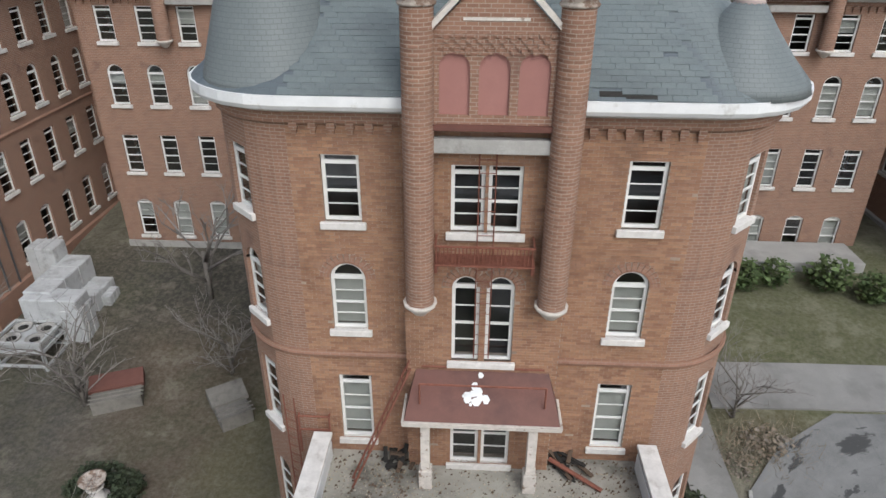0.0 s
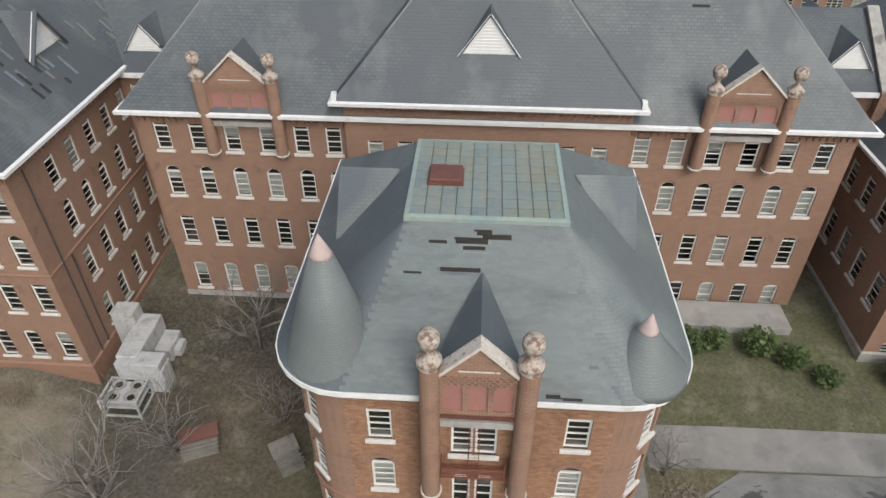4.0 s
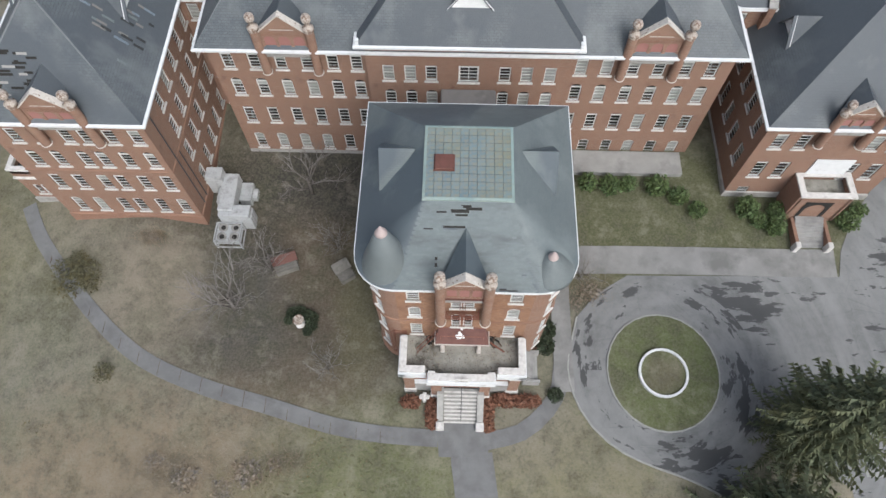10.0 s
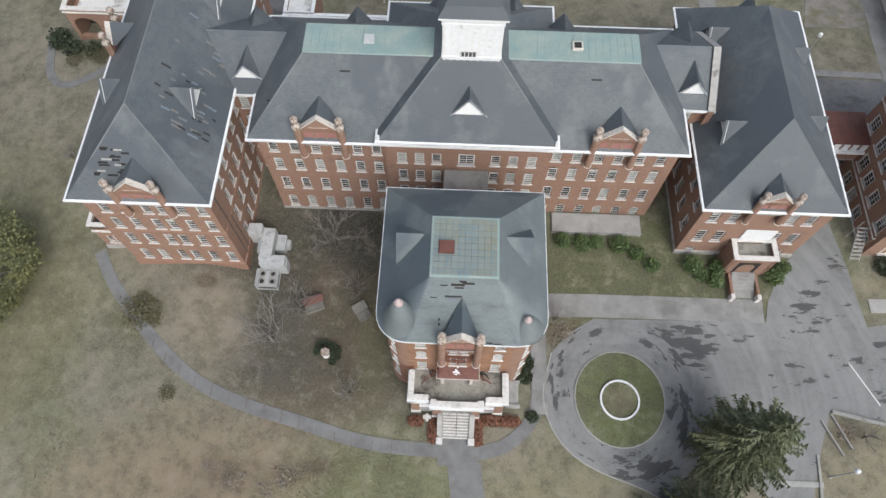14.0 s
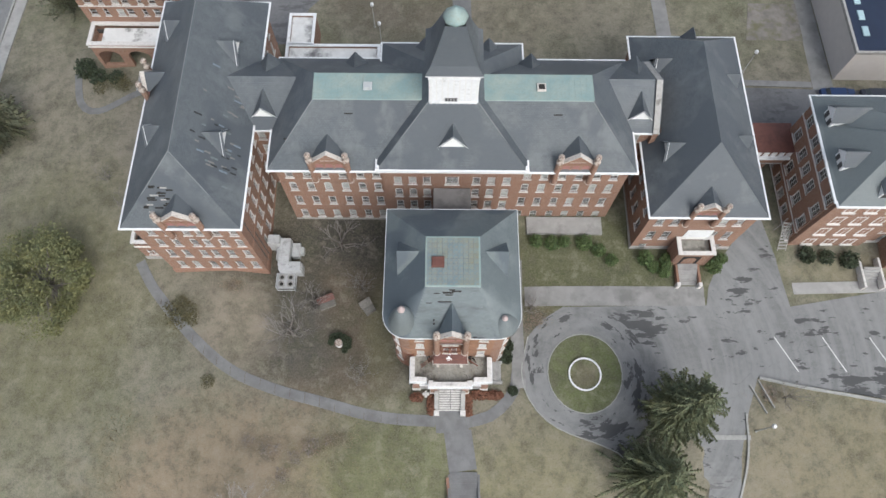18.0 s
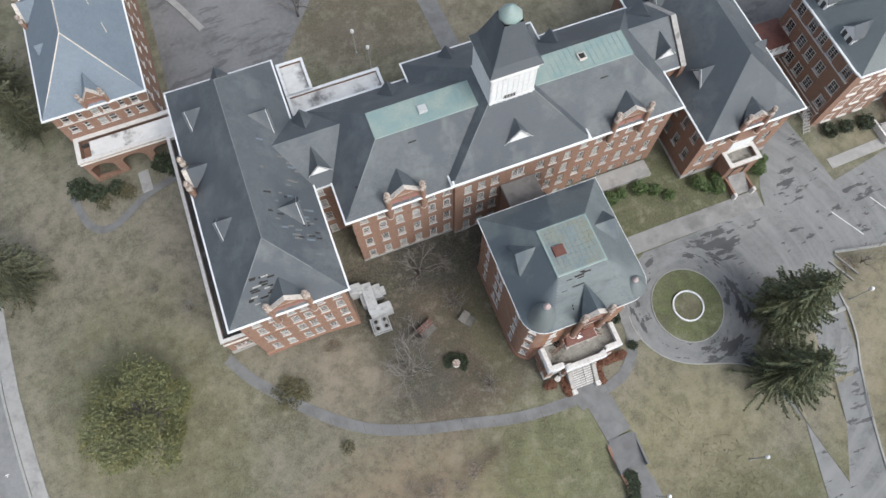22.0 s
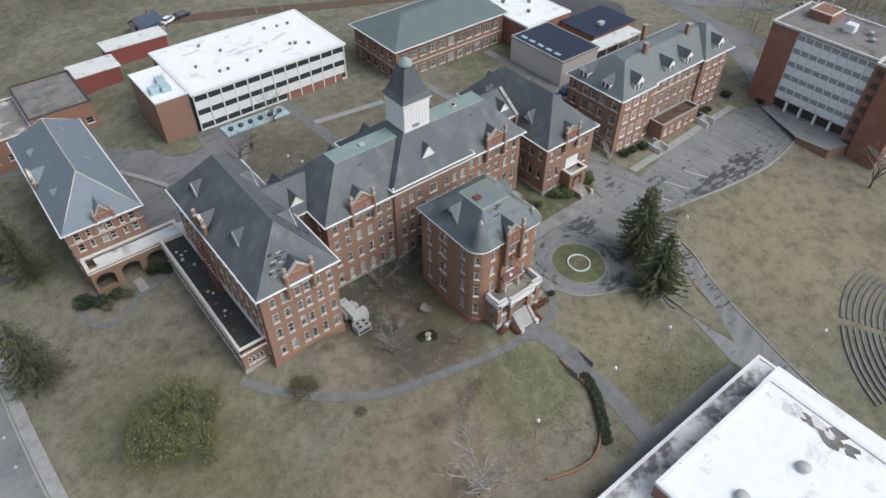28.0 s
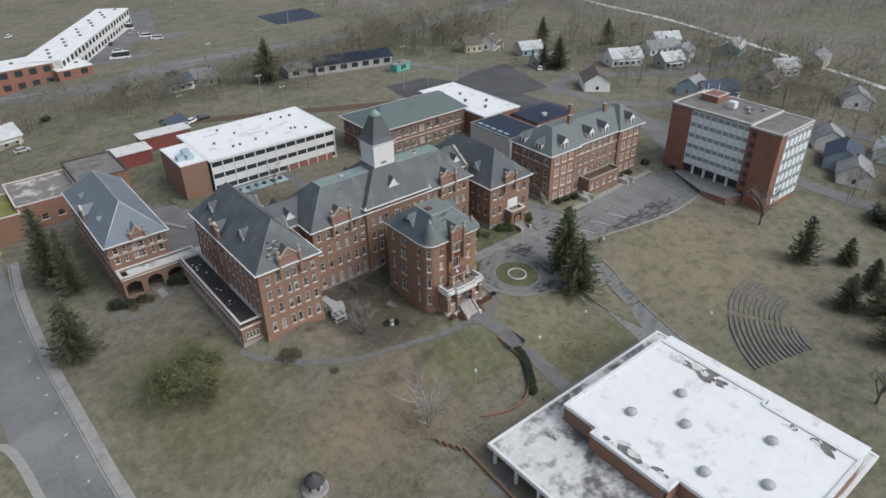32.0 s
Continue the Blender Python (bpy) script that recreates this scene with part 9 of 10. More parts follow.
M_OLDWOOD = rough_plain("grey_weathered_boards", (0.19, 0.18, 0.16), 0.9, 0.3, 3, 25, 0.4, stain=(0.09, 0.085, 0.075), stain_at=(0.5, 0.7), stain_scale=1.5)


def hatches():
    for k, (x, y, rz, roof, w, d) in enumerate(((-14.8, 7.6, 22, M_REDMETAL, 1.9, 1.4), (-9.85, 7.05, 35, M_OLDWOOD, 1.25, 1.7))):
        z = terrain(x, y)
        t = thing("cellar_hatch", ("low wooden cellar hatch with rusty lid" if k == 0 else "broken hatch of grey weathered boards on the grass"), "hatch", x, y, z, "", "", rz)
        m = pose(x, y, z, 0, 0, rz)
        part("hatch_body", box(-w / 2, w / 2, -d / 2, d / 2, -0.2, 0.55, bevel=0.03), M_OLDWOOD, t, "weathered grey body", m)
        bm = bmesh.new()
        v = [bm.verts.new(p) for p in ((-w / 2 - 0.1, d / 2, 0.95), (w / 2 + 0.1, d / 2, 0.95), (w / 2 + 0.1, 0.0, 0.66), (-w / 2 - 0.1, 0.0, 0.66), (-w / 2 - 0.1, d / 2, 0.5), (w / 2 + 0.1, d / 2, 0.5), (w / 2 + 0.1, 0.0, 0.5), (-w / 2 - 0.1, 0.0, 0.5))]
        for f in ((3, 2, 1, 0), (0, 1, 5, 4), (2, 3, 7, 6), (1, 2, 6, 5), (3, 0, 4, 7), (4, 5, 6, 7)):
            bm.faces.new([v[i] for i in f])
        part("lid", bm, roof, t, "rust-red lid" if k == 0 else "", m)
        for i in range(3):
            part("lid_rib", box(-w / 2 - 0.1, w / 2 + 0.1, -d / 2 + i * 0.25, -d / 2 + 0.05 + i * 0.25, 0.55, 0.60), M_OLDWOOD, t, "", m)
    x, y = -13.0, 2.5
    z = terrain(x, y)
    u = thing("garden_urn", "pale stone urn on a pedestal in a dark planting ring", "urn", x, y, z)
    part("bowl", lathe([(0.2, 0.6), (0.14, 0.66), (0.28, 0.78), (0.42, 0.92), (0.46, 1.0), (0.38, 1.0), (0.3, 0.92)], 14), M_BALL, u, "", pose(x, y, z))
    part("pedestal", lathe([(0.4, -0.1), (0.4, 0.12), (0.26, 0.16), (0.22, 0.54), (0.3, 0.6)], 12), M_SILL, u, "", pose(x, y, z))
    for i in range(7):
        a = i * 0.62 - 0.8
        tree_thing("shrub", "dark low shrub round the stone urn", SHRUB[2], x + 1.0 * math.cos(a), y + 1.0 * math.sin(a), 0.42 + 0.1 * (i % 3), a, "shrub", "ring of shrubs round the urn", names=STEMS)
    m = thing("stone_cross_plinth", "small broken white stone ornament on the lawn", "ornament", -2.7, -3.5, -1.2)
    part("stone", box(-3.1, -2.3, -3.55, -3.2, -0.9, -0.5, bevel=0.08), M_SILL, m)
    part("stone", box(-2.85, -2.55, -3.7, -3.05, -1.4, -0.45, bevel=0.06), M_SILL, m)
    s = tagged(part("concrete_slab", box(9.3, 18.5, 15.7, 17.9, terrain(14, 17) - 0.5, 1.35, bevel=0.03), M_CONC), "pale concrete terrace slab beside the main building", "terrace")


hatches()


def terrace_clutter():
    z = 3.7
    t = thing("leaning_ladder", "rusty iron ladder leaning against the canopy", "ladder", -2.6, -0.9, z)
    b = bmesh.new()
    a0, a1 = Vector((-3.25, -1.0, z)), Vector((-1.75, -0.75, 7.3))
    off = Vector((0.05, -0.32, 0))
    for o in (Vector(), off):
        tube(a0 + o, a1 + o, 0.03, 0.03, 5, b)
    for i in range(12):
        p = a0 + (a1 - a0) * (i + 0.5) / 12
        tube(p, p + off, 0.015, 0.015, 4, b)
    part("ladder_frame", b, M_RUST, t)
    h = thing("ladder_hoop", "rusty iron ladder hoop over the parapet", "rail", -4.4, -0.1, z)
    b = bmesh.new()
    for x in (-4.75, -3.95):
        tube((x, -0.12, 3.7), (x, -0.12, 4.9), 0.03, 0.03, 5, b)
        tube((x, -0.12, 4.9), (x, 0.0, 4.9), 0.03, 0.03, 5, b)
    tube((-4.75, -0.12, 4.9), (-3.95, -0.12, 4.9), 0.03, 0.03, 5, b)
    tube((-4.75, -0.12, 4.45), (-3.95, -0.12, 4.45), 0.03, 0.03, 5, b)
    part("hoop", b, M_RUST, h)
    e = thing("wall_rungs", "rusty rungs up the rounded corner", "ladder", -4.9, 0.1, 0)
    b = bmesh.new()
    for x in (-5.15, -4.85):
        tube((x, -0.02 + (0.12 if x < -5 else 0), -1.0), (x, -0.02 + (0.12 if x < -5 else 0), 5.4), 0.02, 0.02, 5, b)
    for i in range(20):
        tube((-5.15, 0.10, -0.8 + i * 0.3), (-4.85, -0.02, -0.8 + i * 0.3), 0.012, 0.012, 4, b)
    part("rungs", b, M_RUST, e)
    rng = random.Random(12)
    for cx, cy in ((-2.2, -0.35), (2.1, -0.35)):
        d = thing("debris_pile", "dark pile of charred boards on the terrace", "debris", cx, cy, z, "debris piles on the terrace")
        for k in range(12):
            part("board", box(-rng.uniform(0.1, 0.5), rng.uniform(0.1, 0.5), -0.05, 0.05, -0.02, 0.03), (M_BLACK, M_BLACK, M_SOIL)[k % 3], d, "", pose(cx + rng.gauss(0, 0.25), cy + rng.uniform(-0.2, 0.2), z + 0.03 + k * 0.02, rng.uniform(-15, 15), rng.uniform(-12, 12), rng.uniform(0, 180)))
    p = thing("fallen_pipe", "rusty pipe lying on the terrace", "pipe", 2.4, -0.7, z)
    part("pipe", tube((1.75, -0.35, z + 0.3), (3.0, -1.1, z + 0.05), 0.06, 0.06, 7), M_RUST, p)
    co, fs = [], []
    for k in range(900):
        x, y = rng.uniform(-4.1, 4.05), rng.uniform(-2.6, -0.05)
        if abs(x) < 2 and rng.random() < 0.6:
            continue
        s, i = rng.uniform(0.015, 0.05), len(co)
        co += [(x - s, y - s, z + 0.004), (x + s, y - s * 0.5, z + 0.004), (x + 0.3 * s, y + s, z + 0.004), (x, y, z + s * 1.2)]
        fs += [(i, i + 1, i + 3), (i + 1, i + 2, i + 3), (i + 2, i, i + 3)]
    me = bpy.data.meshes.new("terrace_rubble")
    me.from_pydata(co, [], fs)
    me.materials.append(M_SOIL)
    tagged(new("terrace_rubble", me), "small rubble and moss tufts on the terrace", "rubble", kind="stuff")


terrace_clutter()


def kiosk():
    x, y = -41.0, -17.4
    z = terrain(x, y)
    t = thing("bell_kiosk", "small round white kiosk with black domed roof", "kiosk", x, y, z)
    m = pose(x, y, z)
    part("base", lathe([(2.0, -0.2), (2.0, 0.25), (1.7, 0.25)], 16), M_CONC, t, "", m)
    part("drum", lathe([(1.2, 0.2), (1.2, 1.6), (1.3, 1.7)], 12), M_WHITE, t, "white drum", m)
    part("dome", lathe([(1.5, 1.7), (1.45, 1.8), (1.2, 2.3), (0.7, 2.75), (0.12, 2.95), (0.1, 3.3), (0.02, 3.4)], 16), M_IRON, t, "black domed roof", m)
    for i in range(6):
        a = i * math.pi / 3
        part("opening", box(-0.22, 0.22, -1.24, -1.18, 0.7, 1.4), M_IRON, t, "", m @ Matrix.Rotation(a, 4, "Z"))


kiosk()
hyd = thing("yellow_sign", "small yellow warning sign beside the street", "sign", -64.6, 78, -4)
part("sign_post", tube((-64.6, 78, terrain(-64.6, 78)), (-64.6, 78, terrain(-64.6, 78) + 2.4), 0.05, 0.05, 5), M_GALV, hyd)
part("sign_plate", box(-0.45, 0.45, -0.02, 0.02, -0.45, 0.45), rough_plain("yellow_sign_face", (0.65, 0.6, 0.05), 0.5, 0.05), hyd, "yellow plate", pose(-64.6, 77.93, terrain(-64.6, 78) + 2.6, 0, 45, 0))


# ---- the neighbourhood beyond ----
WALLS = [rough_plain("white_siding", (0.74, 0.75, 0.74), 0.7, 0.1, 0.6, 8, 0.1), rough_plain("cream_siding", (0.50, 0.47, 0.36), 0.7, 0.1, 0.6, 8, 0.1), rough_plain("blue_siding", (0.33, 0.43, 0.50), 0.7, 0.1, 0.6, 8, 0.1), rough_plain("grey_siding", (0.36, 0.36, 0.35), 0.7, 0.1, 0.6, 8, 0.1)]
ROOFS = [rough_plain("grey_shingles", (0.27, 0.275, 0.285), 0.85, 0.2, 0.5, 6, 0.2), rough_plain("pale_shingles", (0.52, 0.54, 0.55), 0.85, 0.2, 0.5, 6, 0.2), rough_plain("brown_shingles", (0.14, 0.115, 0.10), 0.85, 0.2, 0.5, 6, 0.2), rough_plain("dark_blue_shingles", (0.06, 0.08, 0.115), 0.85, 0.2, 0.5, 6, 0.2)]


def house(x, y, w, d, h, rz, wall, roof_m, label, porch_side=True):
    z = terrain(x, y) + hills(x, y)
    t = thing("house", label, "house", x, y, z, "houses of the neighbourhood", "", rz)
    m = pose(x, y, z, 0, 0, rz)
    part("wall", box(-w / 2, w / 2, -d / 2, d / 2, -1, h), wall, t, "", m)
    e, r = 0.5, d * 0.34
    bm = bmesh.new()
    uv = bm.loops.layers.uv.verify()
    A = [(-w / 2 - e, -d / 2 - e, h - 0.1), (w / 2 + e, -d / 2 - e, h - 0.1), (w / 2 + e, 0, h + r), (-w / 2 - e, 0, h + r)]
    B = [(w / 2 + e, d / 2 + e, h - 0.1), (-w / 2 - e, d / 2 + e, h - 0.1), (-w / 2 - e, 0, h + r), (w / 2 + e, 0, h + r)]
    for q in (A, B):
        roof_face(bm, uv, q)
        roof_face(bm, uv, [(a, b, c - 0.15) for a, b, c in q[::-1]])
    part("roof", bm, roof_m, t, "", m)
    for s in (-1, 1):
        g = bmesh.new()
        v = [g.verts.new((s * (w / 2 - o), y, z)) for o in (0.0, 0.15) for y, z in ((-d / 2, h), (d / 2, h), (0, h + r - 0.2))]
        for f in ((0, 1, 2), (5, 4, 3), (0, 3, 4, 1), (1, 4, 5, 2), (2, 5, 3, 0)):
            g.faces.new([v[i] for i in f])
        bmesh.ops.recalc_face_normals(g, faces=g.faces)
        part("gable", g, wall, t, "", m)
    for k in range(max(2, int(w / 2.6))):
        xx = -w / 2 + (k + 0.5) * w / max(2, int(w / 2.6))
        for s in (-1,):
            win = part("window", box(xx - 0.5, xx + 0.5, s * d / 2 - 0.03, s * d / 2 + 0.03, 0.9, 2.2), M_GLASSDARK, t, "", m)
    for s in (-1, 1):
        part("window", box(s * w / 2 - 0.03, s * w / 2 + 0.03, -0.5, 0.5, 0.9, 2.2), M_GLASSDARK, t, "", m)
    part("chimney", box(w * 0.2, w * 0.2 + 0.6, -0.3, 0.3, h, h + r + 0.8), M_BRICK2, t, "", m)
    if porch_side:
        part("porch_roof", box(-w * 0.35, w * 0.35, -d / 2 - 2.0, -d / 2, h * 0.72, h * 0.72 + 0.15), roof_m, t, "", m)
        for s in (-1, 1):
            part("porch_post", box(s * w * 0.33 - 0.08, s * w * 0.33 + 0.08, -d / 2 - 1.9, -d / 2 - 1.74, -0.5, h * 0.72), M_WHITE, t, "", m)


for k, (x, y, w, d, h, rz, wl, rf, label) in enumerate((
    (8, 168, 10, 7, 3, 10, 0, 3, "small white house with blue-grey roof"), (19, 169, 9, 8, 3, -30, 3, 0, "small grey house with dark roof"),
    (-8, 127, 6, 5, 2.4, 20, 3, 3, "small dark shed house"), (145, 123, 10, 8, 3, -20, 2, 1, "pale blue house with grey roof"),
    (139, 142, 9, 8, 4, 30, 0, 2, "white house with brown roof"), (129, 143, 8, 7, 4, -15, 1, 2, "cream house with brown roof"),
    (160, 85, 13, 9, 3.6, -25, 0, 1, "white house with pale metal roof"), (124, 69.5, 11, 9, 3.8, 50, 0, 2, "white gabled house with brown roof"),
    (170, 70, 9, 8, 3.4, -20, 3, 1, "grey house with pale roof"), (146, 44, 8, 8, 3.6, 10, 2, 0, "pale blue house with grey roof"),
    (149, 36, 12, 9, 3.2, -25, 0, 3, "white house with blue-grey roof"), (186, 86, 15, 8, 3, -15, 0, 0, "long white house with grey roof"),
    (-52, 158, 10, 9, 3.2, 15, 1, 1, "cream bungalow with pale roof"), (121, -22, 10, 8, 3.5, 25, 0, 0, "white house with grey roof"),
    (128, -16, 11, 9, 3.8, 20, 2, 3, "pale blue house with dark blue roof"), (138, -7, 9, 8, 3.8, 35, 0, 0, "white house with grey roof"), (146, -22, 11, 8, 3.6, 15, 0, 1, "white house with pale roof"),
    (184, 73, 10, 8, 3.6, 20, 0, 0, "white house with grey roof"), (199, 92, 11, 8, 3.4, -30, 0, 1, "white house with pale roof"),
    (170, 29, 10, 8, 3.6, 5, 3, 2, "grey house with brown roof"), (192, 35, 10, 8, 3.4, -25, 0, 1, "white house with pale roof"),
    (213, 32, 12, 8, 3.4, 10, 1, 0, "cream house with grey roof"), (180, 3, 10, 8, 3.4, 30, 0, 0, "white house with grey roof"), (126, -34, 10, 8, 3.4, 20, 0, 1, "white house with pale roof"),
    (134, 104, 9, 7, 3.2, -15, 3, 1, "grey house with pale roof"), (207, 64, 12, 8, 3.4, 15, 2, 1, "pale blue house with pale roof"),
    (-75, 400, 30, 10, 5, 20, 0, 1, "long white house with pale roof"), (-60, 330, 24, 9, 5, 25, 1, 1, "long brick and cream house"),
)):
    house(x, y, w, d, h, rz, WALLS[wl], ROOFS[rf], label, k % 2 == 0)


def long_building(name, label, x, y, w, d, h, rz, wall, roof_m, windows=True, pitched=False, floors=2):
    z = terrain(x, y) + hills(x, y)
    t = thing(name, label, "building", x, y, z, "", "", rz)
    m = pose(x, y, z, 0, 0, rz)
    part("wall", box(-w / 2, w / 2, -d / 2, d / 2, -2, h), wall, t, "", m)
    if pitched:
        bm = bmesh.new()
        uv = bm.loops.layers.uv.verify()
        for s in (-1, 1):
            roof_face(bm, uv, [(-s * (w / 2 + 0.5), -s * (d / 2 + 0.5), h), (s * (w / 2 + 0.5), -s * (d / 2 + 0.5), h), (s * (w / 2 + 0.5), 0, h + 2), (-s * (w / 2 + 0.5), 0, h + 2)])
        part("roof", bm, roof_m, t, "", m)
    else:
        part("flat_roof", box(-w / 2 - 0.3, w / 2 + 0.3, -d / 2 - 0.3, d / 2 + 0.3, h, h + 0.35), roof_m, t, "", m)
        for k in range(int(w / 6)):
            part("roof_vent", box(-w / 2 + 3 + k * 6, -w / 2 + 4.2 + k * 6, -d * 0.2 + (k % 3) * d * 0.18, -d * 0.2 + 1 + (k % 3) * d * 0.18, h + 0.35, h + 0.9), M_ROOFGREY, t, "", m)
    if windows:
        n = int(w / 4.5)
        me = mesh_of(box(-1.3, 1.3, -0.04, 0.04, 0, h / floors * 0.5), M_GLASSDARK, "window")
        fr = mesh_of(sweep((-1.3, 1.3, -0.03, 0.03), [(0.12, -0.1), (0.12, 0.0), (0, 0.0), (0, -0.1)]), M_WINDOW, "sill")
        for f in range(floors):
            for k in range(n):
                for s in (-1, 1):
                    mm = m @ Matrix.Translation((-w / 2 + (k + 0.5) * w / n, s * d / 2, h * (f + 0.35) / floors))
                    part("window", me, None, t, m=mm)
    return t


long_building("far_school", "long two-storey pale school with white roof", -1, 258, 98, 15, 8, 59, M_ROOFPALE, M_ROOFWHITE)
long_building("far_school_wing", "brick school wing with white roof", -43, 220, 40, 15, 9, 4, M_FAR_BRICK, M_ROOFWHITE)
long_building("far_school_annex", "low brick annex with white roof", -17, 216.5, 13, 12, 4, 8, M_FAR_BRICK, M_ROOFWHITE, floors=1)
long_building("warehouse", "long pale warehouse with dark blue roof", 72, 152, 32, 13, 3.6, -12, WALLS[3], M_ROOFBLUE, floors=1, pitched=True)
long_building("far_shop", "low pale shop with grey roof", 51.5, 156, 12, 10, 3.0, -8, WALLS[3], ROOFS[0], floors=1, pitched=True)
long_building("trailer", "small green trailer house", 83.5, 133, 8, 3.4, 2.8, 15, M_GREENP, ROOFS[0], floors=1)

# roads beyond
ribbon("highway", [(-260, 262), (-120, 226), (-48, 212), (-20, 191), (20, 203), (50, 203), (92, 199), (126, 200), (200, 214), (300, 250)], 15, M_LOT, 0.12, "grey two-way highway beyond the houses", "road", step=6)
ribbon("median", [(-60, 214.5), (-48, 212), (-34, 202), (-22, 195)], 1.2, M_KERB, 0.3, "pale concrete road divider", "road divider", step=4)
ribbon("median", [(20, 203.3), (50, 203.3), (92, 199.3), (126, 200.3)], 0.8, M_KERB, 0.3, "pale concrete road divider", "road divider", step=5)
patch("car_park", [(-8, 226), (14, 224), (36, 250), (52, 262), (34, 268), (50, 330), (40, 340), (8, 276), (-6, 262)], M_LOT, 0.15, "asphalt car park of the far school", "road", 6)
patch("lawn_island", [(12, 232), (24, 232), (38, 252), (22, 258), (12, 246)], M_GRASS, 0.25, "grass island in the far car park", "lawn", 6)
patch("tennis_court", [(88, 246), (120, 254), (124, 286), (90, 274)], M_ROOFBLUE, 0.15, "dark blue sports court", "court", 8)
patch("car_park", [(93, 79), (111, 80), (124, 116), (102, 112), (84, 104)], M_LOTDARK, 0.14, "dark patched asphalt lot", "road", 4)
ribbon("street", [(107, 72), (124, 84), (144, 78), (170, 60), (200, 55)], 6, M_LOT, 0.07, "grey neighbourhood street", "road", step=4)
ribbon("street", [(110, 56), (126, 42), (136, 30), (150, 10), (160, -30)], 6, M_LOT, 0.08, "grey neighbourhood street", "road", step=4)
ribbon("creek", [(320, 300), (263, 196), (247, 126), (227, 69), (211, 26), (204, -10), (190, -60)], 3.2, M_ROOFPALE, 0.2, "pale strip of creek between bare woods", "creek", step=8)
ribbon("track", [(100, 92), (70, 96), (40, 108), (18, 120), (-8, 132)], 5, M_SOIL, 0.05, "brown dirt track behind the campus", "path", step=4)


def car(x, y, rz, color, kind=0, z=None):
    z = terrain(x, y) + hills(x, y) + 0.1 if z is None else z
    key = (color, kind)
    L, W, H = ((4.5, 1.8, 1.45), (5.4, 2.1, 1.9), (8.5, 2.5, 3.0))[kind]
    t = thing("car" if kind < 2 else "bus", {0: "parked car with dark glass", 1: "parked van with dark glass", 2: "white bus parked on the asphalt"}[kind], "car" if kind < 2 else "bus", x, y, z, "parked vehicles", "", rz)
    m = pose(x, y, z, 0, 0, rz)
    bm = bmesh.new()
    prof = [(-L / 2, 0.3), (L / 2, 0.3), (L / 2, 0.75), (L * 0.28, 0.9), (-L * 0.42, 0.95), (-L / 2, 0.8)] if kind == 0 else [(-L / 2, 0.3), (L / 2, 0.3), (L / 2, 1.0), (L * 0.42, 1.1), (-L / 2, 1.1)]
    for s in (-1, 1):
        bm.faces.new([bm.verts.new((a, s * W / 2, b)) for a, b in (prof if s < 0 else prof[::-1])])
    vs = list(bm.verts)
    n = len(prof)
    for i in range(n):
        j = (i + 1) % n
        bm.faces.new((vs[i], vs[n + (n - 1 - i)], vs[n + (n - 1 - j)], vs[j]))
    bmesh.ops.recalc_face_normals(bm, faces=bm.faces)
    part("body", bm, color, t, "", m)
    cab = bmesh.new()
    x0, x1 = (-L * 0.38, L * 0.2) if kind == 0 else (-L * 0.48, L * 0.34)
    base = [(x0, -W / 2 + 0.08), (x1 + 0.35, -W / 2 + 0.08), (x1 + 0.35, W / 2 - 0.08), (x0, W / 2 - 0.08)]
    tp = [(x0 + 0.3, -W / 2 + 0.25), (x1 - 0.2, -W / 2 + 0.25), (x1 - 0.2, W / 2 - 0.25), (x0 + 0.3, W / 2 - 0.25)]
    a = [cab.verts.new((*p, 0.9)) for p in base]
    b = [cab.verts.new((*p, H - 0.04)) for p in tp]
    for i in range(4):
        cab.faces.new((a[i], a[(i + 1) % 4], b[(i + 1) % 4], b[i]))
    part("windows", cab, M_GLASSDARK, t, "", m)
    part("roof", box(tp[0][0], tp[1][0], tp[0][1], tp[2][1], H - 0.06, H, bevel=0.02), color, t, "", m)
    for sx in (-1, 1):
        for sy in (-1, 1):
            part("wheel", lathe([(0.1, -0.1), (0.32, -0.1), (0.32, 0.1), (0.1, 0.1)], 10), M_RUBBER, t, "", m @ Matrix.Translation((sx * L * 0.3, sy * (W / 2 - 0.06), 0.32)) @ Matrix.Rotation(math.pi / 2, 4, "X"))


PAINTS = [rough_plain("car_white", (0.7, 0.7, 0.7), 0.3, 0.03, 1, 5, 0.0), rough_plain("car_silver", (0.4, 0.41, 0.42), 0.3, 0.03, 1, 5, 0.0), rough_plain("car_dark", (0.05, 0.055, 0.07), 0.3, 0.03, 1, 5, 0.0), rough_plain("car_red", (0.3, 0.04, 0.03), 0.3, 0.03, 1, 5, 0.0), rough_plain("car_blue", (0.03, 0.055, 0.13), 0.3, 0.03, 1, 5, 0.0)]
for k, (x, y, rz, c, kind) in enumerate(((5.6, 275, 60, 0, 0), (14, 293, 60, 1, 0), (25, 289, 150, 0, 2), (25.5, 275.6, 150, 1, 0), (27.4, 264, 155, 0, 1), (30, 255.5, 155, 0, 1), (10, 259, 70, 2, 0), (8.2, 242.7, 160, 1, 0), (5.7, 230, 165, 0, 2), (-2.8, 246, 20, 2, 0), (31, 309, 60, 1, 0), (-23, 313, 60, 0, 0), (3, 268, 60, 2, 0), (10, 284, 60, 3, 0), (-48, 146, 10, 1, 0), (128, 100, 40, 0, 0), (139, 30, 70, 1, 0), (133, -13, 20, 0, 0), (51.6, 35.9, 0, 4, 0), (57, 35.9, 0, 2, 0), (-2, 128, 30, 0, 0), (2, 129, 10, 2, 0))):
    car(x, y, rz, PAINTS[c], kind)

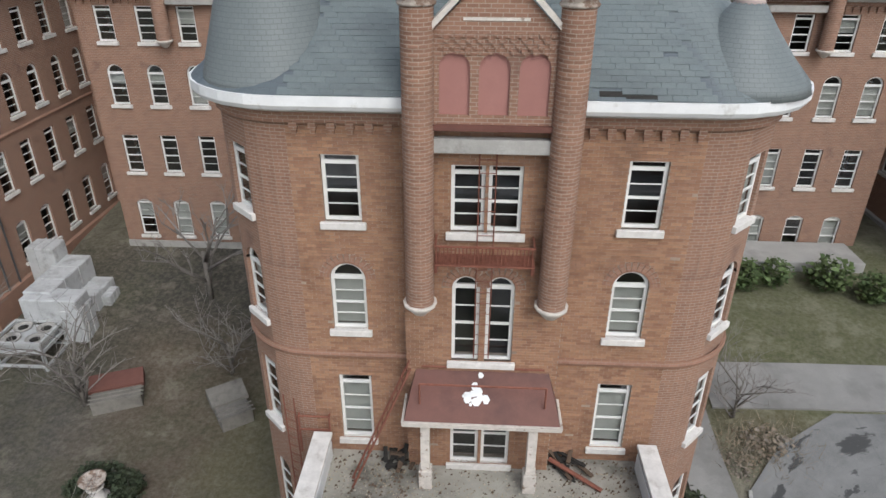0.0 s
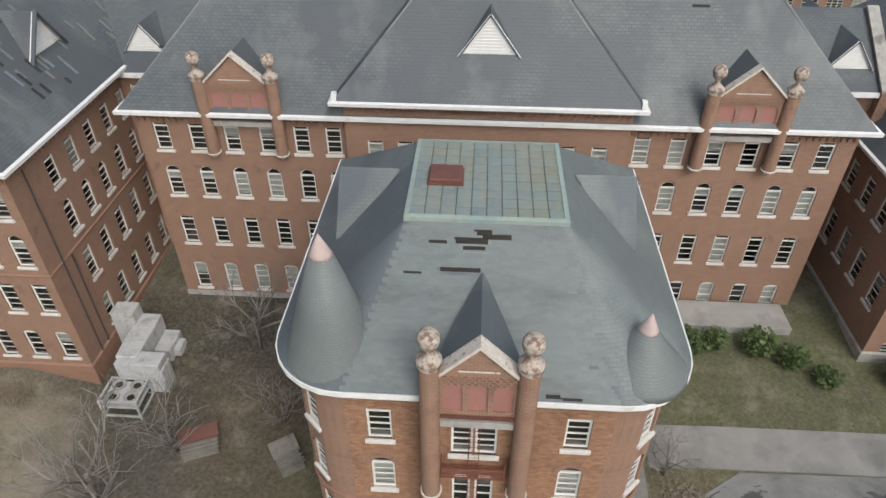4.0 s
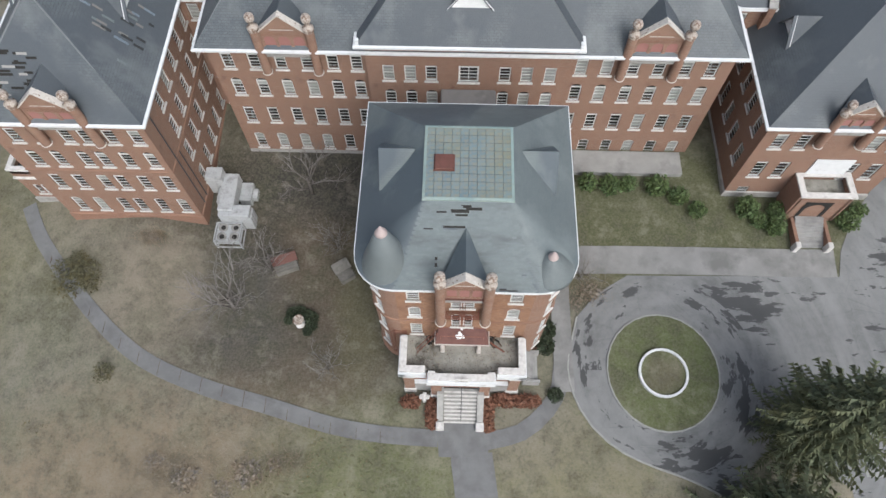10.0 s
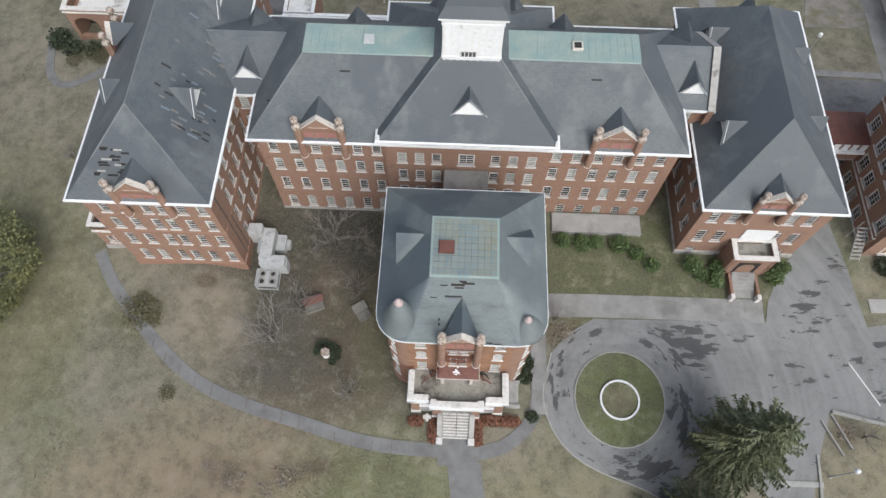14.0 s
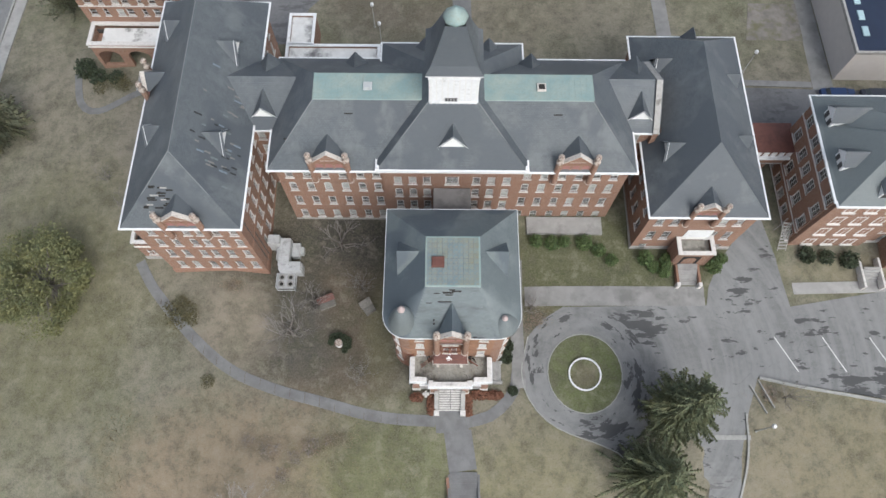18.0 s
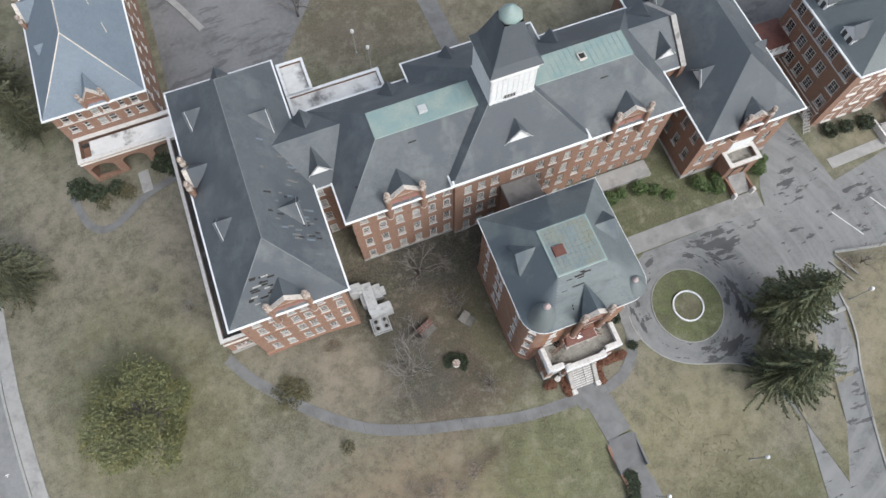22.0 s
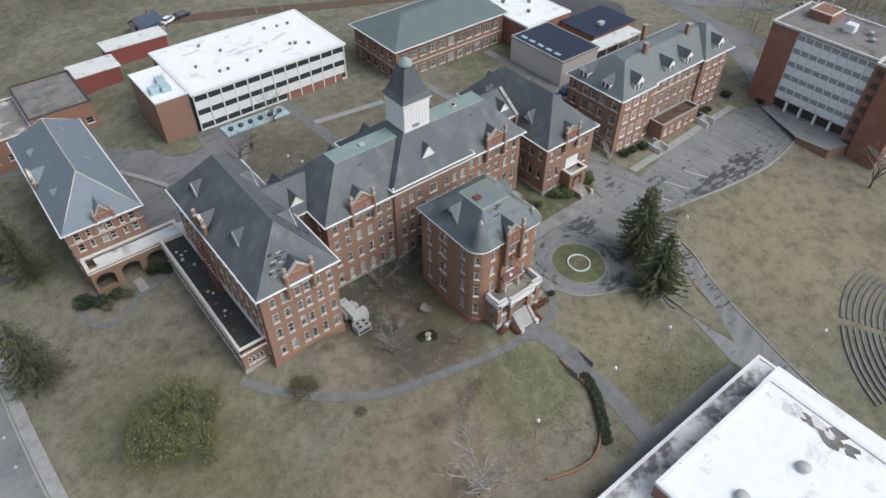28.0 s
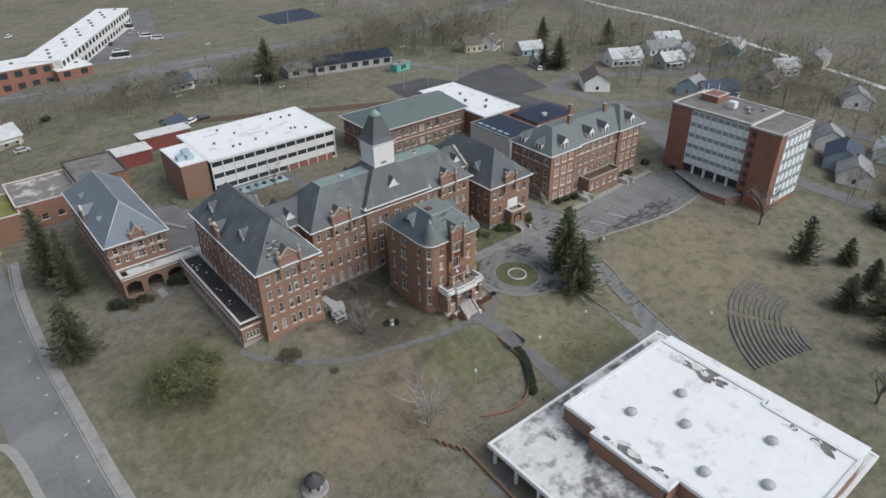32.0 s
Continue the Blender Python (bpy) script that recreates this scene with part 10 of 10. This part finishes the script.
# poles and floodlights
for k, (x, y, h) in enumerate(((18.5, 118.4, 13), (24.2, 114.7, 9), (69.3, 111, 15), (77.9, 108.2, 12), (90.5, 106.7, 8), (93.7, 208.5, 14), (115.6, 257, 16), (89, 236, 14), (106, 65.5, 10), (118.8, 118.8, 12), (194, 98, 10), (56, 200, 9), (30, 190, 9), (-3, 132, 8), (130, 60, 9))):
    z = terrain(x, y) + hills(x, y)
    t = thing("floodlight_pole", "tall pale pole with lamps", "pole", x, y, z, "poles beyond the campus")
    part("pole", tube((x, y, z - 0.3), (x, y, z + h), 0.16, 0.09, 6), M_KERB, t)
    for s in (-1, 1):
        part("lamp_head", box(x + s * 0.6 - 0.35, x + s * 0.6 + 0.35, y - 0.15, y + 0.15, z + h - 0.1, z + h + 0.3), M_GALV, t)
    part("cross_arm", box(x - 0.9, x + 0.9, y - 0.06, y + 0.06, z + h - 0.2, z + h - 0.08), M_IRON, t)

# trees beyond, one by one where they stand alone
for k, (x, y, s) in enumerate(((37, 153, 1.15), (134.8, 96.8, 0.95), (181.9, 110.5, 0.8), (164.6, 133.8, 0.8), (131, 101, 0.7))):
    tree_thing("evergreen_tree", "dark evergreen among the houses", SPRUCE_B, x, y, s * 1.1, k, group="evergreens among the houses")
for k, (x, y, s) in enumerate(((12, 184, 2.6), (-36.7, 168, 1.7), (22, 165, 1.9), (84, 8.5, 1.3), (103, -38, 4.5))):
    tree_thing("shrub", "dark rounded evergreen bush", SHRUB[2], x, y, s, k, "shrub", "bushes beyond", names=STEMS)


def woods():
    """Far leafless woods: grey trunks with fans of fine twigs, one sheet of stuff."""
    rng = random.Random(41)

    def sapling(limbs, subs, twigs, w):
        """A leafless tree one unit high, as slim triangles."""
        tri = []

        def blade(p, q, r):
            a = rng.uniform(0, 6.28)
            s = Vector((math.cos(a) * r, math.sin(a) * r, 0))
            tri.append((p - s, p + s, q))

        top = Vector((rng.uniform(-0.05, 0.05), rng.uniform(-0.05, 0.05), 0.85))
        for _ in range(2):
            blade(Vector((0, 0, -0.03)), top, w * 2.2)
        for _ in range(limbs):
            p = top * rng.uniform(0.25, 0.95)
            a, L = rng.uniform(0, 6.28), rng.uniform(0.22, 0.42) * (1.15 - 0.6 * p.z)
            q = p + Vector((math.cos(a) * 0.8, math.sin(a) * 0.8, rng.uniform(0.4, 1.0))) * L
            blade(p, q, w * 1.3)
            for _ in range(subs):
                r = p + (q - p) * rng.uniform(0.3, 1.0)
                b, l = a + rng.gauss(0, 0.8), L * rng.uniform(0.3, 0.6)
                e = r + Vector((math.cos(b), math.sin(b), rng.uniform(0.1, 1.1))) * l
                blade(r, e, w)
                for _ in range(twigs):
                    u = r + (e - r) * rng.uniform(0.3, 1.0)
                    c = b + rng.gauss(0, 1.0)
                    blade(u, u + Vector((math.cos(c), math.sin(c), rng.uniform(-0.1, 1.1))) * l * rng.uniform(0.3, 0.6), w * 0.8)
        return np.array([[tuple(v) for v in t] for t in tri]).reshape(-1, 3)

    near = [sapling(10, 6, 6, 0.0036) for _ in range(6)]
    far = [sapling(8, 6, 3, 0.0048) for _ in range(6)]
    chunks, close = [], []

    def tree(x, y, h, kinds):
        a, s = rng.uniform(0, 6.28), h * rng.uniform(0.9, 1.35)
        k = rng.choice(kinds)
        c, d = math.cos(a) * s, math.sin(a) * s
        z = terrain(x, y) + hills(x, y)
        (close if kinds is near else chunks).append(np.column_stack((x + k[:, 0] * c - k[:, 1] * d, y + k[:, 0] * d + k[:, 1] * c, z + k[:, 2] * h)))

    def belt(n, fx, fy, h):
        for _ in range(n):
            x, y = fx(), fy()
            if noise.noise(Vector((x * 0.012, y * 0.012, 7))) > -0.28:
                tree(x, y, rng.uniform(*h), far)

    def around(points, n, r, h):
        for cx, cy in points:
            for _ in range(n):
                tree(cx + rng.gauss(0, r), cy + rng.gauss(0, r * 0.7), rng.uniform(*h), near)

    around([(-2, 160), (-14, 156), (30, 158), (48, 148), (44, 160), (-42, 168), (2, 152), (-8, 166)], 13, 6, (8, 13))
    around([(110, 168), (122, 158), (134, 166), (146, 160), (104, 180), (120, 178), (136, 182), (150, 176), (160, 168), (96, 178), (88, 160), (74, 156), (60, 150)], 16, 8, (9, 15))
    around([(170, 100), (176, 120), (152, 104), (200, 110), (190, 62), (176, 48), (166, 28), (182, 20), (200, 40), (170, 8), (160, -14), (150, 14), (176, -20), (190, -6)], 16, 8, (7, 13))
    around([(120, 0), (116, 20), (124, 30), (112, -40), (120, -48), (132, -44), (100, -52), (88, -58), (140, -30)], 10, 6, (7, 12))
    around([(-110, 120), (-120, 150), (-100, 180), (-130, 100), (-95, 90)], 8, 9, (7, 12))
    around([(-40, 120), (-60, 128)], 3, 6, (6, 9))
    around([(130, 110), (140, 96), (158, 120), (136, 60), (160, 56), (142, 24)], 5, 6, (6, 11))
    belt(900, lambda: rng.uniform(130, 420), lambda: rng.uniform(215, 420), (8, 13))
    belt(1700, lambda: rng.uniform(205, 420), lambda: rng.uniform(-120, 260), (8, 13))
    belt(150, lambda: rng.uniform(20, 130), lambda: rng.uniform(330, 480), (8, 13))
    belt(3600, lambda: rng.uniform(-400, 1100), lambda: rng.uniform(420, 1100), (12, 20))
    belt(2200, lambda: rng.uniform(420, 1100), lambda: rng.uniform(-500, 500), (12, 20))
    around([(14, 150), (22, 163), (-24, 150), (38, 166), (60, 160), (-30, 176), (86, 176), (100, 150), (118, 140), (66, 168)], 10, 6, (7, 12))
    around([(150, 70), (178, 84), (196, 72), (186, 22), (204, 14), (140, 8), (132, -26), (114, -28), (150, -4)], 7, 7, (7, 12))
    # far twigs are paler than near ones: distance haze put into their colour
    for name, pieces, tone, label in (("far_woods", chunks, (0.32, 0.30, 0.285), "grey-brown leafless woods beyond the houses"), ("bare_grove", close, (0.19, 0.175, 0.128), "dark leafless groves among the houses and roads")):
        co = np.concatenate(pieces)
        n = len(co) // 3
        me = bpy.data.meshes.new(name)
        me.vertices.add(3 * n)
        me.vertices.foreach_set("co", co.ravel())
        me.loops.add(3 * n)
        me.loops.foreach_set("vertex_index", np.arange(3 * n))
        me.polygons.add(n)
        me.polygons.foreach_set("loop_start", np.arange(n) * 3)
        me.update(calc_edges=True)
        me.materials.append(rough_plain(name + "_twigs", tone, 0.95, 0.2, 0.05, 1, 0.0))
        tagged(new(name, me), label, "woods", kind="stuff")


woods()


# ---- single bricks of the front walls and slates of the front roof ----
def loose_boxes(name, label, boxes, material, parent, category):
    """Many small blocks (x0, x1, y0, y1, z0, z1 in m's space) joined as one part."""
    co, fs = [], []
    for m, (x0, x1, y0, y1, z0, z1) in boxes:
        i = len(co)
        co += [tuple(m @ Vector((x, y, z))) for y in (y1, y0) for x, z in ((x0, z0), (x1, z0), (x1, z1), (x0, z1))]
        fs += [(i + 4, i + 5, i + 6, i + 7)] + [(i + k, i + (k + 1) % 4, i + 4 + (k + 1) % 4, i + 4 + k) for k in range(4)]
    me = bpy.data.meshes.new(name)
    me.from_pydata(co, [], fs)
    me.materials.append(material)
    return tagged(link_to(new(name, me), parent, I4), label, kind="stuff")


def cut_at(holes, za, zb, u0, u1):
    """The stretches of a course from u0 to u1 that no opening takes."""
    runs, z = [(u0, u1)], (za + zb) / 2
    for c, s, w, h, rise, *_ in holes:
        ring = 0.24 if rise else 0.0
        if not s - 0.01 < z < s + h + ring:
            continue
        half, spring = w / 2, s + h - rise
        if rise and z > spring:
            half = (w / 2 + ring) * math.sqrt(max(0.0, 1 - ((z - spring) / (rise + ring)) ** 2))
            if z < s + h:
                half = max(half, w / 2)
        out = []
        for a, b in runs:
            if c + half <= a or c - half >= b:
                out.append((a, b))
            else:
                out += [(a, c - half), (c + half, b)]
        runs = [(a, b) for a, b in out if b - a > 0.03]
    return runs


def lay_bricks(key, apart):
    wall, x0, y0, length, z0, z1, holes = PIECES[key]
    rng = random.Random(len(key))
    course, unit, gap = 0.076, 0.215, 0.010
    rest, shapes = [], {}
    for k in range(int((z1 - z0) / course)):
        za = z0 + k * course
        zb = za + course - gap
        for a, b in cut_at(holes, za, zb, 0.0, length):
            u = a - (a % unit) - (unit / 2 if k % 2 else 0)
            while u < b:
                l, r = max(u, a), min(u + unit - gap, b)
                u += unit
                if r - l < 0.025:
                    continue
                out = rng.uniform(0.006, 0.013)
                if rng.random() < 0.004:
                    continue
                if apart(x0 + (l + r) / 2, za):
                    w = round(r - l, 2)
                    if w not in shapes:
                        shapes[w] = mesh_of(box(-w / 2, w / 2, -0.010, 0.0, 0, course - gap), M_BRICK_ONE, "brick")
                    part("brick", shapes[w], None, wall, m=Matrix.Translation((x0 + (l + r) / 2, y0 - out + 0.009, za)))
                else:
                    rest.append((I4, (x0 + l, x0 + r, y0 - out, y0 + 0.002, za, zb)))
    loose_boxes("brickwork", "weathered red brick courses with pale mortar", rest, M_BRICK_ONE, wall, "")


lay_bricks("bay", lambda x, z: 9.3 < z < 10.3)
lay_bricks("front", lambda x, z: 9.7 < z < 10.25 and abs(x) > 1.9)


def lay_slates():
    roof = PIECES["roof"]
    tilt = Matrix.Translation((0, -0.5, 13.36)) @ Matrix.Rotation(math.atan2(SLOPE.y, SLOPE.x), 4, "X")
    rng = random.Random(12)
    rest, share = [], mesh_of(box(-0.137, 0.137, 0.0, 0.175, 0.0, 0.017), M_SLATE_ONE, "slate")
    single = 0
    for k in range(38):
        v = k * 0.14 + 0.01
        half = 4.25 - (4.25 - 2.46) * v / 5.52
        n = int(2 * half / 0.28)
        for i in range(n):
            x = -half + 0.14 + i * 0.28 + (0.14 if k % 2 else 0)
            if x > half - 0.13 or any(abs(x - gx) < gw / 2 and abs(v + 0.09 - gs) < gh + 0.05 for gx, gs, gw, gh in GAPS) or rng.random() < 0.006:
                continue
            turn, lift = rng.gauss(0, 0.012), rng.uniform(0.004, 0.010)
            m = tilt @ Matrix.Translation((x, v - rng.uniform(0, 0.008), lift)) @ Matrix.Rotation(turn, 4, "Z") @ Matrix.Rotation(radians(-2.4), 4, "X")
            if k < 13 and abs(x) > 1.7:
                part("slate", share, None, roof, m=m)
                single += 1
            else:
                rest.append((m @ Matrix.Rotation(radians(90), 4, "X"), (-0.137, 0.137, 0.017, 0.0, -0.175, 0.0)))
    loose_boxes("slate_cladding", "rows of weathered grey slates", rest, M_SLATE_ONE, roof, "")


lay_slates()
